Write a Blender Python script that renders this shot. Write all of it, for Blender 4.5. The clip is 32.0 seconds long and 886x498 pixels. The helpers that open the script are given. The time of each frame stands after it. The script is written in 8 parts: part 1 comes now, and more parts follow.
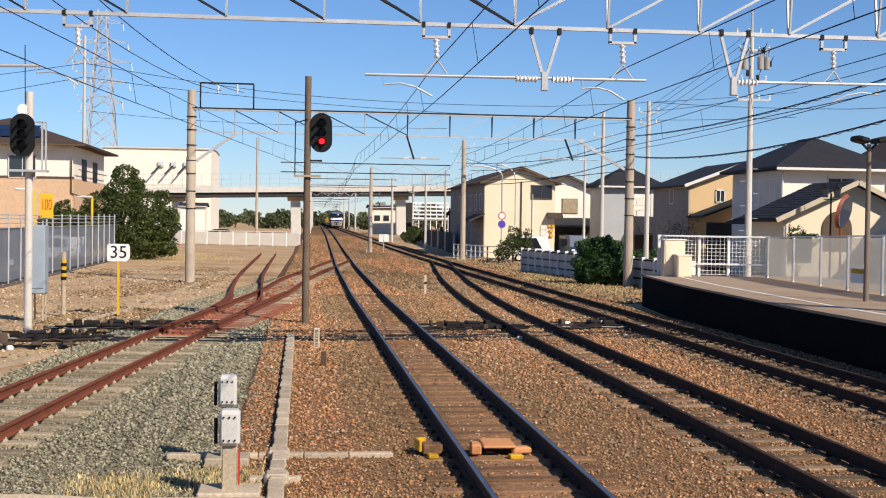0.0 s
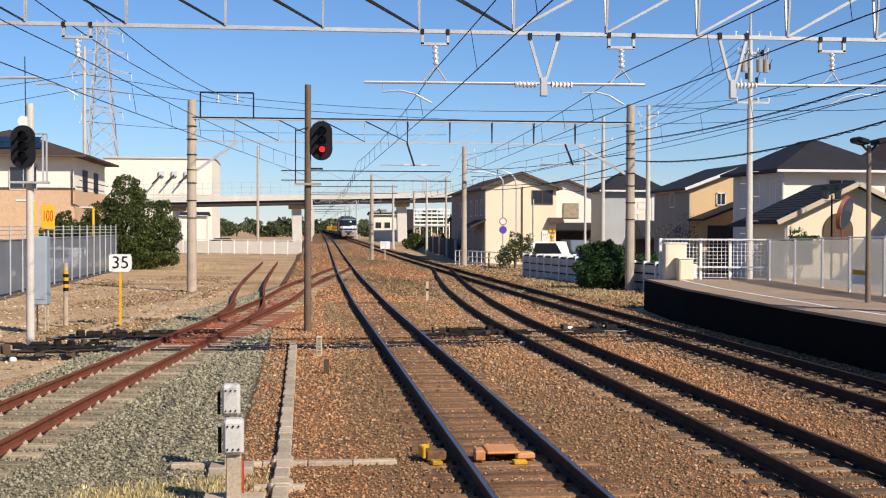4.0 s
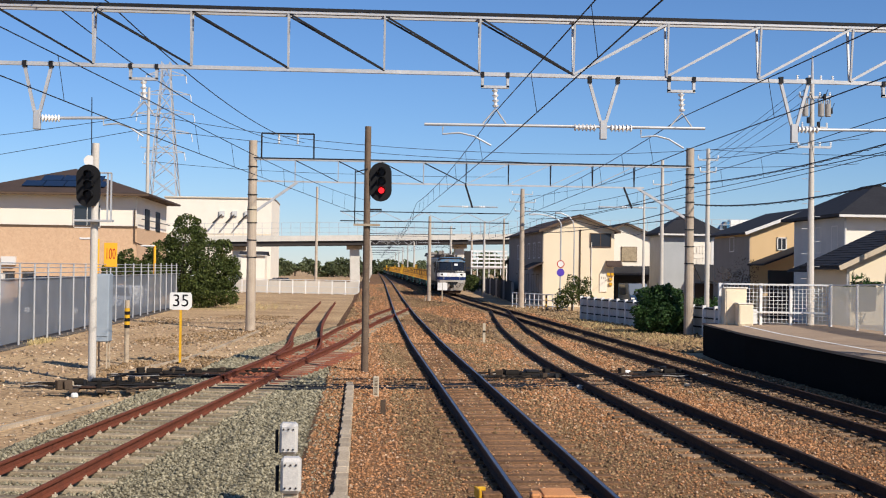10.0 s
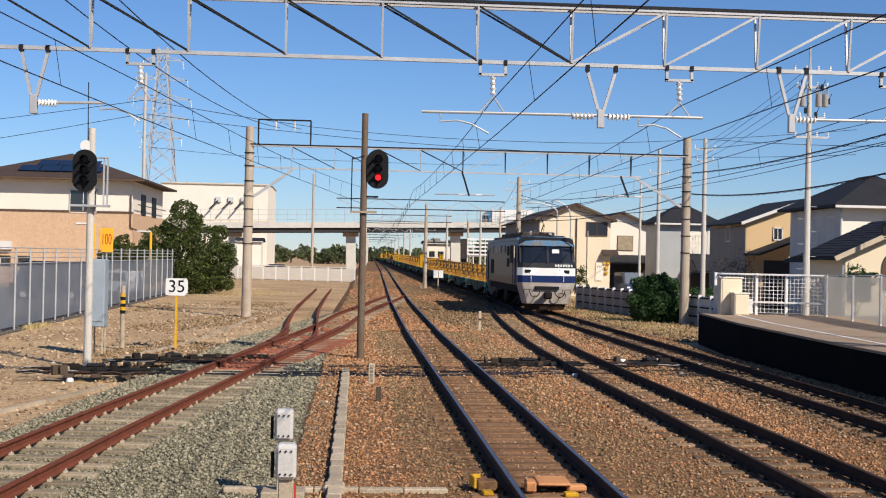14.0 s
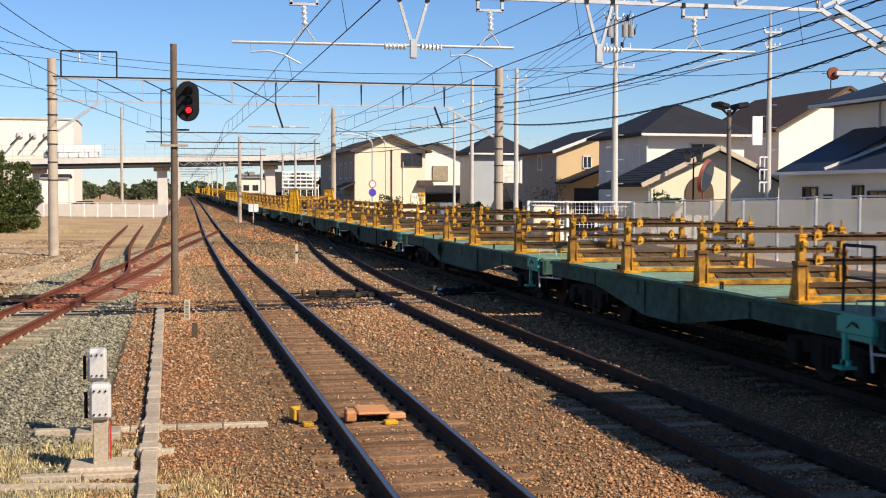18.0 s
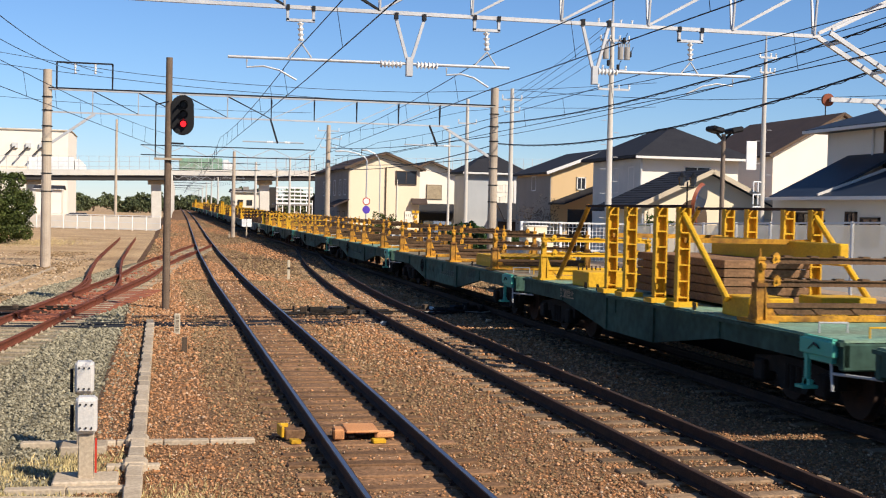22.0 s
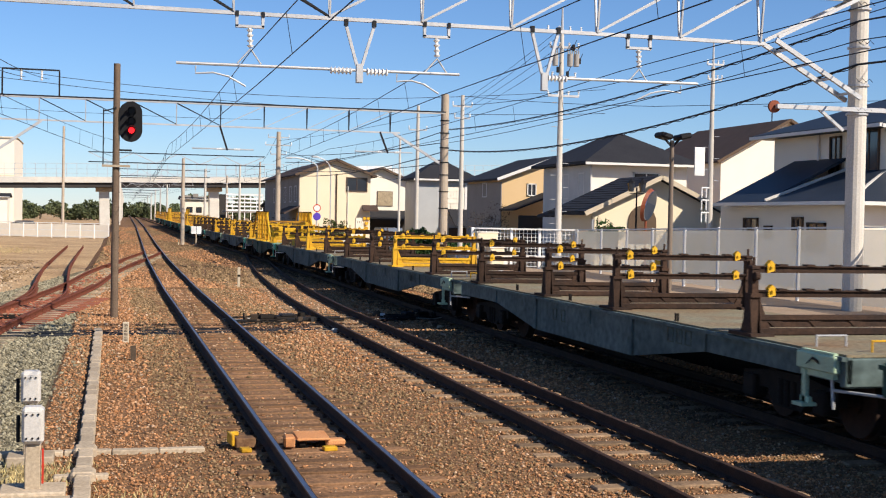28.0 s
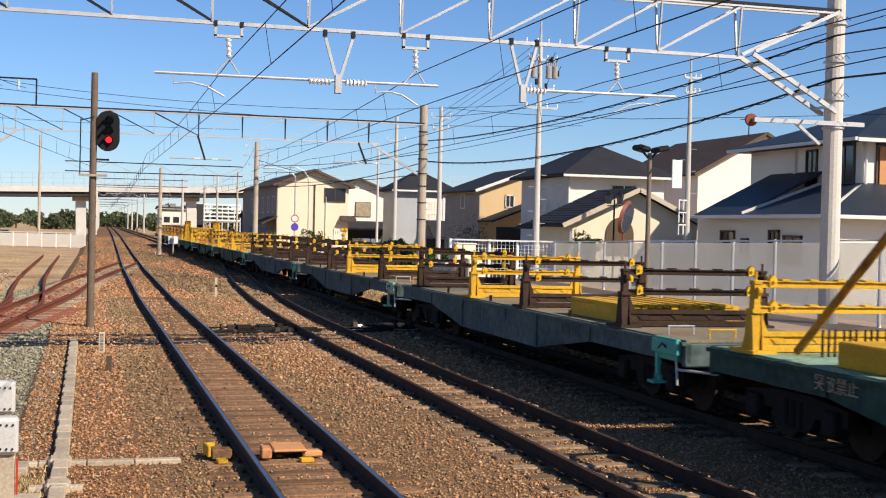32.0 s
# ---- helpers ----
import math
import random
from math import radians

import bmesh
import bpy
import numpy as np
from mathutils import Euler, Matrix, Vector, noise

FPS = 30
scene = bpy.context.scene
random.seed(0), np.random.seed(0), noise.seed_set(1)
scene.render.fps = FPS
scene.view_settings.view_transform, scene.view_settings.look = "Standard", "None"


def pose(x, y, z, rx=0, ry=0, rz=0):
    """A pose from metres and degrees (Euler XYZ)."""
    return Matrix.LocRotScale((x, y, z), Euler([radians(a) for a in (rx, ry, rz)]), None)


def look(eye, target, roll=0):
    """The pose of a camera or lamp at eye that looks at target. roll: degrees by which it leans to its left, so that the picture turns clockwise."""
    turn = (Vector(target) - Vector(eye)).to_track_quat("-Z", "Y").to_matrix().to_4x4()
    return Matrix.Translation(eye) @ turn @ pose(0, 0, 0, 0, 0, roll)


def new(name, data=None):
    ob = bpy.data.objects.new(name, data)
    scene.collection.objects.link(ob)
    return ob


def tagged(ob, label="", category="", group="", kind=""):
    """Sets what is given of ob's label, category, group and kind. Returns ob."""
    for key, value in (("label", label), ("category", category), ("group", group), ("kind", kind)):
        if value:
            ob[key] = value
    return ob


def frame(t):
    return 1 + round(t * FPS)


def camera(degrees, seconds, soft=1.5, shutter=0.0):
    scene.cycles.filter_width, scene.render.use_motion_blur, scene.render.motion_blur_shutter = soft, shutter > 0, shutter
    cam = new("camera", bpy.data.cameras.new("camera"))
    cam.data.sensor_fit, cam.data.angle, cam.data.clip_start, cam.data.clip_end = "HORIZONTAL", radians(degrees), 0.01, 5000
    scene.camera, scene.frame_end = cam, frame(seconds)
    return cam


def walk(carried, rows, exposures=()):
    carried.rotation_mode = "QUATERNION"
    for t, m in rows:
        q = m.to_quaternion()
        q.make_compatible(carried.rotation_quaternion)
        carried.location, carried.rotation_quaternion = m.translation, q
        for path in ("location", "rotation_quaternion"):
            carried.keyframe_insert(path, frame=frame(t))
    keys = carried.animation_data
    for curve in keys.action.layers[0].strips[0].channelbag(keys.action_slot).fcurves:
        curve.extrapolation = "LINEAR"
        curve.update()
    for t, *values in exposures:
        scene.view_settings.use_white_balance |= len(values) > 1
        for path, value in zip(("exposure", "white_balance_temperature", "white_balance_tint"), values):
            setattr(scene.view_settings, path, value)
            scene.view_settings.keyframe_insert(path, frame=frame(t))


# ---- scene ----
cam = camera(38.26, 32.0, soft=1.1, shutter=0.1)
# seconds, eye x y z, heading to the right of the track, pitch, roll
PATH = [
    (0, 0.006, 0.039, 2.602, 6.436, -1.215, 0.875), (0.5, 0.009, 0.042, 2.603, 6.509, -1.206, 0.821), (1, 0.001, 0.035, 2.604, 6.789, -1.135, 0.952),
    (1.5, 0.011, 0.050, 2.595, 6.813, -1.189, 0.672), (2, 0.016, 0.040, 2.599, 6.651, -1.404, 0.385), (2.5, 0.012, 0.051, 2.594, 6.095, -1.443, 0.176),
    (3, 0.023, 0.042, 2.605, 6.039, -1.311, 0.065), (3.5, 0.015, 0.032, 2.606, 6.245, -1.062, 0.052), (5.5, -0.016, -0.026, 2.605, 6.419, -0.697, 0.397),
    (6, -0.023, -0.028, 2.610, 5.351, 0.368, 0.464), (6.5, -0.018, -0.026, 2.603, 5.176, 0.737, 0.621), (7, -0.016, -0.041, 2.609, 4.447, 0.669, 0.611),
    (7.5, -0.013, -0.007, 2.605, 4.052, 0.924, 0.852), (8, -0.015, -0.026, 2.606, 4.092, 1.042, 0.753), (8.5, -0.013, -0.037, 2.608, 3.943, 1.043, 0.660),
    (9, -0.011, -0.052, 2.604, 3.864, 1.005, 0.686), (9.5, -0.014, -0.033, 2.607, 3.845, 0.909, 0.793), (10, -0.014, -0.027, 2.605, 3.785, 0.914, 0.793),
    (10.5, -0.018, -0.023, 2.606, 3.724, 0.811, 0.810), (11, -0.016, -0.018, 2.603, 3.757, 0.622, 0.841), (11.5, -0.015, -0.020, 2.606, 3.741, 0.443, 0.859),
    (12, -0.013, -0.028, 2.612, 3.763, 0.381, 0.896), (12.5, -0.015, -0.016, 2.603, 3.820, 0.332, 1.081), (13, -0.014, -0.021, 2.608, 3.919, 0.346, 1.148),
    (13.5, -0.016, -0.026, 2.608, 3.978, 0.335, 1.223), (14, -0.019, -0.022, 2.603, 3.967, 0.366, 1.202), (14.5, -0.015, -0.015, 2.600, 4.088, 0.259, 1.127),
    (16.5, -0.021, -0.015, 2.604, 4.107, -0.328, 1.003), (17, -0.009, -0.013, 2.607, 4.605, -0.379, 0.871), (17.5, 0.014, -0.018, 2.591, 10.229, -1.438, 0.523),
    (18, -0.011, -0.009, 2.592, 12.224, -2.582, 0.192), (18.5, -0.005, -0.008, 2.596, 11.358, -2.962, 0.913), (19, -0.001, -0.033, 2.593, 11.101, -1.606, 1.596),
    (19.5, -0.008, -0.009, 2.596, 9.914, -2.029, 1.792), (20, 0.005, -0.018, 2.603, 11.138, -3.021, 1.216), (20.5, 0.000, -0.023, 2.597, 11.479, -3.457, 0.860),
    (21, 0.003, 0.018, 2.600, 11.817, -3.104, 1.008), (21.5, 0.015, 0.038, 2.595, 12.202, -2.278, 1.249), (22, 0.013, 0.029, 2.595, 12.527, -1.746, 1.287),
    (22.5, 0.000, -0.012, 2.600, 12.640, -1.382, 1.265), (23, 0.001, 0.010, 2.595, 12.544, -1.004, 1.257), (23.5, 0.004, 0.008, 2.596, 12.870, -1.178, 1.260),
    (24, 0.003, 0.004, 2.597, 12.974, -1.384, 1.315), (24.5, 0.004, 0.004, 2.603, 12.846, -1.308, 1.125), (25, -0.000, -0.004, 2.606, 12.907, -1.110, 0.999),
    (25.5, 0.008, -0.019, 2.601, 13.165, -0.944, 1.026), (27.5, 0.011, -0.003, 2.595, 14.337, -1.468, 1.083), (28, 0.019, 0.034, 2.594, 14.711, -1.410, 1.102),
    (28.5, 0.018, 0.016, 2.589, 15.081, -1.283, 1.177), (29, 0.011, 0.006, 2.589, 15.613, -1.090, 1.298), (29.5, 0.022, 0.028, 2.590, 15.814, -0.996, 1.398),
    (30, 0.019, 0.041, 2.593, 15.947, -0.994, 1.439), (30.5, 0.019, 0.030, 2.594, 16.005, -1.072, 1.369), (31, 0.034, 0.053, 2.585, 16.148, -1.124, 1.342),
    (31.5, 0.012, -0.006, 2.591, 16.031, -1.026, 1.440), (32, 0.018, 0.037, 2.595, 15.692, -0.889, 1.385),
]


def aim(x, y, z, yaw, pitch, roll):
    a, b = radians(yaw), radians(pitch)
    way = Vector((math.sin(a) * math.cos(b), math.cos(a) * math.cos(b), math.sin(b)))
    eye = Vector((x, y, z))
    return look(eye, eye + way * 10, roll)


walk(cam, [(r[0], aim(*r[1:])) for r in PATH], [(0.0, 0.43, 5520, 14), (5.5, 0.41, 5500, 14), (9.0, 0.34, 5450, 14), (12.0, 0.30, 5450, 14), (14.5, 0.29, 5450, 14), (16.9, 0.22, 5430, 14), (18.0, 0.54, 5600, 14), (32.0, 0.53, 5580, 14)])

# ---------------------------------------------------------------- light
SUN = Vector((0.80, -1.08, 1.0)).normalized()
world = bpy.data.worlds.new("sky")
scene.world = world
world.use_nodes = True
wn = world.node_tree.nodes
sky = wn.new("ShaderNodeTexSky")
sky.sky_type = "NISHITA"
sky.sun_disc = False
sky.sun_elevation = math.asin(SUN.z)
sky.sun_rotation = math.atan2(SUN.x, SUN.y)
sky.altitude = 10
sky.air_density, sky.dust_density, sky.ozone_density = 1.0, 0.0, 6.0
bg = wn["Background"]
bg.inputs["Strength"].default_value = 0.0705
world.node_tree.links.new(sky.outputs[0], bg.inputs["Color"])
sun = new("sun", bpy.data.lights.new("sun", "SUN"))
sun.data.energy = 5.0
sun.data.angle = radians(0.53)
sun.data.color = (1.0, 0.83, 0.58)
sun.matrix_world = look(SUN * 50, (0, 0, 0))


# ---------------------------------------------------------------- materials
def mat(name, base, rough=0.8, metal=0.0, var=0.25, scale=6.0, second=None, bump=0.15, fine=60.0, spec=0.15, rand=0.0, island=0.0, mix=0.5, soft=0.25):
    """A surface with grain at two scales, patches of a second colour and fine relief."""
    m = bpy.data.materials.new(name)
    m.use_nodes = True
    nt = m.node_tree
    n, l = nt.nodes, nt.links
    b = n["Principled BSDF"]
    b.inputs["Roughness"].default_value = rough
    b.inputs["Metallic"].default_value = metal
    b.inputs["Specular IOR Level"].default_value = spec
    tc = n.new("ShaderNodeTexCoord")
    big, small = n.new("ShaderNodeTexNoise"), n.new("ShaderNodeTexNoise")
    big.inputs["Scale"].default_value, small.inputs["Scale"].default_value = scale, fine
    big.inputs["Detail"].default_value, small.inputs["Detail"].default_value = 5, 3
    for t in (big, small):
        l.new(tc.outputs["Object"], t.inputs["Vector"])
    ramp = n.new("ShaderNodeMapRange")
    ramp.inputs[1].default_value, ramp.inputs[2].default_value = mix - soft, mix + soft
    blend = big.outputs[0]
    if island:
        # each loose piece leans to one of the two colours
        geo, fold, half = n.new("ShaderNodeNewGeometry"), n.new("ShaderNodeMath"), n.new("ShaderNodeMix")
        fold.operation = "PINGPONG"
        fold.inputs[1].default_value = 0.07
        l.new(geo.outputs["Random Per Island"], fold.inputs[0])
        up = n.new("ShaderNodeMath")
        up.operation = "MULTIPLY"
        up.inputs[1].default_value = 1 / 0.07
        l.new(fold.outputs[0], up.inputs[0])
        half.inputs[0].default_value = 0.5
        l.new(blend, half.inputs[2])
        l.new(up.outputs[0], half.inputs[3])
        blend = half.outputs[0]
    l.new(blend, ramp.inputs[0])
    col = n.new("ShaderNodeMix")
    col.data_type = "RGBA"
    c2 = second or tuple(c * (1 - var) for c in base)
    col.inputs[6].default_value, col.inputs[7].default_value = (*c2, 1), (*base, 1)
    l.new(ramp.outputs[0], col.inputs[0])
    hsv = n.new("ShaderNodeHueSaturation")
    l.new(col.outputs[2], hsv.inputs["Color"])
    mul = n.new("ShaderNodeMapRange")
    mul.inputs[3].default_value, mul.inputs[4].default_value = 1 - var, 1 + var
    mul.inputs[1].default_value, mul.inputs[2].default_value = 0.3, 0.7
    l.new(small.outputs[0], mul.inputs[0])
    last = mul.outputs[0]
    if rand or island:
        src = n.new("ShaderNodeObjectInfo").outputs["Random"] if rand else n.new("ShaderNodeNewGeometry").outputs["Random Per Island"]
        r2 = n.new("ShaderNodeMapRange")
        w = rand or island
        r2.inputs[3].default_value, r2.inputs[4].default_value = 1 - w, 1 + w
        l.new(src, r2.inputs[0])
        mm = n.new("ShaderNodeMath")
        mm.operation = "MULTIPLY"
        l.new(last, mm.inputs[0])
        l.new(r2.outputs[0], mm.inputs[1])
        last = mm.outputs[0]
    l.new(last, hsv.inputs["Value"])
    l.new(hsv.outputs[0], b.inputs["Base Color"])
    if bump:
        bp = n.new("ShaderNodeBump")
        bp.inputs["Strength"].default_value, bp.inputs["Distance"].default_value = bump, 0.02
        l.new(small.outputs[0], bp.inputs["Height"])
        l.new(bp.outputs[0], b.inputs["Normal"])
    return m


def glow(name, colour, strength):
    m = bpy.data.materials.new(name)
    m.use_nodes = True
    b = m.node_tree.nodes["Principled BSDF"]
    b.inputs["Base Color"].default_value = (*colour, 1)
    b.inputs["Emission Color"].default_value = (*colour, 1)
    b.inputs["Emission Strength"].default_value = strength
    return m


M = {}


def define(name, *a, **k):
    M[name] = mat(name, *a, **k)


define("dirt", (0.52, 0.37, 0.20), 0.95, second=(0.31, 0.20, 0.105), scale=0.28, fine=9, var=0.4, bump=0.7)
define("ballast_bed", (0.215, 0.115, 0.053), 0.95, second=(0.135, 0.082, 0.042), scale=0.5, fine=22, var=0.5, bump=1.0)
define("gravel_bed", (0.20, 0.17, 0.105), 0.95, second=(0.13, 0.112, 0.07), scale=0.8, fine=24, var=0.45, bump=0.9)
define("stone_brown", (0.36, 0.165, 0.065), 0.95, second=(0.36, 0.225, 0.125), scale=0.7, fine=40, var=0.25, island=0.45, spec=0.06, soft=0.4, mix=0.45)
define("stone_mixed", (0.285, 0.192, 0.10), 0.95, second=(0.19, 0.13, 0.07), scale=0.7, fine=40, var=0.25, island=0.45, spec=0.06, soft=0.4)
# Dark bed tone with the train's shade worked into the colour.
define("stone_dark_shaded", (0.135, 0.085, 0.05), 0.95, second=(0.075, 0.055, 0.04), scale=0.7, fine=30, var=0.25, island=0.4, spec=0.08, soft=0.4)
define("stone_pale", (0.50, 0.37, 0.25), 0.9, second=(0.42, 0.28, 0.17), scale=0.7, fine=30, var=0.2, island=0.25, soft=0.4)
define("track_dust", (0.30, 0.165, 0.08), 0.95, second=(0.17, 0.10, 0.055), scale=1.6, fine=18, var=0.45, bump=0.9)
define("pebble", (0.44, 0.345, 0.235), 0.9, second=(0.32, 0.23, 0.145), scale=0.7, fine=30, var=0.25, island=0.6)
define("platform_top", (0.36, 0.27, 0.185), 0.95, second=(0.28, 0.205, 0.14), scale=0.8, fine=30, var=0.2)
define("stone_grey", (0.31, 0.275, 0.185), 0.95, second=(0.20, 0.182, 0.122), scale=1.2, fine=40, var=0.25, island=0.42, spec=0.06, soft=0.4)
define("rail_side", (0.03, 0.02, 0.016), 0.85, metal=0.0, second=(0.06, 0.033, 0.022), scale=5, var=0.3)
define("rail_head", (0.25, 0.25, 0.285), 0.4, metal=1.0, var=0.1, scale=3, bump=0.02)
define("rail_rust", (0.18, 0.055, 0.028), 0.9, second=(0.12, 0.04, 0.022), scale=4, var=0.3)
define("rust_plate", (0.32, 0.11, 0.055), 0.85, second=(0.22, 0.08, 0.045), scale=4, var=0.3, island=0.4)
define("sleeper_wood", (0.225, 0.125, 0.062), 0.95, second=(0.16, 0.092, 0.048), scale=3, fine=25, var=0.3, rand=0.3)
define("sleeper_old", (0.33, 0.27, 0.18), 0.9, second=(0.22, 0.175, 0.115), scale=3, fine=25, var=0.3, rand=0.35)
define("sleeper_concrete", (0.23, 0.155, 0.09), 0.9, second=(0.15, 0.10, 0.06), scale=3, fine=25, var=0.3, rand=0.4)
define("concrete", (0.47, 0.385, 0.275), 0.9, second=(0.34, 0.27, 0.185), scale=1.5, fine=30, var=0.2, rand=0.14)
define("concrete_pale", (0.60, 0.57, 0.51), 0.9, second=(0.52, 0.49, 0.43), scale=0.8, fine=20, var=0.12)
define("asphalt", (0.13, 0.11, 0.09), 0.95, second=(0.095, 0.082, 0.07), scale=1.0, fine=50, var=0.25, bump=0.3)
# Stained face, its colour taken down to near-black for deep shade.
define("platform_wall_shaded", (0.012, 0.011, 0.010), 0.95, spec=0.03, second=(0.01, 0.009, 0.008), scale=1.0, fine=25, var=0.25)
define("white_line", (0.72, 0.70, 0.66), 0.8, var=0.15, scale=3)
define("pole_concrete", (0.46, 0.385, 0.295), 0.9, second=(0.35, 0.285, 0.215), scale=1.2, fine=30, var=0.15, rand=0.12)
define("pole_pale", (0.56, 0.52, 0.455), 0.8, second=(0.46, 0.425, 0.37), scale=1.0, fine=30, var=0.1, rand=0.08)
define("pole_brown", (0.17, 0.125, 0.085), 0.9, second=(0.12, 0.085, 0.06), scale=2, fine=30, var=0.2)
define("steel_galv", (0.52, 0.52, 0.52), 0.5, metal=0.35, second=(0.40, 0.40, 0.40), scale=2, fine=40, var=0.1, bump=0.05)
define("steel_dark", (0.022, 0.022, 0.024), 0.6, metal=0.3, scale=2, var=0.2)
define("wire", (0.03, 0.033, 0.04), 0.6, metal=0.4, var=0.1)
define("insulator", (0.78, 0.76, 0.72), 0.25, var=0.05, scale=10, bump=0.0)
define("white_paint", (0.78, 0.77, 0.74), 0.6, second=(0.66, 0.64, 0.6), scale=2, var=0.06, bump=0.05)
define("black_paint", (0.012, 0.012, 0.013), 0.55, var=0.2, scale=4)
define("yellow_paint", (0.66, 0.39, 0.012), 0.55, second=(0.48, 0.26, 0.015), scale=1.8, fine=25, var=0.15, rand=0.08)
define("yellow_worn", (0.50, 0.25, 0.018), 0.65, second=(0.13, 0.062, 0.02), scale=3.0, fine=25, var=0.25, rand=0.25, mix=0.46, soft=0.13)
define("bar_rust", (0.125, 0.072, 0.035), 0.8, second=(0.06, 0.036, 0.02), scale=2.5, fine=25, var=0.3, rand=0.25)
# Leaf green lightened; the colour carries the haze of distance.
define("leaf_hazed", (0.12, 0.135, 0.06), 0.7, second=(0.075, 0.09, 0.04), scale=0.3, fine=2, var=0.25, island=0.4, bump=0)
define("cabinet_grey", (0.32, 0.36, 0.40), 0.6, second=(0.26, 0.30, 0.34), scale=2, var=0.06, bump=0.04)
define("marking_pale", (0.16, 0.20, 0.17), 0.8, second=(0.08, 0.115, 0.095), scale=9, var=0.3)
define("rusty_steel", (0.024, 0.017, 0.014), 0.8, second=(0.055, 0.03, 0.018), scale=2.5, fine=25, var=0.3, rand=0.25)
define("wagon_green", (0.055, 0.108, 0.08), 0.75, second=(0.026, 0.05, 0.038), scale=0.9, fine=6, var=0.3, rand=0.2)
define("wagon_grey", (0.115, 0.15, 0.145), 0.75, second=(0.055, 0.078, 0.074), scale=1.0, fine=7, var=0.3, rand=0.15)
define("deck_green", (0.21, 0.35, 0.25), 0.75, second=(0.17, 0.17, 0.11), scale=1.1, fine=12, var=0.25, rand=0.15, mix=0.44)
define("brake_pale", (0.46, 0.58, 0.40), 0.6, second=(0.36, 0.46, 0.30), scale=4, var=0.15)
define("marking_dull", (0.10, 0.12, 0.10), 0.8, second=(0.07, 0.09, 0.07), scale=6, var=0.3)
define("brake_green", (0.10, 0.40, 0.28), 0.5, second=(0.1, 0.36, 0.27), scale=4, var=0.1)
define("bogie_dark", (0.011, 0.01, 0.009), 0.85, second=(0.022, 0.017, 0.013), scale=5, var=0.3)
define("deck_rust", (0.215, 0.205, 0.14), 0.85, second=(0.20, 0.115, 0.058), scale=0.9, fine=14, var=0.25, mix=0.42)
define("loco_grey", (0.028, 0.028, 0.031), 0.42, second=(0.018, 0.018, 0.021), scale=0.7, fine=8, var=0.1, spec=0.14, bump=0.03)
define("loco_blue", (0.018, 0.035, 0.13), 0.4, second=(0.016, 0.03, 0.10), scale=1.2, var=0.1, bump=0.03)
define("loco_sky", (0.075, 0.19, 0.33), 0.45, second=(0.20, 0.15, 0.09), scale=0.9, fine=8, var=0.15, bump=0.03, mix=0.46, soft=0.12)
define("loco_white", (0.78, 0.77, 0.75), 0.45, second=(0.68, 0.66, 0.62), scale=2, var=0.06, bump=0.03)
define("loco_skirt", (0.50, 0.47, 0.43), 0.6, second=(0.36, 0.30, 0.24), scale=2, var=0.15)
define("loco_roof", (0.06, 0.045, 0.032), 0.85, second=(0.08, 0.07, 0.06), scale=2, var=0.2)
define("glass_dark", (0.012, 0.014, 0.018), 0.06, var=0.0, bump=0.0, spec=0.6)
define("glass_window", (0.03, 0.035, 0.045), 0.08, var=0.05, bump=0.0, spec=0.6)
define("wall_cream", (0.75, 0.64, 0.46), 0.9, second=(0.70, 0.595, 0.42), scale=0.5, fine=30, var=0.05, bump=0.1)
define("wall_white", (0.78, 0.72, 0.61), 0.9, second=(0.73, 0.67, 0.565), scale=0.5, fine=30, var=0.05, bump=0.1)
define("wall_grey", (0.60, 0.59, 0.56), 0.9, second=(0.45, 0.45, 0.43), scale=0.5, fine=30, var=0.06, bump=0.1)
define("wall_tan", (0.60, 0.43, 0.23), 0.9, second=(0.55, 0.39, 0.205), scale=0.5, fine=30, var=0.05, bump=0.1)
define("wall_brick", (0.60, 0.42, 0.265), 0.9, second=(0.50, 0.335, 0.205), scale=5.0, fine=14, var=0.14)
# White wall darkened to grey; the colour stands in for its shade.
define("wall_white_shaded", (0.40, 0.41, 0.41), 0.9, second=(0.34, 0.35, 0.35), scale=0.6, fine=30, var=0.08, bump=0.1)
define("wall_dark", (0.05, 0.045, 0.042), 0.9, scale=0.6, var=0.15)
define("roof_dark", (0.03, 0.03, 0.034), 0.75, second=(0.022, 0.022, 0.026), scale=1.0, fine=12, var=0.15)
define("roof_blue", (0.028, 0.036, 0.05), 0.5, second=(0.02, 0.027, 0.04), scale=1.0, fine=12, var=0.12)
define("roof_brown", (0.075, 0.052, 0.042), 0.8, second=(0.055, 0.04, 0.033), scale=1.0, fine=12, var=0.15)
define("trim_white", (0.66, 0.64, 0.60), 0.6, var=0.05, scale=2)
define("trim_brown", (0.11, 0.075, 0.05), 0.7, var=0.15, scale=3)
define("leaf", (0.085, 0.10, 0.022), 0.6, second=(0.035, 0.05, 0.013), scale=0.8, fine=5, var=0.3, island=0.55, bump=0)
define("leaf_deep", (0.045, 0.085, 0.022), 0.55, second=(0.022, 0.05, 0.015), scale=0.8, fine=5, var=0.3, island=0.5, bump=0)
define("grass_dry", (0.52, 0.39, 0.19), 0.9, second=(0.36, 0.30, 0.13), scale=0.6, fine=5, var=0.25, island=0.5, bump=0)
define("bark", (0.09, 0.065, 0.045), 0.9, scale=5, var=0.25)
define("car_dark", (0.015, 0.02, 0.035), 0.25, var=0.05, bump=0)
define("car_blue", (0.03, 0.055, 0.11), 0.25, var=0.05, bump=0)
define("car_white", (0.75, 0.75, 0.75), 0.25, var=0.03, bump=0)
define("tyre", (0.012, 0.012, 0.012), 0.85, var=0.2)
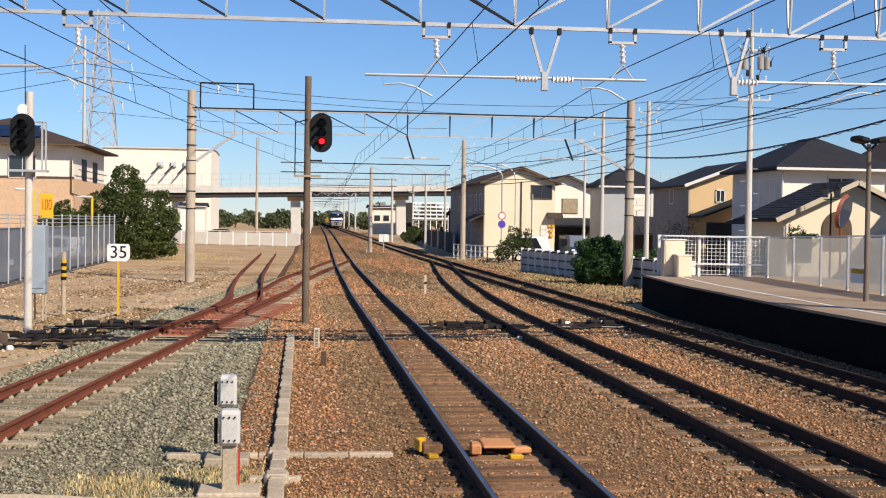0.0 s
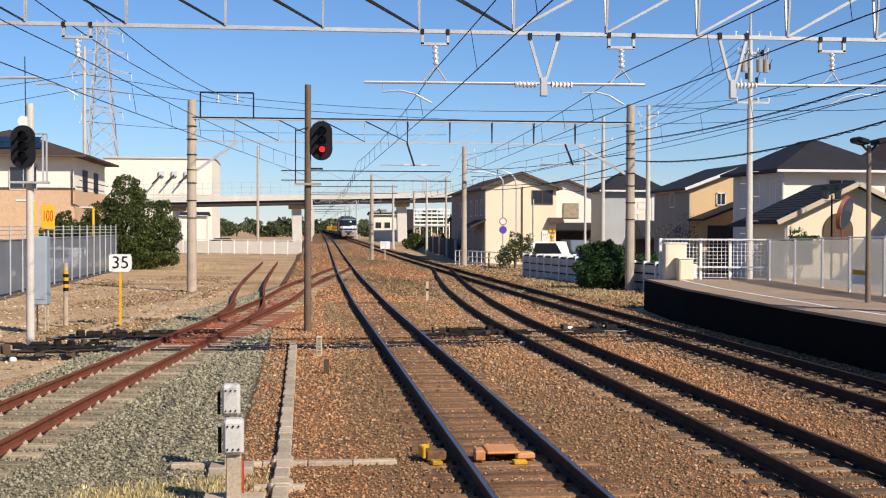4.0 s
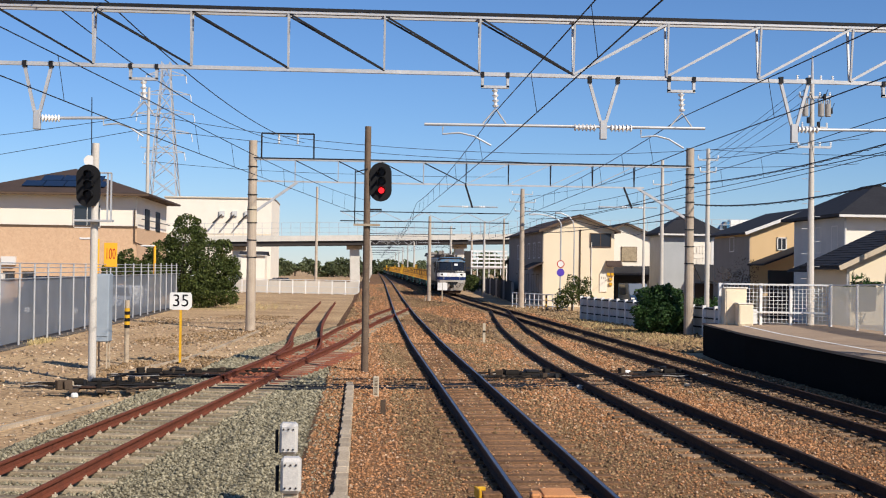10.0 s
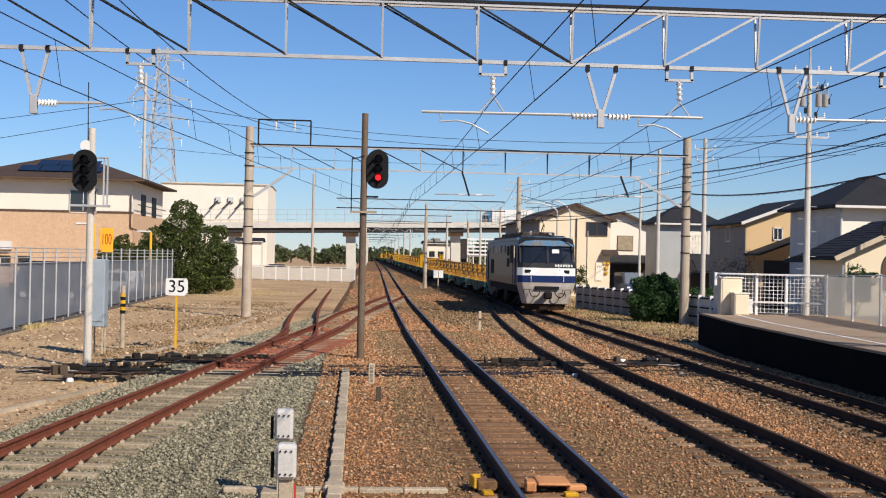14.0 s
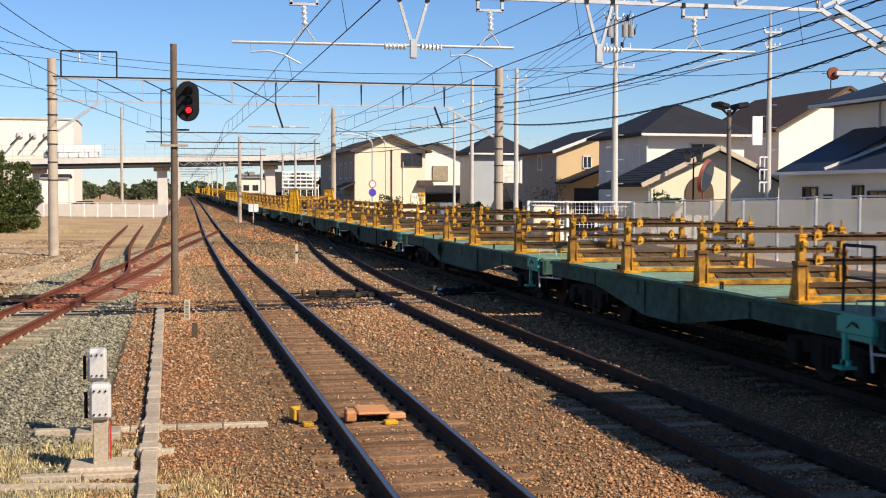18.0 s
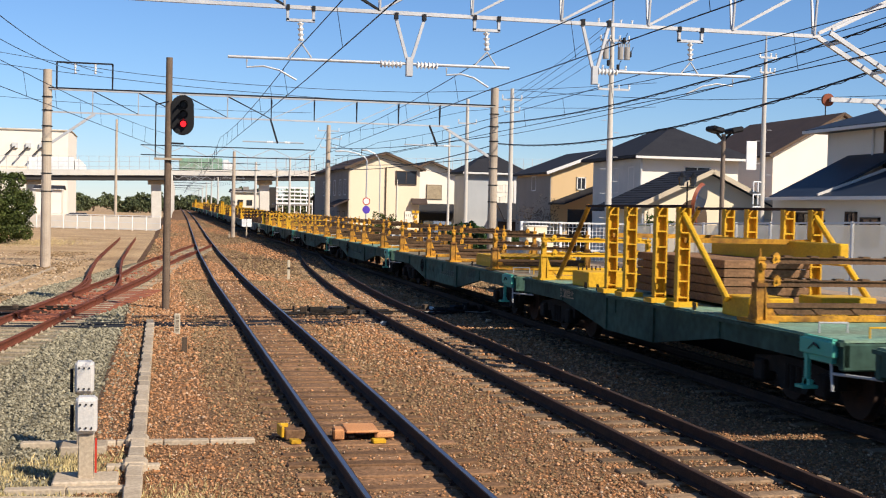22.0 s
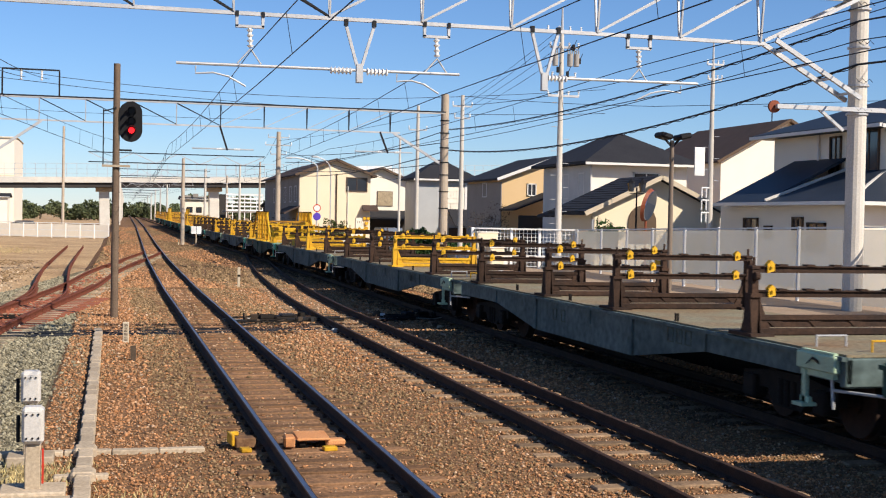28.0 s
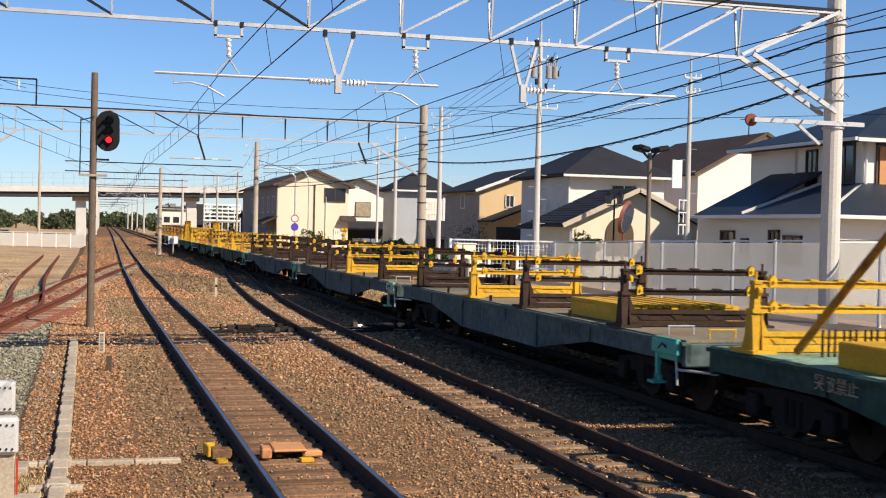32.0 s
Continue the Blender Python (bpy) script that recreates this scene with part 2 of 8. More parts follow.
define("orange_plate", (0.55, 0.27, 0.11), 0.7, second=(0.5, 0.22, 0.08), scale=4, var=0.2)
define("panel_blue", (0.012, 0.022, 0.05), 0.2, var=0.1, bump=0)
define("pole_grey", (0.34, 0.32, 0.29), 0.85, second=(0.27, 0.25, 0.225), scale=1.0, fine=30, var=0.12)
define("orange_sign", (0.85, 0.42, 0.02), 0.6, var=0.05)
define("red_paint", (0.45, 0.04, 0.02), 0.5, var=0.1)
define("purple_blue", (0.10, 0.06, 0.42), 0.5, var=0.1)
define("board_cream", (0.52, 0.44, 0.32), 0.7, second=(0.45, 0.38, 0.27), scale=2, var=0.08)
define("mirror_face", (0.75, 0.75, 0.75), 0.03, metal=1.0, var=0.02, bump=0.0)
# Paving made paler than asphalt to throw light up at the house walls.
define("street_paving", (0.34, 0.31, 0.27), 0.95, second=(0.28, 0.25, 0.22), scale=0.6, fine=30, var=0.15)
define("mirror_orange", (0.22, 0.065, 0.03), 0.5, second=(0.2, 0.06, 0.03), var=0.15)
define("signal_glass", (0.02, 0.012, 0.012), 0.2, var=0.1, bump=0)


def let_through(name, base, share, cover):
    """A thin sheet that glows through when lit from behind, with fine gaps that let the view pass."""
    m = M[name]
    n, l = m.node_tree.nodes, m.node_tree.links
    tr, mx = n.new("ShaderNodeBsdfTranslucent"), n.new("ShaderNodeMixShader")
    tr.inputs["Color"].default_value = (*base, 1)
    mx.inputs[0].default_value = share
    l.new(n["Principled BSDF"].outputs[0], mx.inputs[1])
    l.new(tr.outputs[0], mx.inputs[2])
    gap, m2 = n.new("ShaderNodeBsdfTransparent"), n.new("ShaderNodeMixShader")
    m2.inputs[0].default_value = cover
    l.new(gap.outputs[0], m2.inputs[1])
    l.new(mx.outputs[0], m2.inputs[2])
    l.new(m2.outputs[0], n["Material Output"].inputs[0])


M["signal_red"] = glow("signal_red", (1.0, 0.012, 0.012), 1.7)
M["headlight"] = glow("headlight", (1.0, 0.86, 0.6), 4.0)
define("aluminium", (0.62, 0.585, 0.53), 0.5, metal=0.2, var=0.1, bump=0.03)
define("panel_translucent", (0.42, 0.44, 0.47), 0.5, second=(0.27, 0.285, 0.30), scale=0.6, var=0.06, bump=0.02)
# For side walls with shade put into the colour, and other dark parts.
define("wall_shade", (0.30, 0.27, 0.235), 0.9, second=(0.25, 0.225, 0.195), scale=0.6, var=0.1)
define("carriage_dark", (0.02, 0.021, 0.024), 0.55, second=(0.014, 0.014, 0.016), scale=2, var=0.1, bump=0.02)
define("panel_pale", (0.62, 0.60, 0.54), 0.6, second=(0.56, 0.54, 0.48), scale=1, var=0.06, bump=0.02)
define("lamp_bronze", (0.21, 0.165, 0.125), 0.6, second=(0.16, 0.125, 0.095), scale=2, var=0.12)
let_through("panel_pale", (0.58, 0.56, 0.50), 0.45, 0.46)
let_through("panel_translucent", (0.5, 0.51, 0.53), 0.4, 0.5)


# ---------------------------------------------------------------- mesh helpers
def box(bm, c, s, rz=0.0, bevel=0.0, rx=0.0, ry=0.0):
    m = pose(*c, rx, ry, rz) @ Matrix.Diagonal((*s, 1))
    r = bmesh.ops.create_cube(bm, size=1, matrix=m)
    if bevel:
        es = list({e for v in r["verts"] for e in v.link_edges})
        bmesh.ops.bevel(bm, geom=es, offset=bevel, segments=1, affect="EDGES")


def rod(bm, a, b, r, r2=None, seg=8):
    a, b = Vector(a), Vector(b)
    d = b - a
    if d.length < 1e-6:
        return
    m = Matrix.Translation((a + b) / 2) @ d.to_track_quat("Z", "Y").to_matrix().to_4x4()
    bmesh.ops.create_cone(bm, cap_ends=True, segments=seg, radius1=r, radius2=r if r2 is None else r2, depth=d.length, matrix=m)


def bar(bm, a, b, w, h):
    """A square bar from a to b."""
    a, b = Vector(a), Vector(b)
    d = b - a
    m = Matrix.Translation((a + b) / 2) @ d.to_track_quat("Y", "Z").to_matrix().to_4x4() @ Matrix.Diagonal((w, d.length, h, 1))
    bmesh.ops.create_cube(bm, size=1, matrix=m)


def tube(bm, pts, r, seg=5):
    """A round line through pts, as one skin."""
    pts = [Vector(p) for p in pts]
    rings = []
    for k, p in enumerate(pts):
        d = pts[min(k + 1, len(pts) - 1)] - pts[max(k - 1, 0)]
        m = d.to_track_quat("Z", "Y").to_matrix()
        rings.append([bm.verts.new(p + m @ Vector((r * math.cos(2 * math.pi * j / seg), r * math.sin(2 * math.pi * j / seg), 0))) for j in range(seg)])
    for a, c in zip(rings, rings[1:]):
        for j in range(seg):
            bm.faces.new((a[j], a[(j + 1) % seg], c[(j + 1) % seg], c[j]))
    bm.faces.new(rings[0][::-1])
    bm.faces.new(rings[-1])


def prism(bm, pts, off):
    """A flat outline pts (3D) pushed along off."""
    off = Vector(off)
    a = [bm.verts.new(p) for p in pts]
    b = [bm.verts.new(Vector(p) + off) for p in pts]
    fs = [bm.faces.new(a), bm.faces.new(b[::-1])]
    n = len(a)
    for k in range(n):
        fs.append(bm.faces.new((a[k], b[k], b[(k + 1) % n], a[(k + 1) % n])))
    bmesh.ops.recalc_face_normals(bm, faces=fs)


def disc(bm, c, r, thick, axis="Y", seg=20):
    m = Matrix.Translation(c) @ {"Y": pose(0, 0, 0, 90), "X": pose(0, 0, 0, 0, 90), "Z": pose(0, 0, 0)}[axis]
    bmesh.ops.create_cone(bm, cap_ends=True, segments=seg, radius1=r, radius2=r, depth=thick, matrix=m)


def mesh_of(name, bm, material, smooth=False):
    me = bpy.data.meshes.new(name)
    bm.to_mesh(me)
    bm.free()
    me.materials.append(M[material])
    if smooth:
        me.polygons.foreach_set("use_smooth", [True] * len(me.polygons))
    return me


def part(name, bm, material, parent, label="", smooth=False):
    ob = new(name, mesh_of(name, bm, material, smooth) if isinstance(bm, bmesh.types.BMesh) else bm)
    ob.parent = parent
    if label:
        tagged(ob, label)
    return ob


def thing(name, m, label, category, group="", kind=""):
    ob = new(name)
    ob.matrix_world = m if isinstance(m, Matrix) else pose(*m)
    return tagged(ob, label, category, group, kind)


def solid(name, bm, material, label, category, group="", kind="", smooth=False):
    return tagged(new(name, mesh_of(name, bm, material, smooth)), label, category, group, kind)


def B():
    return bmesh.new()


# ---------------------------------------------------------------- lines of the tracks
def line(pts):
    ys = np.array([p[1] for p in pts], float)
    xs = np.array([p[0] for p in pts], float)
    yy = np.arange(ys[0], ys[-1] + 0.01, 0.5)
    xx = np.interp(yy, ys, xs)
    pad = 12
    ext = np.concatenate([xx[0] + (xx[1] - xx[0]) * np.arange(-pad, 0), xx, xx[-1] + (xx[-1] - xx[-2]) * np.arange(1, pad + 1)])
    k = np.hanning(2 * pad + 1)
    return yy, np.convolve(ext, k / k.sum(), "valid")


TRACK_A = line([(2.45, -60), (2.45, 45), (2.72, 73), (3.48, 118), (3.83, 144), (4.56, 194), (5.07, 244), (5.78, 294), (7.92, 462), (11, 700)])
TRACK_B = line([(5.95, -60), (5.95, 31), (6.05, 38), (6.4, 46), (7.05, 57), (8.1, 70), (9.35, 84), (9.65, 90)])
TRACK_C = line([(9.38, -290), (9.38, 35), (9.42, 57), (9.42, 90), (9.45, 112), (9.38, 124), (9.07, 144), (8.69, 194), (8.32, 244), (8.2, 260), (8.5, 294), (8.8, 330), (10.2, 462), (13.5, 700)])
TRACK_D = line([(-6.6, -30), (-5.9, 0), (-4.35, 14), (-3.85, 20), (-3.3, 25), (-3.02, 27.8), (-2.7, 31), (-2.25, 35.3), (-0.9, 47), (-0.2, 58), (1.55, 74), (2.85, 86)])
TRACK_E = line([(-2.2, 35.5), (-1.75, 42), (-2.05, 52), (-2.28, 62), (-2.33, 80), (-2.33, 100)])


GRADE = line([(0.0, -300), (0.0, 115), (0.216, 144), (0.52, 194), (0.81, 244), (0.9, 265), (0.9, 700)])


def grade(y):
    """The line's climb towards the viaduct, shaped to fit the camera's view."""
    return float(np.interp(y, *GRADE))


def at(track, y):
    x = float(np.interp(y, *track))
    x2 = float(np.interp(y + 0.5, *track))
    return x, math.degrees(math.atan2(-(x2 - x), 0.5))


def on_track(track, y, z=0.0):
    x, a = at(track, y)
    return pose(x, y, z + grade(y), 0, 0, a)

# ---------------------------------------------------------------- ground
def sheet(name, x0, x1, y0, y1, z, material, label, category, nx=1, ny=1, thick=0.0):
    bm = B()
    bmesh.ops.create_grid(bm, x_segments=nx, y_segments=ny, size=0.5, matrix=pose((x0 + x1) / 2, (y0 + y1) / 2, z) @ Matrix.Diagonal((x1 - x0, y1 - y0, 1, 1)))
    return solid(name, bm, material, label, category, kind="structure")


sheet("ground", -2500, 2500, -300, 4500, -0.36, "dirt", "bare brown earth reaching to the horizon", "ground")


def bed(name, left, right, y0, y1, z, material, label):
    """Ballast bank between two lines x(y), with sloped shoulders."""
    ys = np.arange(y0, y1 + 0.1, 4.0)
    bm = B()
    rows = []
    for y in ys:
        a, b, g = left(y), right(y), grade(y)
        rows.append([bm.verts.new(p) for p in ((a - 0.5 - g, y, -0.40), (a, y, z + g), (b, y, z + g), (b + 0.5 + g, y, -0.40))])
    for r, q in zip(rows, rows[1:]):
        for k in range(3):
            bm.faces.new((r[k], r[k + 1], q[k + 1], q[k]))
    return solid(name, bm, material, label, "ballast", kind="structure")


bed("ballast_bed", lambda y: -0.75 + max(0, y - 60) * 0.012, lambda y: at(TRACK_C, y)[0] + 1.9, -260, 690, -0.20, "ballast_bed", "rust-brown crushed stone ballast under the running lines")
bed("gravel_bed", lambda y: min(-5.6 + 0.07 * max(0, y - 16), -3.5) + 0.13 * max(0, y - 44), lambda y: -0.78, -30, 62, -0.225, "gravel_bed", "grey-green crushed stone under the rusty siding")


def stones(name, n, x0, x1, y0, y1, z, size, material, label, seed, keep):
    """Loose stones strewn over a strip, joined into one mesh."""
    rng = np.random.default_rng(seed)
    base = np.array([(1, 0, 0), (-1, 0, 0), (0, 1, 0), (0, -1, 0), (0, 0, 1), (0, 0, -1)], float)
    tri = np.array([(0, 2, 4), (2, 1, 4), (1, 3, 4), (3, 0, 4), (2, 0, 5), (1, 2, 5), (3, 1, 5), (0, 3, 5)])
    px = rng.uniform(x0, x1, n)
    py = y0 + (y1 - y0) * rng.uniform(0, 1, n) ** 2.1
    ok = keep(px, py)
    px, py = px[ok], py[ok]
    n = len(px)
    s = size * np.clip(np.exp(rng.normal(0, 0.48, (n, 1, 1))), 0.4, 2.4) * np.clip(py / 22, 0.68, 1.5)[:, None, None]
    v = base[None] * rng.uniform(0.65, 1.15, (n, 6, 1)) * s * rng.uniform(0.7, 1.3, (n, 1, 3)) * np.array([1.05, 1.05, 0.72])
    a = rng.uniform(0, 6.28, n)
    b = rng.uniform(-0.55, 0.55, n)
    ca, sa, cb, sb = (f(q)[:, None] for q in (a, b) for f in (np.cos, np.sin))
    y, zz = v[..., 1] * cb - v[..., 2] * sb, v[..., 1] * sb + v[..., 2] * cb
    x, y = v[..., 0] * ca - y * sa, v[..., 0] * sa + y * ca
    pts = np.stack([x + px[:, None], y + py[:, None], zz + (z + np.interp(py, *GRADE))[:, None] + rng.uniform(-0.012, 0.02, (n, 1))], -1).reshape(-1, 3)
    faces = (tri[None] + 6 * np.arange(n)[:, None, None]).reshape(-1, 3)
    me = bpy.data.meshes.new(name)
    me.vertices.add(len(pts))
    me.vertices.foreach_set("co", pts.ravel())
    me.loops.add(faces.size)
    me.loops.foreach_set("vertex_index", faces.ravel())
    me.polygons.add(len(faces))
    me.polygons.foreach_set("loop_start", np.arange(0, faces.size, 3))
    me.update(calc_edges=True)
    me.materials.append(M[material])
    return tagged(new(name, me), label, "ballast stones", kind="stuff")


def clear_rails(px, py):
    ok = np.ones(len(px), bool)
    for tr in (TRACK_A, TRACK_B, TRACK_C, TRACK_D):
        d = np.abs(px - np.interp(py, *tr))
        ok &= ~((d > 0.46) & (d < 0.67) & (py < tr[0][-1]))
    return ok & ~((px > -0.31) & (px < -0.09) & (py < 30.8))


def off_sleepers(px, py):
    """Few stones lie on the sleepers, and few between the rails of the main line."""
    rng = np.random.default_rng(5)
    ok = np.ones(len(px), bool)
    for tr, gap, share in ((TRACK_A, 0.6, 0.35), (TRACK_B, 0.62, 0.7)):
        d = np.abs(px - np.interp(py, *tr))
        near = np.abs((py + 39.7) % gap - gap * (((py + 39.7) % gap) > gap / 2)) < 0.12
        ok &= ~((d < 1.02) & near & (rng.uniform(0, 1, len(px)) < 0.82))
        ok &= ~((d < 0.5) & (rng.uniform(0, 1, len(px)) > share))
    return ok


def red_stone(px, py, other):
    """Strips along the line in which rust-brown or grey-brown stone prevails."""
    share = np.interp(px, [-0.8, 0.2, 0.65, 0.8, 1.6, 1.9, 3.1, 3.4, 4.1, 4.9, 6.0, 7.2, 8.2, 9.4, 11], [0.95, 0.95, 0.8, 0.12, 0.18, 0.7, 0.6, 0.2, 0.35, 0.85, 0.7, 0.85, 0.6, 0.5, 0.5])
    share = share + 0.35 * np.sin(py * 0.35 + px * 1.3 + 2 * np.sin(py * 0.13)) * np.sin(py * 0.16 - px * 0.8)
    pick = np.random.default_rng(77 + other).uniform(0, 1, len(px))
    return (pick < share) if not other else (pick > share)


def dark_shaded(px, py):
    """The platform line's bed is darker, in part shade put into the colour."""
    d = np.abs(px - np.interp(py, *TRACK_C))
    return np.random.default_rng(len(px)).uniform(0, 1, len(px)) < np.clip(1.45 - d, 0, 0.85)


stones("ballast_stones", 230000, -0.75, 11.2, 10.5, 52, -0.202, 0.019, "stone_brown", "loose rust-brown ballast stones between the tracks", 3, lambda x, y: clear_rails(x, y) & off_sleepers(x, y) & red_stone(x, y, 0) & ~dark_shaded(x, y))
stones("mixed_stones", 230000, -0.75, 11.2, 10.5, 52, -0.202, 0.019, "stone_mixed", "loose grey-brown ballast stones between the tracks", 7, lambda x, y: clear_rails(x, y) & off_sleepers(x, y) & red_stone(x, y, 1) & ~dark_shaded(x, y))
stones("sooty_stones", 60000, 7.6, 11.2, 16, 70, -0.195, 0.02, "stone_dark_shaded", "dark ballast stones of the platform line, darkened further as in shade", 21, lambda x, y: clear_rails(x, y) & dark_shaded(x, y))
stones("pale_stones", 7000, -0.75, 8.4, 10.5, 52, -0.185, 0.018, "stone_pale", "pale chips scattered over the ballast", 22, lambda x, y: clear_rails(x, y) & (red_stone(x, y, 0) | (x > 4.5)))
stones("far_stones", 36000, -0.9, 12.2, 48, 190, -0.195, 0.030, "stone_brown", "rust-brown ballast farther along the line", 9, lambda x, y: clear_rails(x, y) & (x > -0.75 + 0.012 * (y - 60)) & (x < np.interp(y, *TRACK_C) + 1.9) & (np.sin(x * 1.1 + np.sin(y * 0.1)) + np.sin(y * 0.14 + x * 0.4) > -0.1) & ~dark_shaded(x, y))
stones("far_mixed_stones", 36000, -0.9, 12.2, 48, 190, -0.195, 0.030, "stone_mixed", "grey-brown ballast farther along the line", 19, lambda x, y: clear_rails(x, y) & (x > -0.75 + 0.012 * (y - 60)) & (x < np.interp(y, *TRACK_C) + 1.9) & (np.sin(x * 1.1 + np.sin(y * 0.1)) + np.sin(y * 0.14 + x * 0.4) < 0.2))
stones("verge_gravel", 9000, 11.2, 16.5, 44, 104, -0.352, 0.045, "stone_mixed", "brown gravel on the verge beside the platform line", 25, lambda x, y: (x > np.interp(y, *TRACK_C) + 1.9) & (x < 17.5 - 0.03 * (y - 44)) & ((y > 46.5) | (x < 11.6)))
stones("pebbles", 7500, -13.5, -2.4, 17, 75, -0.352, 0.028, "pebble", "tan pebbles strewn over the bare earth", 8, lambda x, y: x < np.minimum(-5.4 + 0.07 * np.maximum(y - 16, 0), -2.9))
stones("dark_gravel", 17000, -11, -3.0, 27, 78, -0.352, 0.025, "stone_mixed", "brown gravel lying in patches on the bare earth", 15,
       lambda x, y: (x < -4.6 + 0.03 * (y - 27)) & (np.sin(x * 0.9 + 1.3 * np.sin(y * 0.17)) + np.sin(y * 0.31 - x * 0.5) > 0.35))
stones("rusty_stones", 13000, -3.6, 1.0, 30.5, 56, -0.19, 0.032, "rust_plate", "rust-red stones between the rails of the points", 12,
       lambda x, y: np.abs(x - np.interp(y, *TRACK_D)) < 0.5)
stones("gravel_stones", 95000, -6.2, -0.35, 12.0, 56, -0.216, 0.024, "stone_grey", "loose grey-green gravel stones beside the siding", 4,
       lambda x, y: clear_rails(x, y) & (x > np.minimum(-5.6 + 0.07 * (y - 16), -3.5) + 0.13 * np.maximum(y - 44, 0)) & ((x < -0.85) | (np.random.default_rng(6).uniform(0, 1, len(x)) < 0.25)))


# ---------------------------------------------------------------- tracks
def sweep(track, y0, y1, dx, profile, step=2.0):
    ys = np.arange(y0, y1 + 0.01, step)
    bm = B()
    rows = []
    for y in ys:
        x, a = at(track, y)
        c, s = math.cos(radians(a)), math.sin(radians(a))
        rows.append([bm.verts.new((x + (dx + u) * c, y + (dx + u) * s, w + grade(y))) for u, w in profile])
    n = len(profile)
    for r, q in zip(rows, rows[1:]):
        for k in range(n):
            bm.faces.new((r[k], r[(k + 1) % n], q[(k + 1) % n], q[k]))
    for r in (rows[0], rows[-1][::-1]):
        bm.faces.new(r)
    return bm


RAIL = [(-0.06, -0.153), (0.06, -0.153), (0.06, -0.14), (0.012, -0.12), (0.009, -0.045), (0.033, -0.035), (0.033, -0.006), (0.02, -0.002), (-0.02, -0.002), (-0.033, -0.006), (-0.033, -0.035), (-0.009, -0.045), (-0.012, -0.12), (-0.06, -0.14)]
HEAD = [(-0.026, -0.006), (0.026, -0.006), (0.02, 0.001), (-0.02, 0.001)]


def sleeper_mesh(name, material, w=2.1, d=0.21, h=0.14):
    bm = B()
    box(bm, (0, 0, 0), (w, d, h), bevel=0.012)
    return mesh_of(name, bm, material)


SLEEPER = {k: sleeper_mesh("sleeper", k) for k in ("sleeper_wood", "sleeper_old", "sleeper_concrete")}
CLIPS = {}
for m_ in ("rusty_steel", "board_cream"):
    bm_ = B()
    box(bm_, (0, 0, 0.015), (0.05, 0.07, 0.028))
    rod(bm_, (0, 0.02, 0.02), (0, 0.02, 0.05), 0.011, seg=5)
    CLIPS[m_] = mesh_of("rail_clip", bm_, m_)


def build_track(track, y0, y1, near, sleeper, label, rusty=False, spacing=0.6, heads=True, jitter=0.02, clips=None):
    tr = thing("railway_track", (0, 0, 0), label, "railway track")
    for dx in (-0.566, 0.566):
        r = part("rail", sweep(track, y0, y1, dx, RAIL), "rail_rust" if rusty else "rail_side", tr)
        if heads and not rusty:
            part("rail_head", sweep(track, y0, y1, dx, HEAD), "rail_head", r, "polished running surface")
    rng = random.Random(int(y1 * 7))
    y = y0 + 0.3
    while y < y1:
        m = on_track(track, y, -0.228 if rusty else -0.24) @ pose(rng.uniform(-0.03, 0.03), 0, rng.uniform(-0.012, 0.006), 0, 0, rng.uniform(-0.8, 0.8))
        if near[0] <= y <= near[1]:
            s = part("sleeper", SLEEPER[sleeper], None, tr)
            s.matrix_local = m
            if clips and y < 32:
                for dx in (-0.655, -0.477, 0.477, 0.655):
                    c = part("rail_clip", CLIPS[clips], None, s)
                    c.matrix_local = pose(dx, 0, 0.07)
        y += spacing
    return tr


track_a = build_track(TRACK_A, -40, 690, (6, 165), "sleeper_wood", "straight main line with polished rails on wooden sleepers", clips="rusty_steel")
track_b = build_track(TRACK_B, -40, 84, (6, 85), "sleeper_concrete", "middle loop line joining the far line through points", heads=False, spacing=0.62, clips="rusty_steel")
track_c = build_track(TRACK_C, -250, 690, (6, 165), "sleeper_concrete", "platform line with dark rails on pale sleepers", heads=False, spacing=0.62)
track_d = build_track(TRACK_D, -30, 86, (6, 87), "sleeper_old", "rusty siding with brown rails on weathered grey sleepers", rusty=True, spacing=0.62, clips="board_cream")
part("dust_strip", sweep(TRACK_A, -40, 200, 0, [(-0.5, -0.26), (0.5, -0.26), (0.5, -0.192), (-0.5, -0.192)]), "track_dust", track_a, "brown dust between the rails")
track_e = build_track(TRACK_E, 35.5, 100, (35, 46), "sleeper_old", "disused rusty stub track running into bare earth", rusty=True, spacing=0.7)


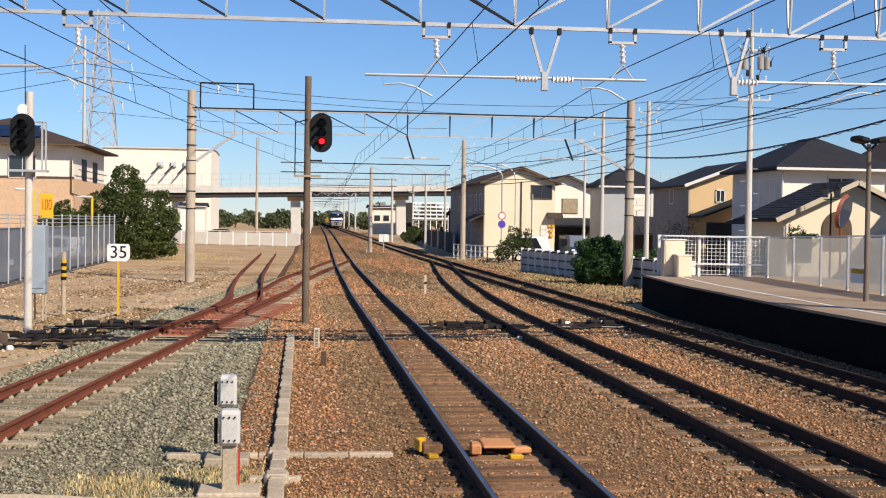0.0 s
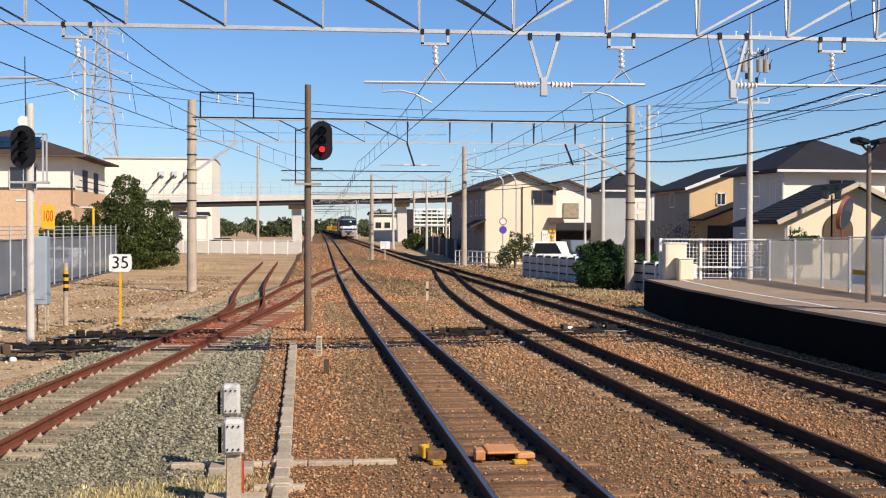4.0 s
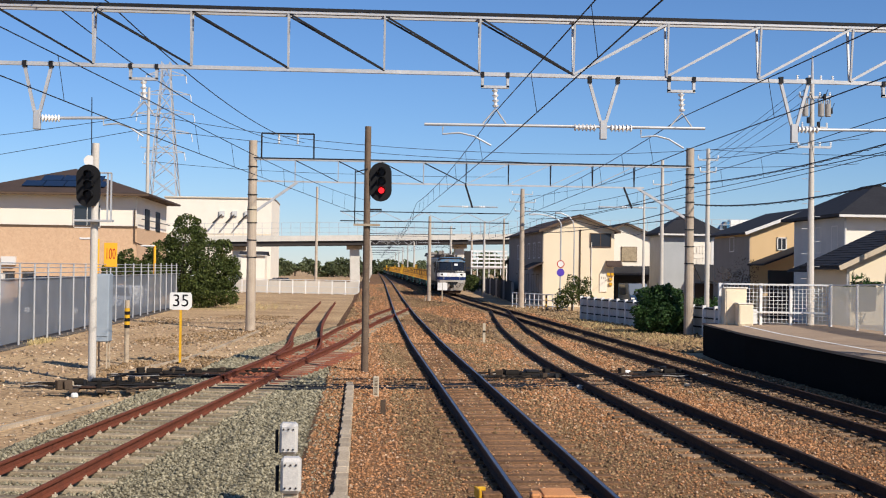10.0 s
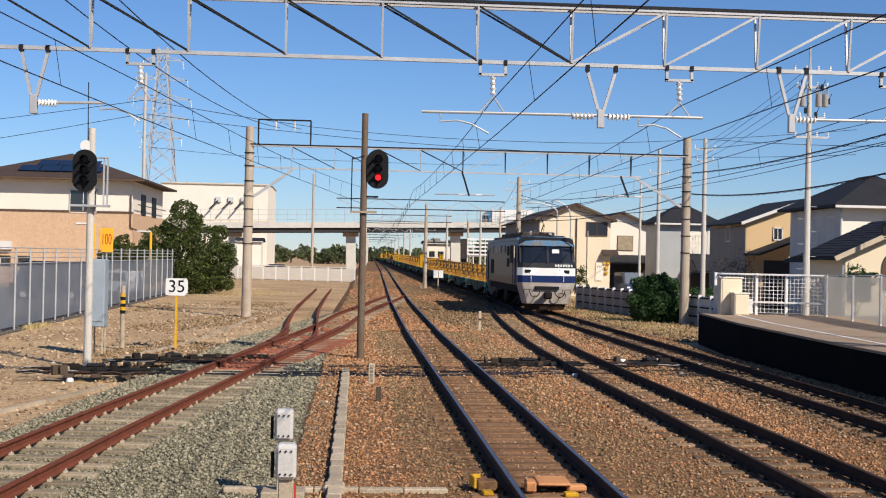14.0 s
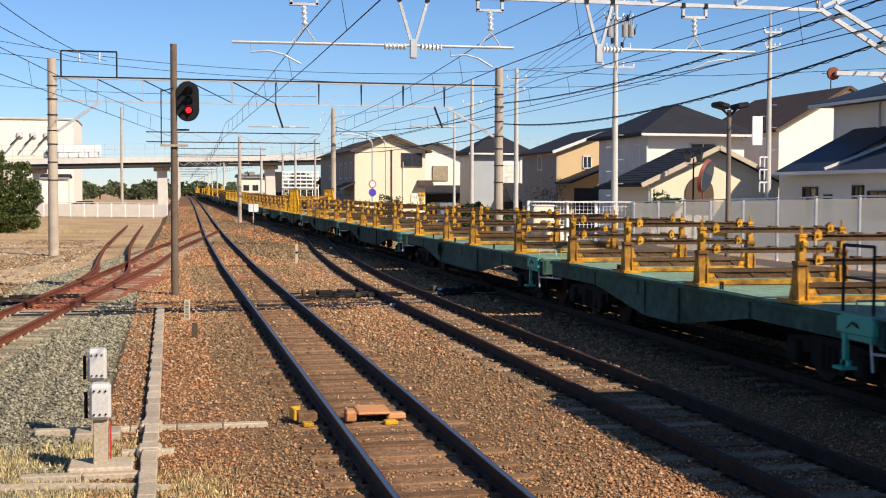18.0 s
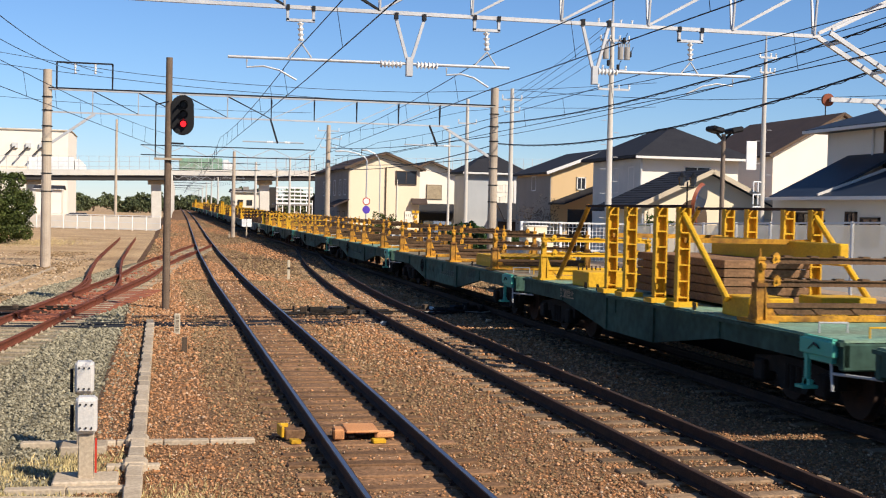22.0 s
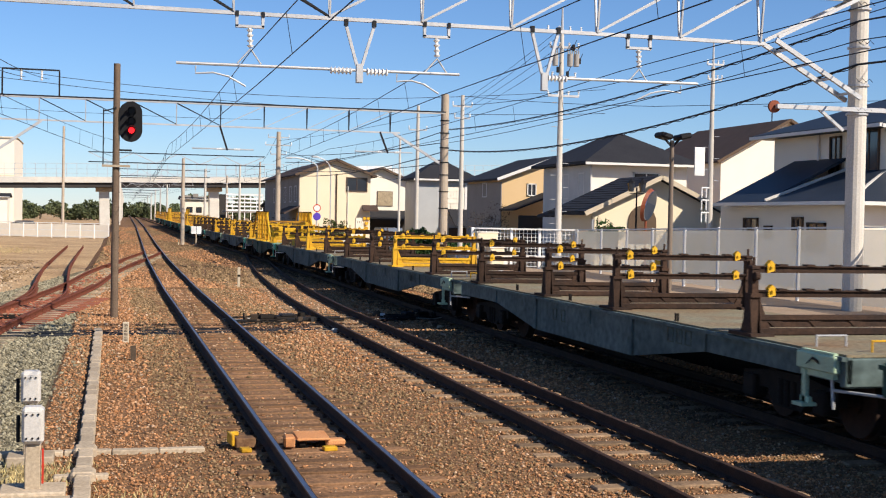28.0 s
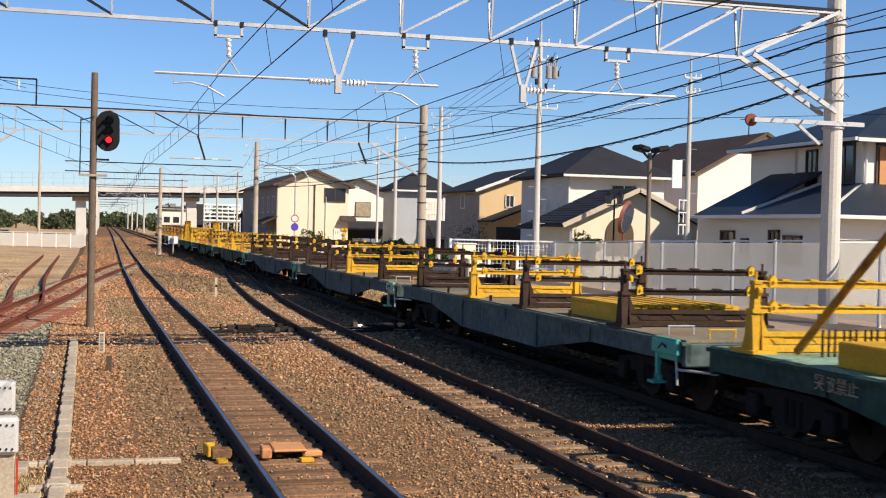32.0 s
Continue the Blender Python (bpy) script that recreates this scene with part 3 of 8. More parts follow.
def points_plates():
    """Rust-red bearers, slide plates, blades and check rails where the stub leaves the siding."""
    p = thing("track_points", (0, 0, 0), "rust-red points with slide plates, blades and check rails", "railway points")
    bm = B()
    box(bm, (0, 0, 0), (1.75, 0.3, 0.09), bevel=0.01)
    bearer = mesh_of("bearer", bm, "rust_plate")
    for k in range(19):
        y = 30.6 + 0.62 * k
        x, a = at(TRACK_D, y)
        b = part("bearer", bearer, None, p)
        b.matrix_local = pose(x + 0.05 * min(k, 14), y, -0.197, 0, 0, a)
    for tr, y0, y1, dx in ((TRACK_D, 31, 41, -0.49), (TRACK_D, 31, 41, 0.49), (TRACK_D, 38, 47, 0.46), (TRACK_E, 38, 47, -0.46), (TRACK_D, 64, 72, -0.46), (TRACK_D, 64, 72, 0.46)):
        part("check_rail", sweep(tr, y0, y1, dx, RAIL, 1.0), "rail_rust", p)
    for y in (32.0, 36.0, 40.0, 43.0):
        bm = B()
        x = at(TRACK_D, y)[0]
        box(bm, (x + 0.02, y, -0.148), (0.9, 0.5, 0.014), 6)
        part("cover_plate", bm, "rust_plate", p)
    for y in (33.6, 34.3):
        bm = B()
        x = at(TRACK_D, y)[0]
        rod(bm, (x - 1.6, y - 0.2, -0.12), (x + 0.6, y + 0.1, -0.12), 0.03, seg=6)
        part("stretcher_rod", bm, "bogie_dark", p)


points_plates()
kb_ = thing("low_kerb", (0, 0, -0.36), "low pale concrete edging beside the siding", "kerb")
for pts_ in (((-6.9, 20.4), (-6.1, 24.0), (-5.25, 27.8)), ((-6.3, 35.4), (-5.9, 37.6), (-5.45, 40.4), (-5.16, 43.1)), ((-5.1, 44.0), (-4.8, 51.0), (-4.5, 58.6))):
    for (x0_, y0_), (x1_, y1_) in zip(pts_, pts_[1:]):
        n_ = max(1, round((y1_ - y0_) / 1.0))
        for k_ in range(n_):
            bm = B()
            f0_, f1_ = k_ / n_, (k_ + 0.985) / n_
            bar(bm, (x0_ + (x1_ - x0_) * f0_, y0_ + (y1_ - y0_) * f0_, 0.02), (x0_ + (x1_ - x0_) * f1_, y0_ + (y1_ - y0_) * f1_, 0.02), 0.10, 0.10)
            part("kerb_stone", bm, "concrete", kb_)


# ---------------------------------------------------------------- platform
def platform_right():
    bm = B()
    edge = [(11.25, -60), (11.25, 28), (11.7, 38), (12.5, 45.6)]
    back = [(19.0, 45.5), (19.0, -60)]
    pts = [(x, y, 0.72) for x, y in edge + back]
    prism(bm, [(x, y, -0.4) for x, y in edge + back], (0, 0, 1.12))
    p = solid("platform", bm, "platform_wall_shaded", "old station platform, its stained concrete face darkened near-black as in shade", "platform", kind="structure")
    bm = B()
    prism(bm, [(x + 0.02, y, 0.724) for x, y in edge + back], (0, 0, 0.06))
    part("platform_top", bm, "platform_top", p)
    bm = B()
    prism(bm, [(x - 0.04, y, 0.73) for x, y in edge] + [(x + 0.55, y, 0.73) for x, y in edge[::-1]], (0, 0, 0.062))
    part("coping", bm, "platform_top", p)
    bm = B()
    prism(bm, [(x + 1.05, y, 0.738) for x, y in edge] + [(x + 1.17, y, 0.738) for x, y in edge[::-1]], (0, 0, 0.05))
    part("white_line", bm, "white_line", p)


platform_right()


# ---------------------------------------------------------------- poles and overhead line
def pole(name, x, y, z0, z1, r0, r1, material, label, category="pole", group="", lean=(0, 0), seg=16):
    t = thing(name, (x, y, z0), label, category, group)
    bm = B()
    rod(bm, (0, 0, 0), (lean[0], lean[1], z1 - z0), r0, r1, seg)
    part("shaft", bm, material, t, smooth=False)
    return t


GN, GF = 24.0, 59.5


def gantry(y, xl, xr, zl, zu, x0, panel, n, label, turn, slim):
    """Lattice beam of triangular section: two chords above, one below; the diagonals turn over at x = turn."""
    g = thing("overhead_gantry", (0, y, 0), label, "gantry")
    for dy in (-0.15, 0.15):
        bm = B()
        box(bm, ((xl + xr) / 2, dy, zu - 0.015), (xr - xl, 0.06, 0.05))
        part("upper_chord", bm, "steel_galv", g)
        bm = B()
        box(bm, ((xl + xr) / 2, dy, zu + 0.04), (xr - xl, 0.09, 0.055))
        part("chord_cap", bm, "steel_dark", g)
    bm = B()
    box(bm, ((xl + xr - 2.2) / 2, 0, zl), (xr - xl - 2.2, 0.07, 0.07))
    part("lower_chord", bm, "steel_galv", g)
    for j in range(n + 1):
        x = x0 + panel * j
        if not xl < x < xr - 2.0:
            continue
        for dy in (-0.15, 0.15):
            bm = B()
            bar(bm, (x, dy, zu - 0.04), (x, dy * 0.2, zl + 0.03), 0.035, 0.055)
            part("post", bm, "steel_galv" if not slim or x < turn else "steel_dark", g)
            if j < n and x + panel < xr - 1.5:
                bm = B()
                if x > turn - 0.1:
                    bar(bm, (x, dy * 0.2, zl + 0.03), (x + panel, dy, zu - 0.03), slim or 0.035, slim or 0.045)
                else:
                    bar(bm, (x, dy, zu - 0.03), (x + panel, dy * 0.2, zl + 0.03), slim or 0.026, slim or 0.034)
                part("diagonal", bm, "steel_dark" if x < turn - 0.1 else "steel_galv", g)
        bm = B()
        bar(bm, (x, -0.15, zu), (x, 0.15, zu), 0.05, 0.05)
        part("tie", bm, "steel_galv", g)
    return g


gantry_near = gantry(GN, -13.0, 15.3, 6.31, 7.37, 4.01 - 1.796 * 9, 1.796, 16, "galvanised steel lattice gantry spanning all the tracks", 4.01, 0)
gantry_far = gantry(GF, -4.9, 15.6, 6.58, 7.6, 6.95 - 1.99 * 6, 1.99, 11, "galvanised steel lattice gantry on concrete poles", 4.96, 0.03)
pole("gantry_pole", 15.3, GN, -0.36, 8.4, 0.215, 0.19, "pole_pale", "pale concrete pole carrying the end of the gantry", "pole", "gantry poles")
pole("gantry_pole", 15.6, GF, -0.36, 8.5, 0.23, 0.19, "pole_concrete", "weathered concrete pole carrying the far gantry", "pole", "gantry poles")
pole("gantry_pole", -4.95, GF, -0.36, 8.45, 0.23, 0.19, "pole_concrete", "weathered concrete pole with a tan band", "pole", "gantry poles")
pole("signal_pole", 0.2, 34.7, -0.3, 6.46, 0.10, 0.085, "pole_brown", "slim brown signal pole beside the main line", "pole")


# ---------------------------------------------------------------- signals
def signal_head(x, y, z, label, lit):
    s = thing("colour_light_signal", (x, y, z), label, "railway signal")
    bm = B()
    out = []
    for k in range(24):
        a = 2 * math.pi * k / 24
        out.append((0.3 * math.cos(a), 0, 0.23 * (1 if math.sin(a) > 0 else -1) + 0.3 * math.sin(a)))
    prism(bm, [(p[0], 0.0, p[2]) for p in out], (0, 0.05, 0))
    part("backboard", bm, "black_paint", s)
    for k, zz in enumerate((0.27, 0.02, -0.23)):
        bm = B()
        disc(bm, (0.02, -0.03, zz), 0.078, 0.05)
        part("lens", bm, "signal_red" if lit and k == 2 else "signal_glass", s, "glowing red lamp" if lit and k == 2 else "")
        bm = B()
        rim = [(0.02 + r * math.cos(a), zz + r * math.sin(a)) for r, sweep_ in ((0.11, range(14)), (0.122, range(13, -1, -1))) for a in (math.pi * (-0.1 + 1.2 * q / 13) for q in sweep_)]
        front, back = ([bm.verts.new((x_, y_, z_)) for x_, z_ in rim] for y_ in (-0.24, -0.02))
        for j in range(28):
            bm.faces.new((front[j], front[(j + 1) % 28], back[(j + 1) % 28], back[j]))
        for j in range(13):
            for row in (front, back):
                bm.faces.new((row[j], row[j + 1], row[26 - j], row[27 - j]))
        part("hood", bm, "black_paint", s)
    bm = B()
    box(bm, (0, 0.14, 0), (0.3, 0.2, 0.85), bevel=0.03)
    part("housing", bm, "black_paint", s)
    return s


signal_head(0.56, 34.6, 4.95, "black three-lamp signal head with the red lamp lit", True)
signal_head(-6.76, 32.3, 4.57, "black three-lamp signal head, its lamps dim", False)
pole("signal_mast", -6.63, 32.5, -0.3, 5.65, 0.10, 0.09, "pole_pale", "pale concrete mast of the siding signal", "pole")


# ---------------------------------------------------------------- viaduct and far things
def viaduct():
    v = thing("road_viaduct", pose(0, 270, 0, 0, -1.37, 0), "pale concrete road viaduct with railings crossing the railway", "viaduct")
    bm = B()
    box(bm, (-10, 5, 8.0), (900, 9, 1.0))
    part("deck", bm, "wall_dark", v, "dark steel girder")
    bm = B()
    box(bm, (-10, 0.2, 9.0), (900, 0.4, 1.15))
    part("parapet", bm, "concrete_pale", v)
    for x in (-130, -97, -62, -25.5, -0.7, 21.7, 48, 80, 112, 144):
        p = B()
        box(p, (x, 4, 3.1 - 0.012 * x), (2.1, 2.0, 7.2 + 0.024 * x), bevel=0.1)
        pr = part("pier", p, "concrete_pale", v)
        c = B()
        box(c, (x, 4, 7.05), (3.4, 2.4, 0.9), bevel=0.1)
        part("pier_cap", c, "concrete", pr)
    for z in (10.2, 11.2, 12.3):
        bm = B()
        box(bm, (-10, 0.1, z), (260, 0.06, 0.06))
        part("handrail", bm, "steel_galv", v)
    bm = B()
    box(bm, (0, 0.1, 10.9), (0.09, 0.09, 2.9))
    post = mesh_of("railing_post", bm, "steel_galv")
    for k in range(111):
        part("railing_post", post, None, v).location = (-120 + 2 * k, 0, 0)


viaduct()


# ---------------------------------------------------------------- houses
def house(name, label, x0, x1, y0, y1, z_eave, z_ridge, wall, roof, ridge="y", over=0.5, base=-0.36, thick=0.16, cat="house", trim="trim_white"):
    """Walls with a gable or hip roof; ridge along x or y, or 'hip'."""
    h = thing(name, (x0, y0, base), label, cat)
    w, d, e, r = x1 - x0, y1 - y0, z_eave - base, z_ridge - base
    bm = B()
    if ridge == "y":
        prism(bm, [(0, 0, 0), (w, 0, 0), (w, 0, e), (w / 2, 0, r), (0, 0, e)], (0, d, 0))
    elif ridge == "x":
        prism(bm, [(0, 0, 0), (0, d, 0), (0, d, e), (0, d / 2, r), (0, 0, e)], (w, 0, 0))
    else:
        box(bm, (w / 2, d / 2, e / 2), (w, d, e))
    part("wall", bm, wall, h)
    o, t = over, thick
    if ridge == "y":
        k = (r - e) / (w / 2)
        for s in (0, 1):
            bm = B()
            xe, xm = (-o, w / 2) if s == 0 else (w + o, w / 2)
            ze = e - k * o
            prism(bm, [(xe, -o, ze + 0.02), (xm, -o, r + 0.02), (xm, -o, r + t + 0.02), (xe, -o, ze + t)], (0, d + 2 * o, 0))
            part("roof", bm, roof, h)
            bm = B()
            bar(bm, (xe, -o - 0.03, ze + t / 2), (xm, -o - 0.03, r + t / 2 + 0.01), 0.06, 0.2)
            part("bargeboard", bm, trim, h)
    elif ridge == "x":
        k = (r - e) / (d / 2)
        for s in (0, 1):
            bm = B()
            ye, ym = (-o, d / 2) if s == 0 else (d + o, d / 2)
            ze = e - k * o
            prism(bm, [(-o, ye, ze + 0.02), (-o, ym, r + 0.02), (-o, ym, r + t + 0.02), (-o, ye, ze + t)], (w + 2 * o, 0, 0))
            part("roof", bm, roof, h)
        bm = B()
        rod(bm, (-o, -o - 0.06, e - k * o + 0.06), (w + o, -o - 0.06, e - k * o + 0.06), 0.07)
        part("gutter", bm, trim, h)
    else:
        bm = B()
        rr = min(w, d) / 2 + o
        a = [bm.verts.new(p) for p in ((-o, -o, e), (w + o, -o, e), (w + o, d + o, e), (-o, d + o, e))]
        b = [bm.verts.new(p) for p in ((-o, -o, e + t), (w + o, -o, e + t), (w + o, d + o, e + t), (-o, d + o, e + t))]
        if w >= d:
            c1, c2 = bm.verts.new((-o + rr, d / 2, r)), bm.verts.new((w + o - rr, d / 2, r))
            fs = [(b[0], b[1], c2, c1), (b[1], b[2], c2), (b[2], b[3], c1, c2), (b[3], b[0], c1)]
        else:
            c1, c2 = bm.verts.new((w / 2, -o + rr, r)), bm.verts.new((w / 2, d + o - rr, r))
            fs = [(b[0], b[1], c1), (b[1], b[2], c2, c1), (b[2], b[3], c2), (b[3], b[0], c1, c2)]
        for f in fs:
            bm.faces.new(f)
        bm.faces.new(a[::-1])
        for q in range(4):
            bm.faces.new((a[q], a[(q + 1) % 4], b[(q + 1) % 4], b[q]))
        part("roof", bm, roof, h)
        bm = B()
        box(bm, (w / 2, -o - 0.04, e + 0.02), (w + 2 * o, 0.09, 0.14))
        part("gutter", bm, trim, h)
    return h


def window(h, x, z, w, hh, y=0.0, frame_m="trim_white", axis="y"):
    """A window of house h centred at local x (or y) and height z on its front (or left side) wall."""
    f, g = B(), B()
    if axis == "y":
        for s in (-1, 1):
            box(f, (x + s * w / 2, y - 0.03, z), (0.07, 0.1, hh + 0.07))
            box(f, (x, y - 0.03, z + s * hh / 2), (w + 0.07, 0.1, 0.07))
        box(f, (x, y - 0.025, z), (0.05, 0.06, hh))
        box(g, (x, y - 0.012, z), (w, 0.03, hh))
    else:
        for s in (-1, 1):
            box(f, (y - 0.03, x + s * w / 2, z), (0.1, 0.07, hh + 0.07))
            box(f, (y - 0.03, x, z + s * hh / 2), (0.1, w + 0.07, 0.07))
        box(f, (y - 0.025, x, z), (0.06, 0.05, hh))
        box(g, (y - 0.012, x, z), (0.03, w, hh))
    wi = part("window", f, frame_m, h)
    part("pane", g, "glass_window", wi)
    return wi


house_1 = house("house", "cream gabled house with a brown roof beside the line", 15.2, 21.1, 104.5, 128, 5.95, 7.12, "wall_cream", "roof_brown", trim="trim_brown", over=0.45)
house_2 = house("house", "white house with a small gabled roof", 21.9, 27.0, 116, 126, 5.9, 6.95, "wall_white", "roof_dark", trim="trim_brown")
house_3 = house("house", "white house with shade painted grey on its wall and a grey hipped roof", 25.3, 30.2, 105, 109.5, 5.75, 7.6, "wall_white_shaded", "roof_dark", "hip")
house_4 = house("house", "tan house with a dark sloping roof", 26.3, 34.3, 84.4, 93, 5.4, 6.9, "wall_tan", "roof_dark", "y")
house_5 = house("house", "large white house with a dark hipped roof", 27.3, 33.3, 70, 78.4, 5.88, 7.95, "wall_white", "roof_dark", "hip", over=0.7)
house_6 = house("house", "cream single-storey annexe with a gabled tile roof", 20.3, 26.4, 52, 55.8, 3.03, 4.44, "wall_cream", "roof_dark", trim="board_cream")
house_7 = house("house", "white house with a steep brown roof", 41.7, 51.9, 82.2, 96, 7.05, 9.9, "wall_white", "roof_brown", "y", trim="trim_brown")
house_8 = house("house", "white two-storey house with dark blue tiled roofs", 28.0, 40.0, 41.9, 50.2, 6.25, 8.2, "wall_white", "roof_blue", "hip", over=0.7)
house_l = house("house", "two-storey house with brick lower wall and brown hipped roof", -32, -18.9, 110, 127, 8.5, 11.2, "wall_white", "roof_brown", "hip", over=1.2, trim="trim_brown")
warehouse = house("warehouse", "white industrial building with roof vents", -45, -20.4, 300, 330, 18.6, 18.9, "wall_white", "concrete", "x", over=0.2, cat="warehouse")


# ---------------------------------------------------------------- train


def travel(t):
    """Metres that the train has gone since 16.5 s."""
    u = t - 16.5
    return 16.125 * u - 0.025 * u * u


STORE = {}


def shared(key, fn, material, smooth=False):
    """One mesh for all alike pieces."""
    if (key, material) not in STORE:
        bm = B()
        fn(bm)
        STORE[key, material] = mesh_of(key, bm, material, smooth)
    return STORE[key, material]


def put(name, key, fn, material, parent, m=None, label="", smooth=False):
    ob = part(name, shared(key, fn, material, smooth), None, parent, label)
    if m is not None:
        ob.matrix_local = m if isinstance(m, Matrix) else Matrix.Translation(m)
    return ob


# --- bogies
def bogie_frame(bm):
    for s in (-1, 1):
        prism(bm, [(s * 0.98 - 0.06, -1.15, 0.42), (s * 0.98 - 0.06, -1.15, 0.62), (s * 0.98 - 0.06, -0.35, 0.70), (s * 0.98 - 0.06, 0.35, 0.70), (s * 0.98 - 0.06, 1.15, 0.62),
                   (s * 0.98 - 0.06, 1.15, 0.42), (s * 0.98 - 0.06, 0.5, 0.45), (s * 0.98 - 0.06, 0.35, 0.25), (s * 0.98 - 0.06, -0.35, 0.25), (s * 0.98 - 0.06, -0.5, 0.45)], (0.13, 0, 0))
        for y in (-0.87, 0.87):
            box(bm, (s * 1.02, y, 0.44), (0.22, 0.3, 0.3), bevel=0.03)
        for y in (-0.16, 0, 0.16):
            rod(bm, (s * 1.02, y, 0.28), (s * 1.02, y, 0.6), 0.06, seg=8)
    box(bm, (0, 0, 0.6), (2.0, 0.36, 0.24), bevel=0.03)


def wheelset(bm):
    rod(bm, (-0.95, 0, 0), (0.95, 0, 0), 0.065, seg=10)
    for s in (-1, 1):
        rod(bm, (s * 0.50, 0, 0), (s * 0.60, 0, 0), 0.42, seg=24)
        rod(bm, (s * 0.47, 0, 0), (s * 0.50, 0, 0), 0.45, seg=24)
        rod(bm, (s * 0.60, 0, 0), (s * 0.64, 0, 0), 0.13, seg=12)


def bogie(parent, y, far=False):
    b = put("bogie", "bogie_frame", bogie_frame, "bogie_dark", parent, (0, y, 0.02))
    for dy in (-0.87, 0.87):
        put("wheelset", "wheelset", wheelset, "rail_side", b, (0, dy, 0.43))


# --- wagon body
def sill(length):
    def fn(bm):
        a, b = -0.5, length - 1.2
        low = [(a, 0.80), (3.0, 0.80), (5.6, 0.46), (length - 6.6, 0.46), (length - 4.0, 0.80), (b, 0.80)]
        for s in (-1, 1):
            prism(bm, [(s * 1.29, a, 1.1)] + [(s * 1.29, y, z) for y, z in low] + [(s * 1.29, b, 1.1)], (-s * 0.08, 0, 0))
            for y in (5.6, length - 6.6):
                box(bm, (s * 1.305, y, 0.79), (0.04, 0.16, 0.62))
            for y in (3.0, 7.4, length - 4.0):
                box(bm, (s * 1.3, y, 0.95), (0.03, 0.06, 0.28))
            box(bm, (s * 1.31, (a + b) / 2, 1.08), (0.07, b - a, 0.05))
        for y in (a + 0.06, b - 0.06):
            box(bm, (0, y, 0.92), (2.6, 0.12, 0.34), bevel=0.02)
        box(bm, (0, (a + b) / 2, 0.82), (0.5, b - a, 0.3))
    return fn


def deck(length):
    def fn(bm):
        a, b = -0.49, length - 1.21
        box(bm, (0, (a + b) / 2, 1.115), (2.56, b - a, 0.03))
    return fn


def brake_box(bm):
    box(bm, (0, 0, 0), (0.09, 0.82, 0.2), bevel=0.015)
    box(bm, (0.02, 0, -0.02), (0.06, 0.7, 0.3))


def brake_pull(bm):
    prism(bm, [(-0.06, 0.14, -0.04), (-0.06, -0.0, 0.04), (-0.06, -0.14, -0.01), (-0.06, -0.1, 0.03), (-0.06, 0.0, 0.06)], (-0.02, 0, 0))


def brake_step(bm):
    box(bm, (0, 0.26, -0.32), (0.05, 0.08, 0.42))
    box(bm, (-0.02, 0.24, -0.52), (0.2, 0.22, 0.04))
    box(bm, (0, 0.24, -0.47), (0.05, 0.18, 0.08))


def brake_lever(bm):
    rod(bm, (0.05, -0.22, -0.12), (0.05, -0.28, -0.52), 0.018, seg=6)
    rod(bm, (0.05, -0.28, -0.3), (0.35, -0.9, -0.3), 0.02, seg=6)


def grab_iron(bm):
    for s in (-1, 1):
        rod(bm, (s * 0.2, 0, 0), (s * 0.2, 0, 0.13), 0.013, seg=6)
    rod(bm, (-0.21, 0, 0.13), (0.21, 0, 0.13), 0.013, seg=6)


def coupler(bm):
    box(bm, (0, -0.75, 0.82), (0.24, 0.55, 0.22), bevel=0.03)
    box(bm, (0, -1.0, 0.82), (0.34, 0.24, 0.3), bevel=0.05)
    rod(bm, (0.4, -0.5, 0.85), (0.45, -0.95, 0.45), 0.03, seg=6)


def end_rail(bm):
    for s in (-0.35, 0.35):
        rod(bm, (0, s, 0), (0, s, 0.85), 0.02, seg=6)
    rod(bm, (0, -0.35, 0.85), (0, 0.35, 0.85), 0.02, seg=6)
    rod(bm, (0, -0.35, 0.45), (0, 0.35, 0.45), 0.015, seg=6)


# --- rail cradle: posts on both sides and bars across
def cradle_post(bm):
    prism(bm, [(-0.045, -0.075, 0.0), (-0.045, 0.09, 0.0), (-0.045, 0.06, 0.82), (-0.045, -0.05, 0.82)], (0.09, 0, 0))
    for x in (-0.075, 0.055):
        prism(bm, [(x, -0.12, 0.0), (x, 0.15, 0.0), (x, 0.07, 0.5), (x, -0.06, 0.5)], (0.02, 0, 0))
    prism(bm, [(-0.02, 0.08, 0), (-0.02, 0.32, 0), (-0.02, 0.28, 0.06), (-0.02, 0.07, 0.52)], (0.04, 0, 0))
    prism(bm, [(0.05, -0.03, 0), (0.28, -0.03, 0), (0.06, -0.03, 0.5)], (0, 0.05, 0))
    box(bm, (0.04, 0.1, 0.02), (0.34, 0.62, 0.04))
    box(bm, (0, 0.0, 0.84), (0.12, 0.13, 0.05), bevel=0.01)
    rod(bm, (0, 0, 0.84), (0, 0, 0.97), 0.018, seg=6)
    rod(bm, (-0.03, -0.09, 0.74), (0.03, -0.09, 0.74), 0.05, seg=10)
    box(bm, (0.0, 0.0, 0.50), (0.16, 0.18, 0.05))


def cradle_bar(bm):
    box(bm, (0, 0, 0), (2.34, 0.05, 0.07))
    box(bm, (0, 0, 0.037), (2.34, 0.11, 0.016))
    box(bm, (0, 0, -0.037), (2.34, 0.1, 0.016))
    for k in range(5):
        box(bm, (-0.8 + 0.4 * k, 0, 0.052), (0.12, 0.13, 0.03))


def cradle_base(bm):
    box(bm, (0, 0, 0), (2.4, 0.10, 0.09), bevel=0.01)


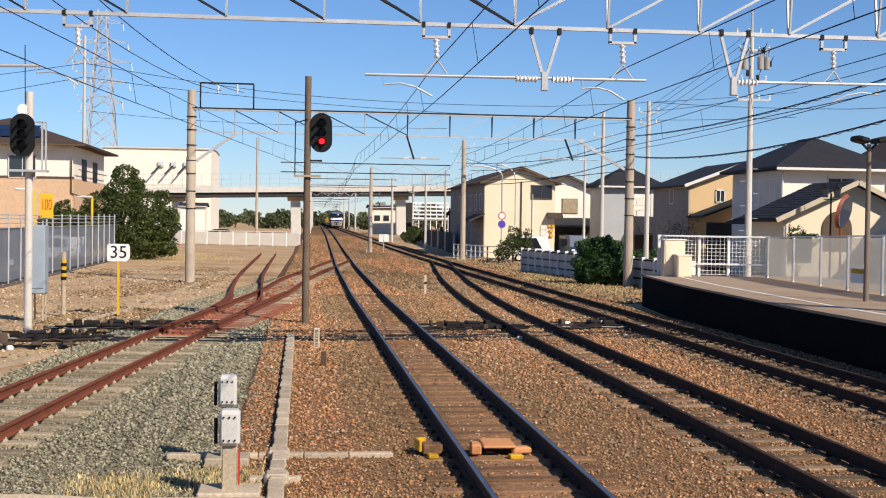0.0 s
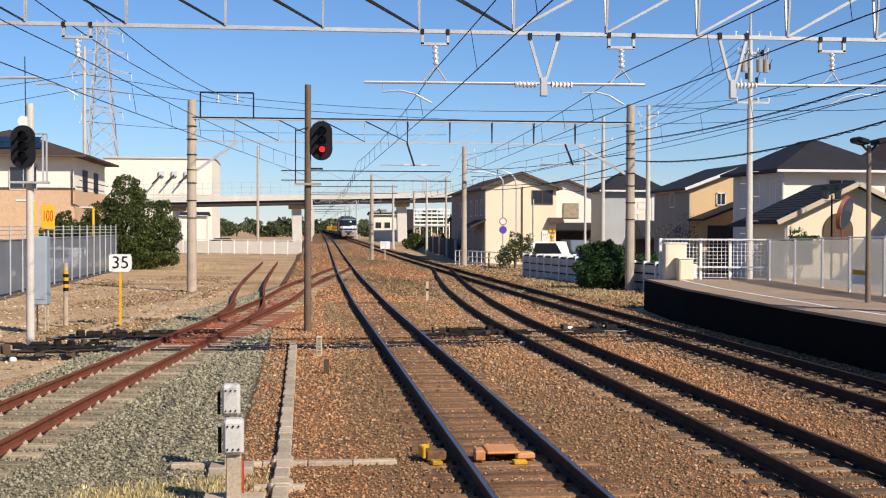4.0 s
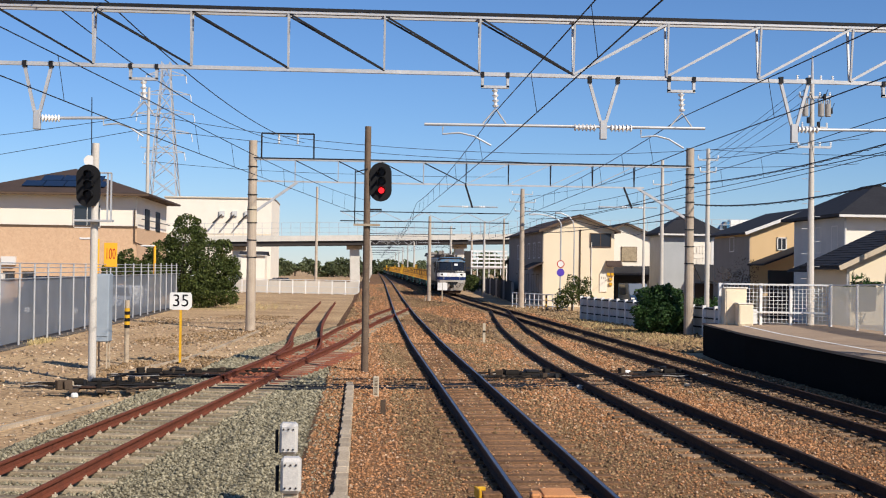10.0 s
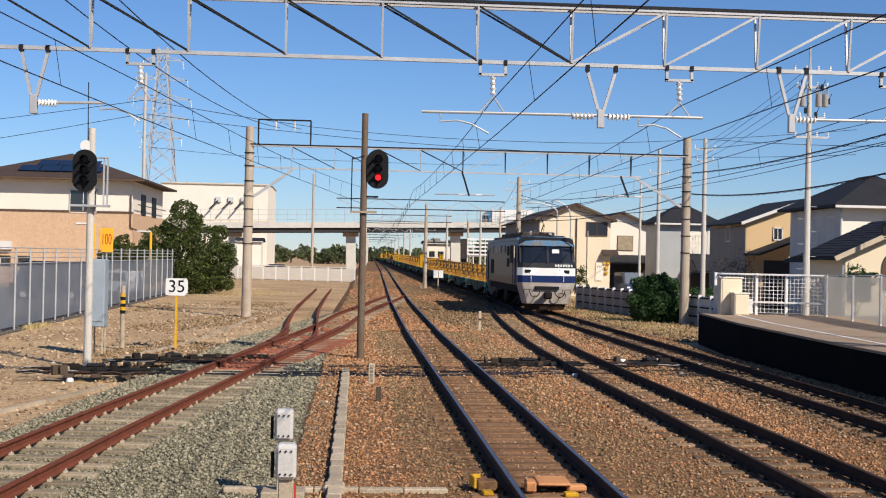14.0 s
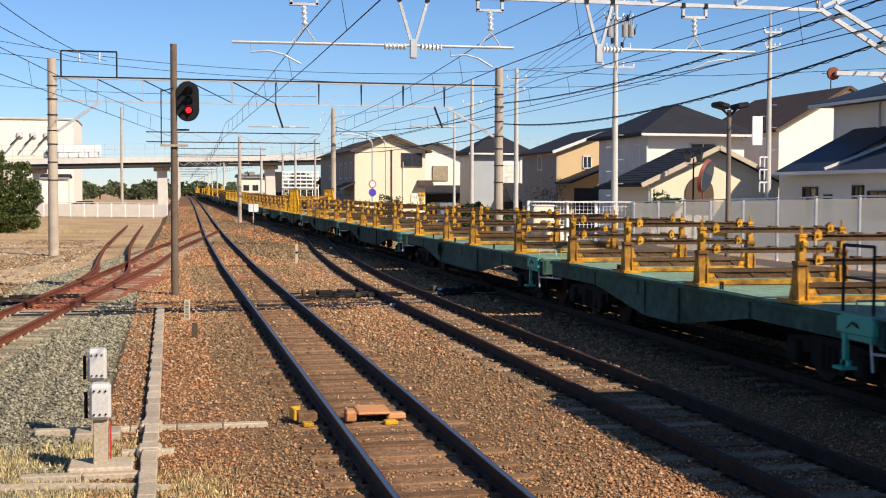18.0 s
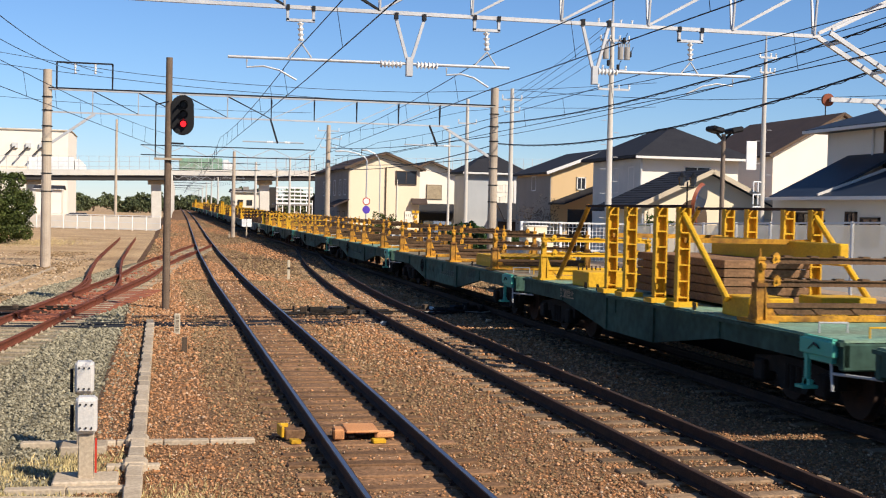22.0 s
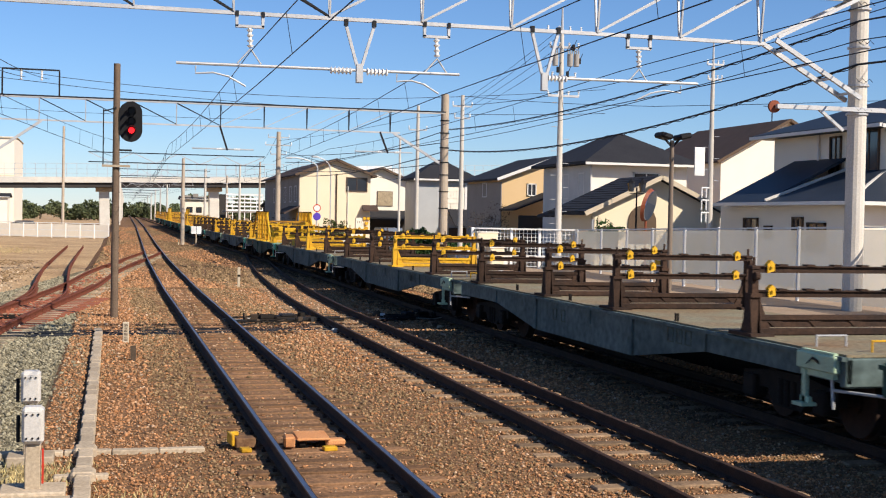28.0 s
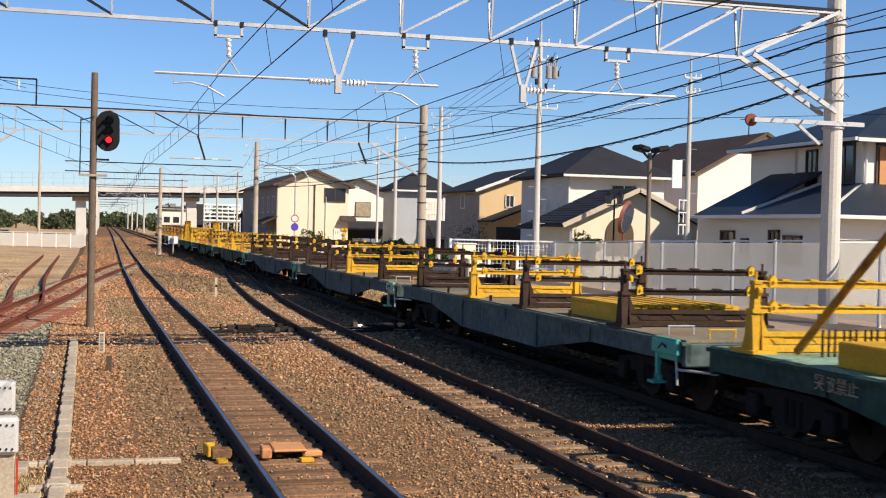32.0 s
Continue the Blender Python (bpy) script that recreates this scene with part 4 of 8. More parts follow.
def cradle_upper(bm):
    box(bm, (0, 0, 0.06), (2.34, 0.1, 0.06))
    box(bm, (0, 0, -0.02), (2.34, 0.03, 0.1))
    for k in range(4):
        x = -0.9 + 0.6 * k
        prism(bm, [(x - 0.13, -0.03, 0.04), (x + 0.13, -0.03, 0.04), (x, -0.03, -0.07)], (0, 0.06, 0))


def roller(bm):
    prism(bm, [(-0.05, -0.04, -0.08), (0.05, -0.04, -0.05), (0.05, -0.04, 0.05), (0.0, -0.04, 0.09), (-0.05, -0.04, 0.04)], (0, 0.09, 0))
    box(bm, (0.0, 0.0, 0.0), (0.03, 0.14, 0.03))


def cradle(parent, y, style):
    """style: worn, bright or dark."""
    post, bars, base, roll = {"worn": ("yellow_worn", "bar_rust", "yellow_worn", "yellow_worn"), "bright": ("yellow_paint", "yellow_paint", "yellow_paint", "yellow_paint"),
                              "dark": ("rusty_steel", "rusty_steel", "rusty_steel", "yellow_paint")}[style]
    lab = {"worn": "worn yellow rail cradle with rusty bars", "bright": "bright yellow rail cradle", "dark": "dark rusty rail cradle"}[style]
    c = put("cradle", "cradle_base", cradle_base, base, parent, (0, y, 1.18), lab)
    for s in (-1, 1):
        put("post", "cradle_post", cradle_post, post, c, Matrix.Translation((s * 1.2, 0, -0.05)) @ Matrix.Diagonal((-s, 1, 1.06, 1)))
        for z, dx in ((0.98, 0.12), (0.66, 0.14)):
            put("roller", "roller", roller, roll, c, (s * (1.2 - dx - 0.1), -0.02, z - 0.13))
    put("top_bar", "cradle_bar", cradle_bar, bars, c, (0, 0, 0.82))
    put("middle_bar", "cradle_bar", cradle_bar, bars, c, (0, 0, 0.50))
    put("lower_bar", "cradle_upper", cradle_upper, bars, c, (0, 0, 0.13))


def brake_wheel(bm):
    n = 16
    tube(bm, [(0, 0.19 * math.cos(2 * math.pi * k / n), 0.19 * math.sin(2 * math.pi * k / n)) for k in range(n + 1)], 0.016, 5)
    for k in range(3):
        a = math.pi * k / 3
        rod(bm, (0, 0.18 * math.cos(a), 0.18 * math.sin(a)), (0, -0.18 * math.cos(a), -0.18 * math.sin(a)), 0.012, seg=5)
    rod(bm, (-0.02, 0, 0), (0.09, 0, 0), 0.03, seg=8)


def letter_block(bm):
    """Strokes of a painted character too worn to read."""
    for y, z, sy, sz in ((0, 0.07, 0.15, 0.022), (0, 0.0, 0.15, 0.022), (0, -0.07, 0.15, 0.022), (-0.05, 0.0, 0.024, 0.16), (0.05, 0.0, 0.024, 0.16)):
        box(bm, (0, y, z), (0.006, sy, sz))


def stencil_box(bm):
    for s in (-1, 1):
        box(bm, (0, 0.09 * s, 0), (0.006, 0.02, 0.2))
        box(bm, (0, 0, 0.1 * s), (0.006, 0.2, 0.02))


def timber_load(bm):
    box(bm, (0, 0, 0.13), (2.1, 2.3, 0.24))


CARS = []


def wagon(q, length, kind):
    """kind: 0 worn, 1 with tall posts, 2 short with bright cradles, 3 dark."""
    w = thing("flat_wagon", (0, q, 0), {0: "green flat wagon with worn yellow rail cradles", 1: "short green wagon with tall yellow posts and braces", 2: "short green flat wagon with yellow cradles",
                                        3: "grey-green flat wagon with dark rusty rail cradles"}[kind], "freight wagon", "wagons of the rail train")
    put("frame", f"sill{length}", sill(length), "wagon_grey" if kind == 3 else "wagon_green", w)
    put("deck", f"deck{length}", deck(length), "deck_rust" if kind == 3 or q in (116.9,) else "deck_green", w)
    for y in (1.2, length - 2.9):
        bogie(w, y)
    pale = q in (195.4, 212.3, 229.3, 277.6)
    bx = put("brake_box", "brake_box", brake_box, "brake_pale" if pale else "brake_green", w, (-1.35, 0.0, 1.0), "pale green hand brake box" if pale else "bright green hand brake box")
    put("pull_handle", "brake_pull", brake_pull, "black_paint", bx)
    put("step", "brake_step", brake_step, "brake_pale" if pale else "brake_green", bx)
    put("lever", "brake_lever", brake_lever, "steel_galv", bx)
    put("coupler", "coupler", coupler, "bogie_dark", w, (0, 0.1, 0))
    for k, y in enumerate((0.15, 0.85)):
        put("grab_iron", "grab_iron", grab_iron, "steel_galv" if k else "yellow_paint", w, (-0.6 - 0.3 * k, y - 0.4, 1.13))
    if kind == 1:
        tall_posts(w, length, q)
    else:
        ys = (1.85, 6.5, 9.9, 14.4) if length > 15 else (1.7, 4.9, 8.2, 11.4)
        for k, y in enumerate(ys):
            style = {0: "worn", 2: "bright" if k % 2 and q > 100 else "worn", 3: "dark"}[kind]
            if kind == 3 and (q, k) in ((212.3, 1), (229.3, 1), (260.6, 2), (277.6, 1), (195.4, 9)):
                style = "bright"
            cradle(w, y, style)
    for qq, y in ((116.9, 3.6), (260.6, 3.6), (229.3, 12.2), (85.4, 12.4)):
        if q == qq:
            ld = put("timber_load", "timber_load", timber_load, "yellow_paint", w, (0.1, y, 1.13), "stack of yellow planks")
            for k in range(15):
                put("plank", "plank", lambda bm: box(bm, (0, 0, 0), (0.11, 2.34, 0.06)), "yellow_paint", ld, pose(-0.98 + 0.14 * k, 0.03 * math.sin(5 * k), 0.285 + 0.012 * math.sin(3 * k), 0, 0, math.sin(7 * k)))
    if q == 37.9:
        for s in (-1, 1):
            put("end_rail", "end_rail", end_rail, "steel_dark", w, (s * 1.2, 0.25, 1.1))
    if kind in (0, 3):
        mark = "marking_pale" if kind == 0 else "marking_dull"
        for k in range(8 if kind == 0 else 0):
            put("lettering_mark", "letter_block", letter_block, mark, w, (-1.296, 8.1 - 0.24 * k + (length - 16.9), 0.80))
        for k in range(5):
            put("stencil_mark", "stencil_box", stencil_box, "marking_dull", w, (-1.297, 3.55 + 0.3 * k, 0.93) if k < 3 else (-1.297, 8.75 + 0.45 * (k - 3), 0.84))
        if kind == 0:
            put("brake_wheel", "brake_wheel", brake_wheel, "bogie_dark", w, (-1.36, 10.1, 0.86), "spoked hand wheel")
    for y in (4.1, 8.6, length - 5.2):
        put("hook_pin", "hook_pin", lambda bm: [rod(bm, (0, d, -0.02), (0, d, 0.12), 0.016, seg=6) for d in (-0.04, 0.04)], "bogie_dark", w, (-1.22, y, 1.13))
    CARS.append((w, q, length))
    return w


def stake(bm):
    for s in (-1, 1):
        box(bm, (s * 0.09, 0, 0.8), (0.025, 0.14, 1.6))
    box(bm, (0, 0.05, 0.8), (0.18, 0.02, 1.6))
    for k in range(6):
        box(bm, (0, 0, 0.15 + 0.26 * k), (0.17, 0.13, 0.025))
    box(bm, (0, 0, 0.04), (0.4, 0.36, 0.08))


def tall_posts(w, length, q):
    for s in (-1, 1):
        for k, y in enumerate((4.75, 5.7, 7.1, 8.05)):
            put("tall_post", "stake", stake, "yellow_paint", w, (s * 1.16, y, 1.13))
        put("top_rail", "top_rail", lambda bm: box(bm, (0, 0, 0), (0.07, 5.0, 0.05)), "rusty_steel", w, (s * 1.16, 7.0, 2.74))
        b = put("brace", "brace", lambda bm: rod(bm, (0, 0, 0), (0, -1.7, -1.25), 0.05, seg=8), "yellow_paint", w, (s * 1.16, 4.75, 2.62), "yellow tubular brace")
        put("brace", "brace2", lambda bm: rod(bm, (0, 0, 0), (0, 1.85, -1.5), 0.05, seg=8), "yellow_worn", w, (s * 1.16, 9.4, 2.74))
    put("cross_beam", "cross_beam", lambda bm: box(bm, (0, 0, 0), (0.16, 4.6, 0.34), bevel=0.02), "yellow_paint", w, (0.75, 5.4, 2.05), "thick yellow beam")
    for y in (4.75, 8.05):
        put("cross_bar", "cross_bar", lambda bm: box(bm, (0, 0, 0), (2.3, 0.07, 0.08)), "yellow_worn", w, (0, y, 2.2))
    for k in range(5):
        put("timber", "timber", lambda bm: box(bm, (0, 0, 0), (1.5, 3.8, 0.13), bevel=0.01), "yellow_paint" if q > 200 else "sleeper_wood", w, (0.2, 6.4, 1.25 + 0.145 * k))
    for x, y, sx, sy in ((-0.75, 2.9, 0.7, 0.9), (0.6, 3.0, 0.9, 0.7), (-0.5, 10.0, 1.2, 1.0)):
        put("tool_box", f"tool_box{sx}", lambda bm: box(bm, (0, 0, 0.15), (sx, sy, 0.3), bevel=0.015), "yellow_paint", w, (x, y, 1.13), "yellow steel box")
    put("spike_rack", "spike_rack", lambda bm: [rod(bm, (0.1 * k, 0.02 * (k % 3), 0), (0.1 * k, 0.02 * (k % 3), 0.34), 0.016, seg=6) for k in range(14)], "rusty_steel", w, (-0.6, 11.6, 1.13))
    for y in (1.95, 12.2):
        cradle(w, y, "bright" if q > 200 or y > 5 else "worn")


# --- locomotive
LL = 15.7


def loco_shell(bm):
    sec = [(-1.40, 1.30), (-1.43, 1.7), (-1.43, 3.2), (-1.36, 3.55), (-1.15, 3.68), (1.15, 3.68), (1.36, 3.55), (1.43, 3.2), (1.43, 1.7), (1.40, 1.30)]
    rows = []
    for y, kx, top in ((0.55, 0.985, 0.0), (1.0, 1.0, 0.0), (LL - 1.0, 1.0, 0.0), (LL - 0.55, 0.985, 0.0)):
        rows.append([bm.verts.new((x * kx, y, z)) for x, z in sec])
    n = len(sec)
    for r, t in zip(rows, rows[1:]):
        for k in range(n):
            bm.faces.new((r[k], r[(k + 1) % n], t[(k + 1) % n], t[k]))
    bm.faces.new(rows[0])
    bm.faces.new(rows[-1][::-1])
    bmesh.ops.recalc_face_normals(bm, faces=bm.faces)


def slab(z0, y0, w0, z1, y1, w1, depth=0.6):
    """A front panel that leans from (z0, y0) to (z1, y1), as deep as the nose, with rounded corners in plan."""
    def fn(bm):
        low = [(-w0, y0 + depth), (-w0, y0 + 0.28), (-w0 + 0.22, y0 + 0.06), (-w0 + 0.6, y0), (w0 - 0.6, y0), (w0 - 0.22, y0 + 0.06), (w0, y0 + 0.28), (w0, y0 + depth)]
        top = [(-w1, y1 + depth + y0 - y1), (-w1, y1 + 0.28), (-w1 + 0.22, y1 + 0.06), (-w1 + 0.6, y1), (w1 - 0.6, y1), (w1 - 0.22, y1 + 0.06), (w1, y1 + 0.28), (w1, y1 + depth + y0 - y1)]
        a = [bm.verts.new((x, y, z0)) for x, y in low]
        b = [bm.verts.new((x, y, z1)) for x, y in top]
        n = len(a)
        for k in range(n):
            bm.faces.new((a[k], a[(k + 1) % n], b[(k + 1) % n], b[k]))
        bm.faces.new(a[::-1])
        bm.faces.new(b)
    return fn


def pantograph(bm):
    rod(bm, (0, 0.9, 0.0), (0, -0.35, 0.5), 0.028, seg=8)
    rod(bm, (0, -0.35, 0.5), (0, 0.75, 1.02), 0.02, seg=8)
    rod(bm, (0.12, 0.7, 0.0), (0.06, -0.25, 0.52), 0.015, seg=6)
    for y in (0.6, 0.9):
        rod(bm, (-0.55, y, 1.04), (0.55, y, 1.04), 0.018, seg=8)
        for s in (-1, 1):
            rod(bm, (s * 0.55, y, 1.04), (s * 0.85, y, 0.88), 0.013, seg=6)
    for s in (-1, 1):
        rod(bm, (s * 0.45, 0.2, 0), (s * 0.45, 1.3, 0), 0.03, seg=6)
    rod(bm, (-0.45, 0.9, 0.02), (0.45, 0.9, 0.02), 0.06, seg=8)


def locomotive(q):
    w = thing("electric_locomotive", (0, q, 0), "grey electric locomotive with white and blue striped front, headlights lit", "locomotive")
    part("body", shared("loco_body", loco_shell, "loco_grey"), None, w)
    for end in (0, 1):
        m = Matrix.Identity(4) if end == 0 else Matrix.Translation((0, LL, 0)) @ pose(0, 0, 0, 0, 0, 180)
        cab = put("cab_front", "cab_mid", slab(1.30, 0.06, 1.40, 1.46, 0.03, 1.425), "loco_skirt", w, m)
        put("blue_band", "cab_blue", slab(1.462, 0.03, 1.428, 1.80, 0.0, 1.43), "loco_blue", cab)
        put("white_band", "cab_white", slab(1.802, 0.0, 1.432, 2.18, 0.03, 1.432), "loco_white", cab)
        put("number_band", "cab_number", slab(2.182, 0.03, 1.43, 2.42, 0.09, 1.42), "loco_grey", cab)
        put("windscreen", "cab_glass", slab(2.422, 0.10, 1.40, 3.26, 0.34, 1.33, 0.75), "glass_dark", cab)
        put("visor", "cab_visor", slab(3.262, 0.24, 1.42, 3.72, 0.75, 1.08, 1.4), "loco_sky", cab, None, "faded blue roof front stained with rust")
        for x, ww in ((-1.30, 0.09), (0.02, 0.10), (1.30, 0.09)):
            put("screen_pillar", f"pillar{ww}", lambda bm: bar(bm, (0, 0.07, 2.42), (0, 0.31, 3.27), ww, 0.05), "loco_grey", cab, (x, 0 if abs(x) < 1 else 0.18, 0))
        for s in (-1, 1):
            hl = put("headlight", "lamp_case", lambda bm: box(bm, (0, 0, 0), (0.52, 0.06, 0.17), bevel=0.02), "black_paint", cab, (s * 0.84, 0.045, 2.0))
            put("lamp", "lamp", lambda bm: disc(bm, (0, -0.035, 0), 0.095, 0.03), "headlight" if end == 0 else "glass_window", hl, (-s * 0.13 if s < 0 else -0.13, 0, 0), "lit headlamp" if end == 0 else "")
            put("handrail", "nose_rail", lambda bm: rod(bm, (0, -0.05, 1.5), (0, -0.05, 1.78), 0.014, seg=6), "white_paint", cab, (s * 0.8, 0.0, 0))
            put("wiper", "wiper", lambda bm: [rod(bm, (0, 0.06, 2.45), (0.35, 0.12, 2.75), 0.014, seg=6), rod(bm, (0.2, 0.12, 2.62), (0.5, 0.2, 2.95), 0.012, seg=6)], "black_paint", cab, (s * 0.65 - 0.1, -0.06, 0))
            put("hose", "hose", lambda bm: tube(bm, [(0.25 * math.cos(math.pi * (1 + k / 8)), -0.12, 0.95 + 0.32 * math.sin(math.pi * (1 + k / 8))) for k in range(9)], 0.025, 6), "black_paint", cab, (s * 0.62, 0, 0.12))
            put("corner_rail", "corner_rail", lambda bm: [rod(bm, (-0.2, -0.08, 1.12), (0.2, -0.08, 1.12), 0.014, seg=6), rod(bm, (-0.2, -0.08, 0.95), (-0.2, -0.08, 1.12), 0.014, seg=6), rod(bm, (0.2, -0.08, 0.95), (0.2, -0.08, 1.12), 0.014, seg=6)], "black_paint", cab, (s * 0.95, 0, 0))
        for k in range(7):
            put("number_mark", "number_mark", lambda bm: box(bm, (0, 0.05, 2.30), (0.08, 0.03, 0.12)), "white_paint", cab, (0.42 + 0.13 * k, -0.01, 0))
        put("paper_notice", "paper_notice", lambda bm: box(bm, (0, 0.24, 3.0), (0.34, 0.02, 0.2), rx=-16), "white_paint", cab, (0.42, -0.04, 0))
        put("skirt", "cab_skirt", slab(0.42, 0.25, 1.15, 1.298, 0.02, 1.40, 0.42), "loco_skirt", cab, None, "pale grey dirty buffer skirt")
        put("coupler", "loco_coupler", lambda bm: [box(bm, (0, -0.05, 0.85), (0.3, 0.5, 0.26), bevel=0.05), box(bm, (0, -0.3, 0.85), (0.4, 0.25, 0.36), bevel=0.07)], "bogie_dark", cab)
        put("plough", "plough", slab(0.12, 0.45, 0.95, 0.40, 0.35, 1.05, 0.3), "rusty_steel", cab)
        put("recess", "nose_recess", lambda bm: box(bm, (0, 0.0, 1.2), (1.2, 0.1, 0.16), bevel=0.02), "black_paint", cab)
    for s in (-1, 1):
        for y in (1.45, LL - 1.55):
            d = put("cab_door", "cab_door", lambda bm: box(bm, (0, 0, 2.35), (0.03, 0.72, 1.9), bevel=0.02), "loco_grey", w, (s * 1.435, y, 0))
            put("door_window", "door_window", lambda bm: box(bm, (0, 0, 2.95), (0.03, 0.5, 0.6)), "glass_dark", d, (s * 0.012, 0, 0))
            for dy in (-0.42, 0.42):
                put("handrail", "side_rail", lambda bm: rod(bm, (0, 0, 1.35), (0, 0, 3.1), 0.02, seg=6), "loco_blue", w, (s * 1.47, y + dy, 0))
        for y, z, sy, sz in ((2.75, 2.84, 1.05, 0.9), (4.2, 3.0, 0.9, 0.48), (4.2, 2.4, 0.9, 0.45), (11.7, 2.15, 1.4, 0.8)):
            put("grille", f"grille{sy}{sz}", lambda bm: [box(bm, (0, 0, 0), (0.02, sy, sz))] + [box(bm, (0, 0, -sz / 2 + 0.09 * (k + 0.5)), (0.05, sy, 0.03), rx=0) for k in range(int(sz / 0.09))], "bogie_dark", w, (s * 1.435, y, z))
        for y in (5.6, 7.5, 9.5, 11.3):
            # One pane carries its brightness as pale paint; the others are dark.
            put("side_window", "side_window", lambda bm: box(bm, (0, 0, 0), (0.03, 0.42, 0.4), bevel=0.012), "carriage_dark" if y != 9.5 else "loco_skirt", w, (s * 1.43, y, 3.1))
        put("roof_edge", "roof_edge", lambda bm: box(bm, (0, LL / 2, 3.60), (0.10, LL - 2.0, 0.12)), "loco_sky", w, (s * 1.34, 0, 0))
    put("roof_gear", "roof_gear", lambda bm: [box(bm, (0, LL / 2, 3.74), (2.2, LL - 3.4, 0.12))] + [box(bm, (0, y, 3.88), (1.7, sy, 0.24), bevel=0.04) for y, sy in ((3.9, 1.1), (5.6, 1.6), (7.8, 2.2), (10.2, 1.6), (11.9, 1.0))], "loco_roof", w)
    for y in (1.9, LL - 3.6):
        put("pantograph", "pantograph", pantograph, "steel_dark", w, (0, y, 3.82), "raised single-arm pantograph")
    for x, y in ((-0.5, 2.6), (0.5, 2.6), (-0.6, 6.5), (0.6, 6.5), (0, 9.2), (-0.5, 12.6), (0.5, 12.6)):
        put("roof_insulator", "roof_insulator", lambda bm: [rod(bm, (0, 0, 0.06 * k), (0, 0, 0.06 * k + 0.03), 0.07, seg=8) for k in range(4)], "insulator", w, (x, y, 3.8))
    put("underframe", "underframe", lambda bm: [box(bm, (0, LL / 2, 1.1), (2.3, LL - 1.4, 0.4)), box(bm, (0, LL / 2, 0.7), (2.2, 1.8, 0.7), bevel=0.05)], "bogie_dark", w)
    for y in (2.6, LL / 2, LL - 2.6):
        bogie(w, y)
    CARS.append((w, q, LL))


locomotive(21.5)
WAGONS = [(37.9, 13.7, 2), (51.6, 16.9, 0), (68.5, 16.9, 0), (85.4, 17.0, 0), (102.4, 14.5, 1), (116.9, 16.5, 0), (133.4, 17.0, 0), (150.4, 16.9, 0), (167.3, 14.05, 2), (181.35, 14.05, 2),
          (195.4, 16.9, 3), (212.3, 17.0, 3), (229.3, 16.9, 3), (246.2, 14.4, 1), (260.6, 17.0, 3), (277.6, 16.8, 3), (294.4, 16.9, 3), (311.3, 16.9, 2), (328.2, 16.9, 0), (345.1, 14.5, 1), (359.6, 16.9, 0), (376.5, 16.9, 0)]
for q_, l_, s_ in WAGONS:
    wg_ = wagon(q_, l_, s_)


def lettering(text, parent, m, size, material, name="lettering"):
    cu = bpy.data.curves.new(name, "FONT")
    cu.body, cu.size, cu.align_x, cu.align_y = text, size, "CENTER", "CENTER"
    cu.extrude = 0.002
    tmp = bpy.data.objects.new(name, cu)
    scene.collection.objects.link(tmp)
    me = bpy.data.meshes.new_from_object(tmp.evaluated_get(bpy.context.evaluated_depsgraph_get()))
    bpy.data.objects.remove(tmp)
    me.materials.clear()
    me.materials.append(M[material])
    ob = part(name, me, None, parent)
    ob.matrix_local = m
    return ob


for w_, q_, l_ in CARS:
    if q_ in (246.2, 102.4):
        lettering("突放禁止", w_, pose(-1.306, 10.2, 0.955, 90, 0, -90), 0.22, "concrete")


# ---------------------------------------------------------------- overhead wires and fittings
def wire(name, pts, r, label, group="overhead wires", seg=5):
    bm = B()
    tube(bm, pts, r, seg)
    return solid(name, bm, "wire", label, "wire", group)


def sag(a, b, d, n=8):
    a, b = Vector(a), Vector(b)
    return [a.lerp(b, k / n) - Vector((0, 0, d * 4 * (k / n) * (1 - k / n))) for k in range(n + 1)]


SUP = [-26, 24, 59.5, 108, 158, 210, 262, 320, 400, 520]


def catenary(track, dx, y_end, label, z_c=4.98, z_m=5.6):
    t = thing("catenary", (0, 0, 0), label, "overhead line")
    ys = [y for y in SUP if y <= y_end]
    c, m = [], []
    for k, y in enumerate(ys):
        x = at(track, y)[0] if isinstance(track, tuple) else float(np.interp(y, *zip(*track)))
        c.append((x + dx + (0.12 if k % 2 else -0.08), y, z_c + grade(y) + (0.06 if y > 30 else 0)))
        m.append((x + dx, y, z_m + grade(y) + (0.1 if y > 30 else 0)))
    drop = [0.04, 0.2] + [0.35] * len(ys)
    bm = B()
    tube(bm, c, 0.009)
    part("contact_wire", bm, "wire", t)
    bm = B()
    line_pts = [Vector(m[0])]
    for k, (a, b) in enumerate(zip(m, m[1:])):
        line_pts += sag(a, b, drop[k])[1:]
    tube(bm, line_pts, 0.009)
    part("messenger_wire", bm, "wire", t)
    for k in range(len(ys) - 1):
        if ys[k] > 330:
            break
        far = B()
        for j in range(1, 10):
            f = j / 10
            p = Vector(m[k]).lerp(Vector(m[k + 1]), f) - Vector((0, 0, drop[k] * 4 * f * (1 - f)))
            q = Vector(c[k]).lerp(Vector(c[k + 1]), f)
            bm = far if ys[k] > 50 else B()
            rod(bm, p, q, 0.005 if ys[k] < 50 else 0.012, seg=4)
            if ys[k] <= 50:
                part("dropper", bm, "wire", t)
        if ys[k] > 50:
            part("droppers", far, "wire", t)


catenary(TRACK_A, 0.08, 530, "contact and messenger wires over the main line")
catenary(TRACK_B, 0.22, 60, "contact and messenger wires over the loop line")
catenary(TRACK_C, 0.55, 530, "contact and messenger wires over the platform line")
catenary([(-26, -8.9), (24, -3.96), (59.5, 0.25)], 0.0, 60, "contact and messenger wires over the siding", 5.0, 5.68)


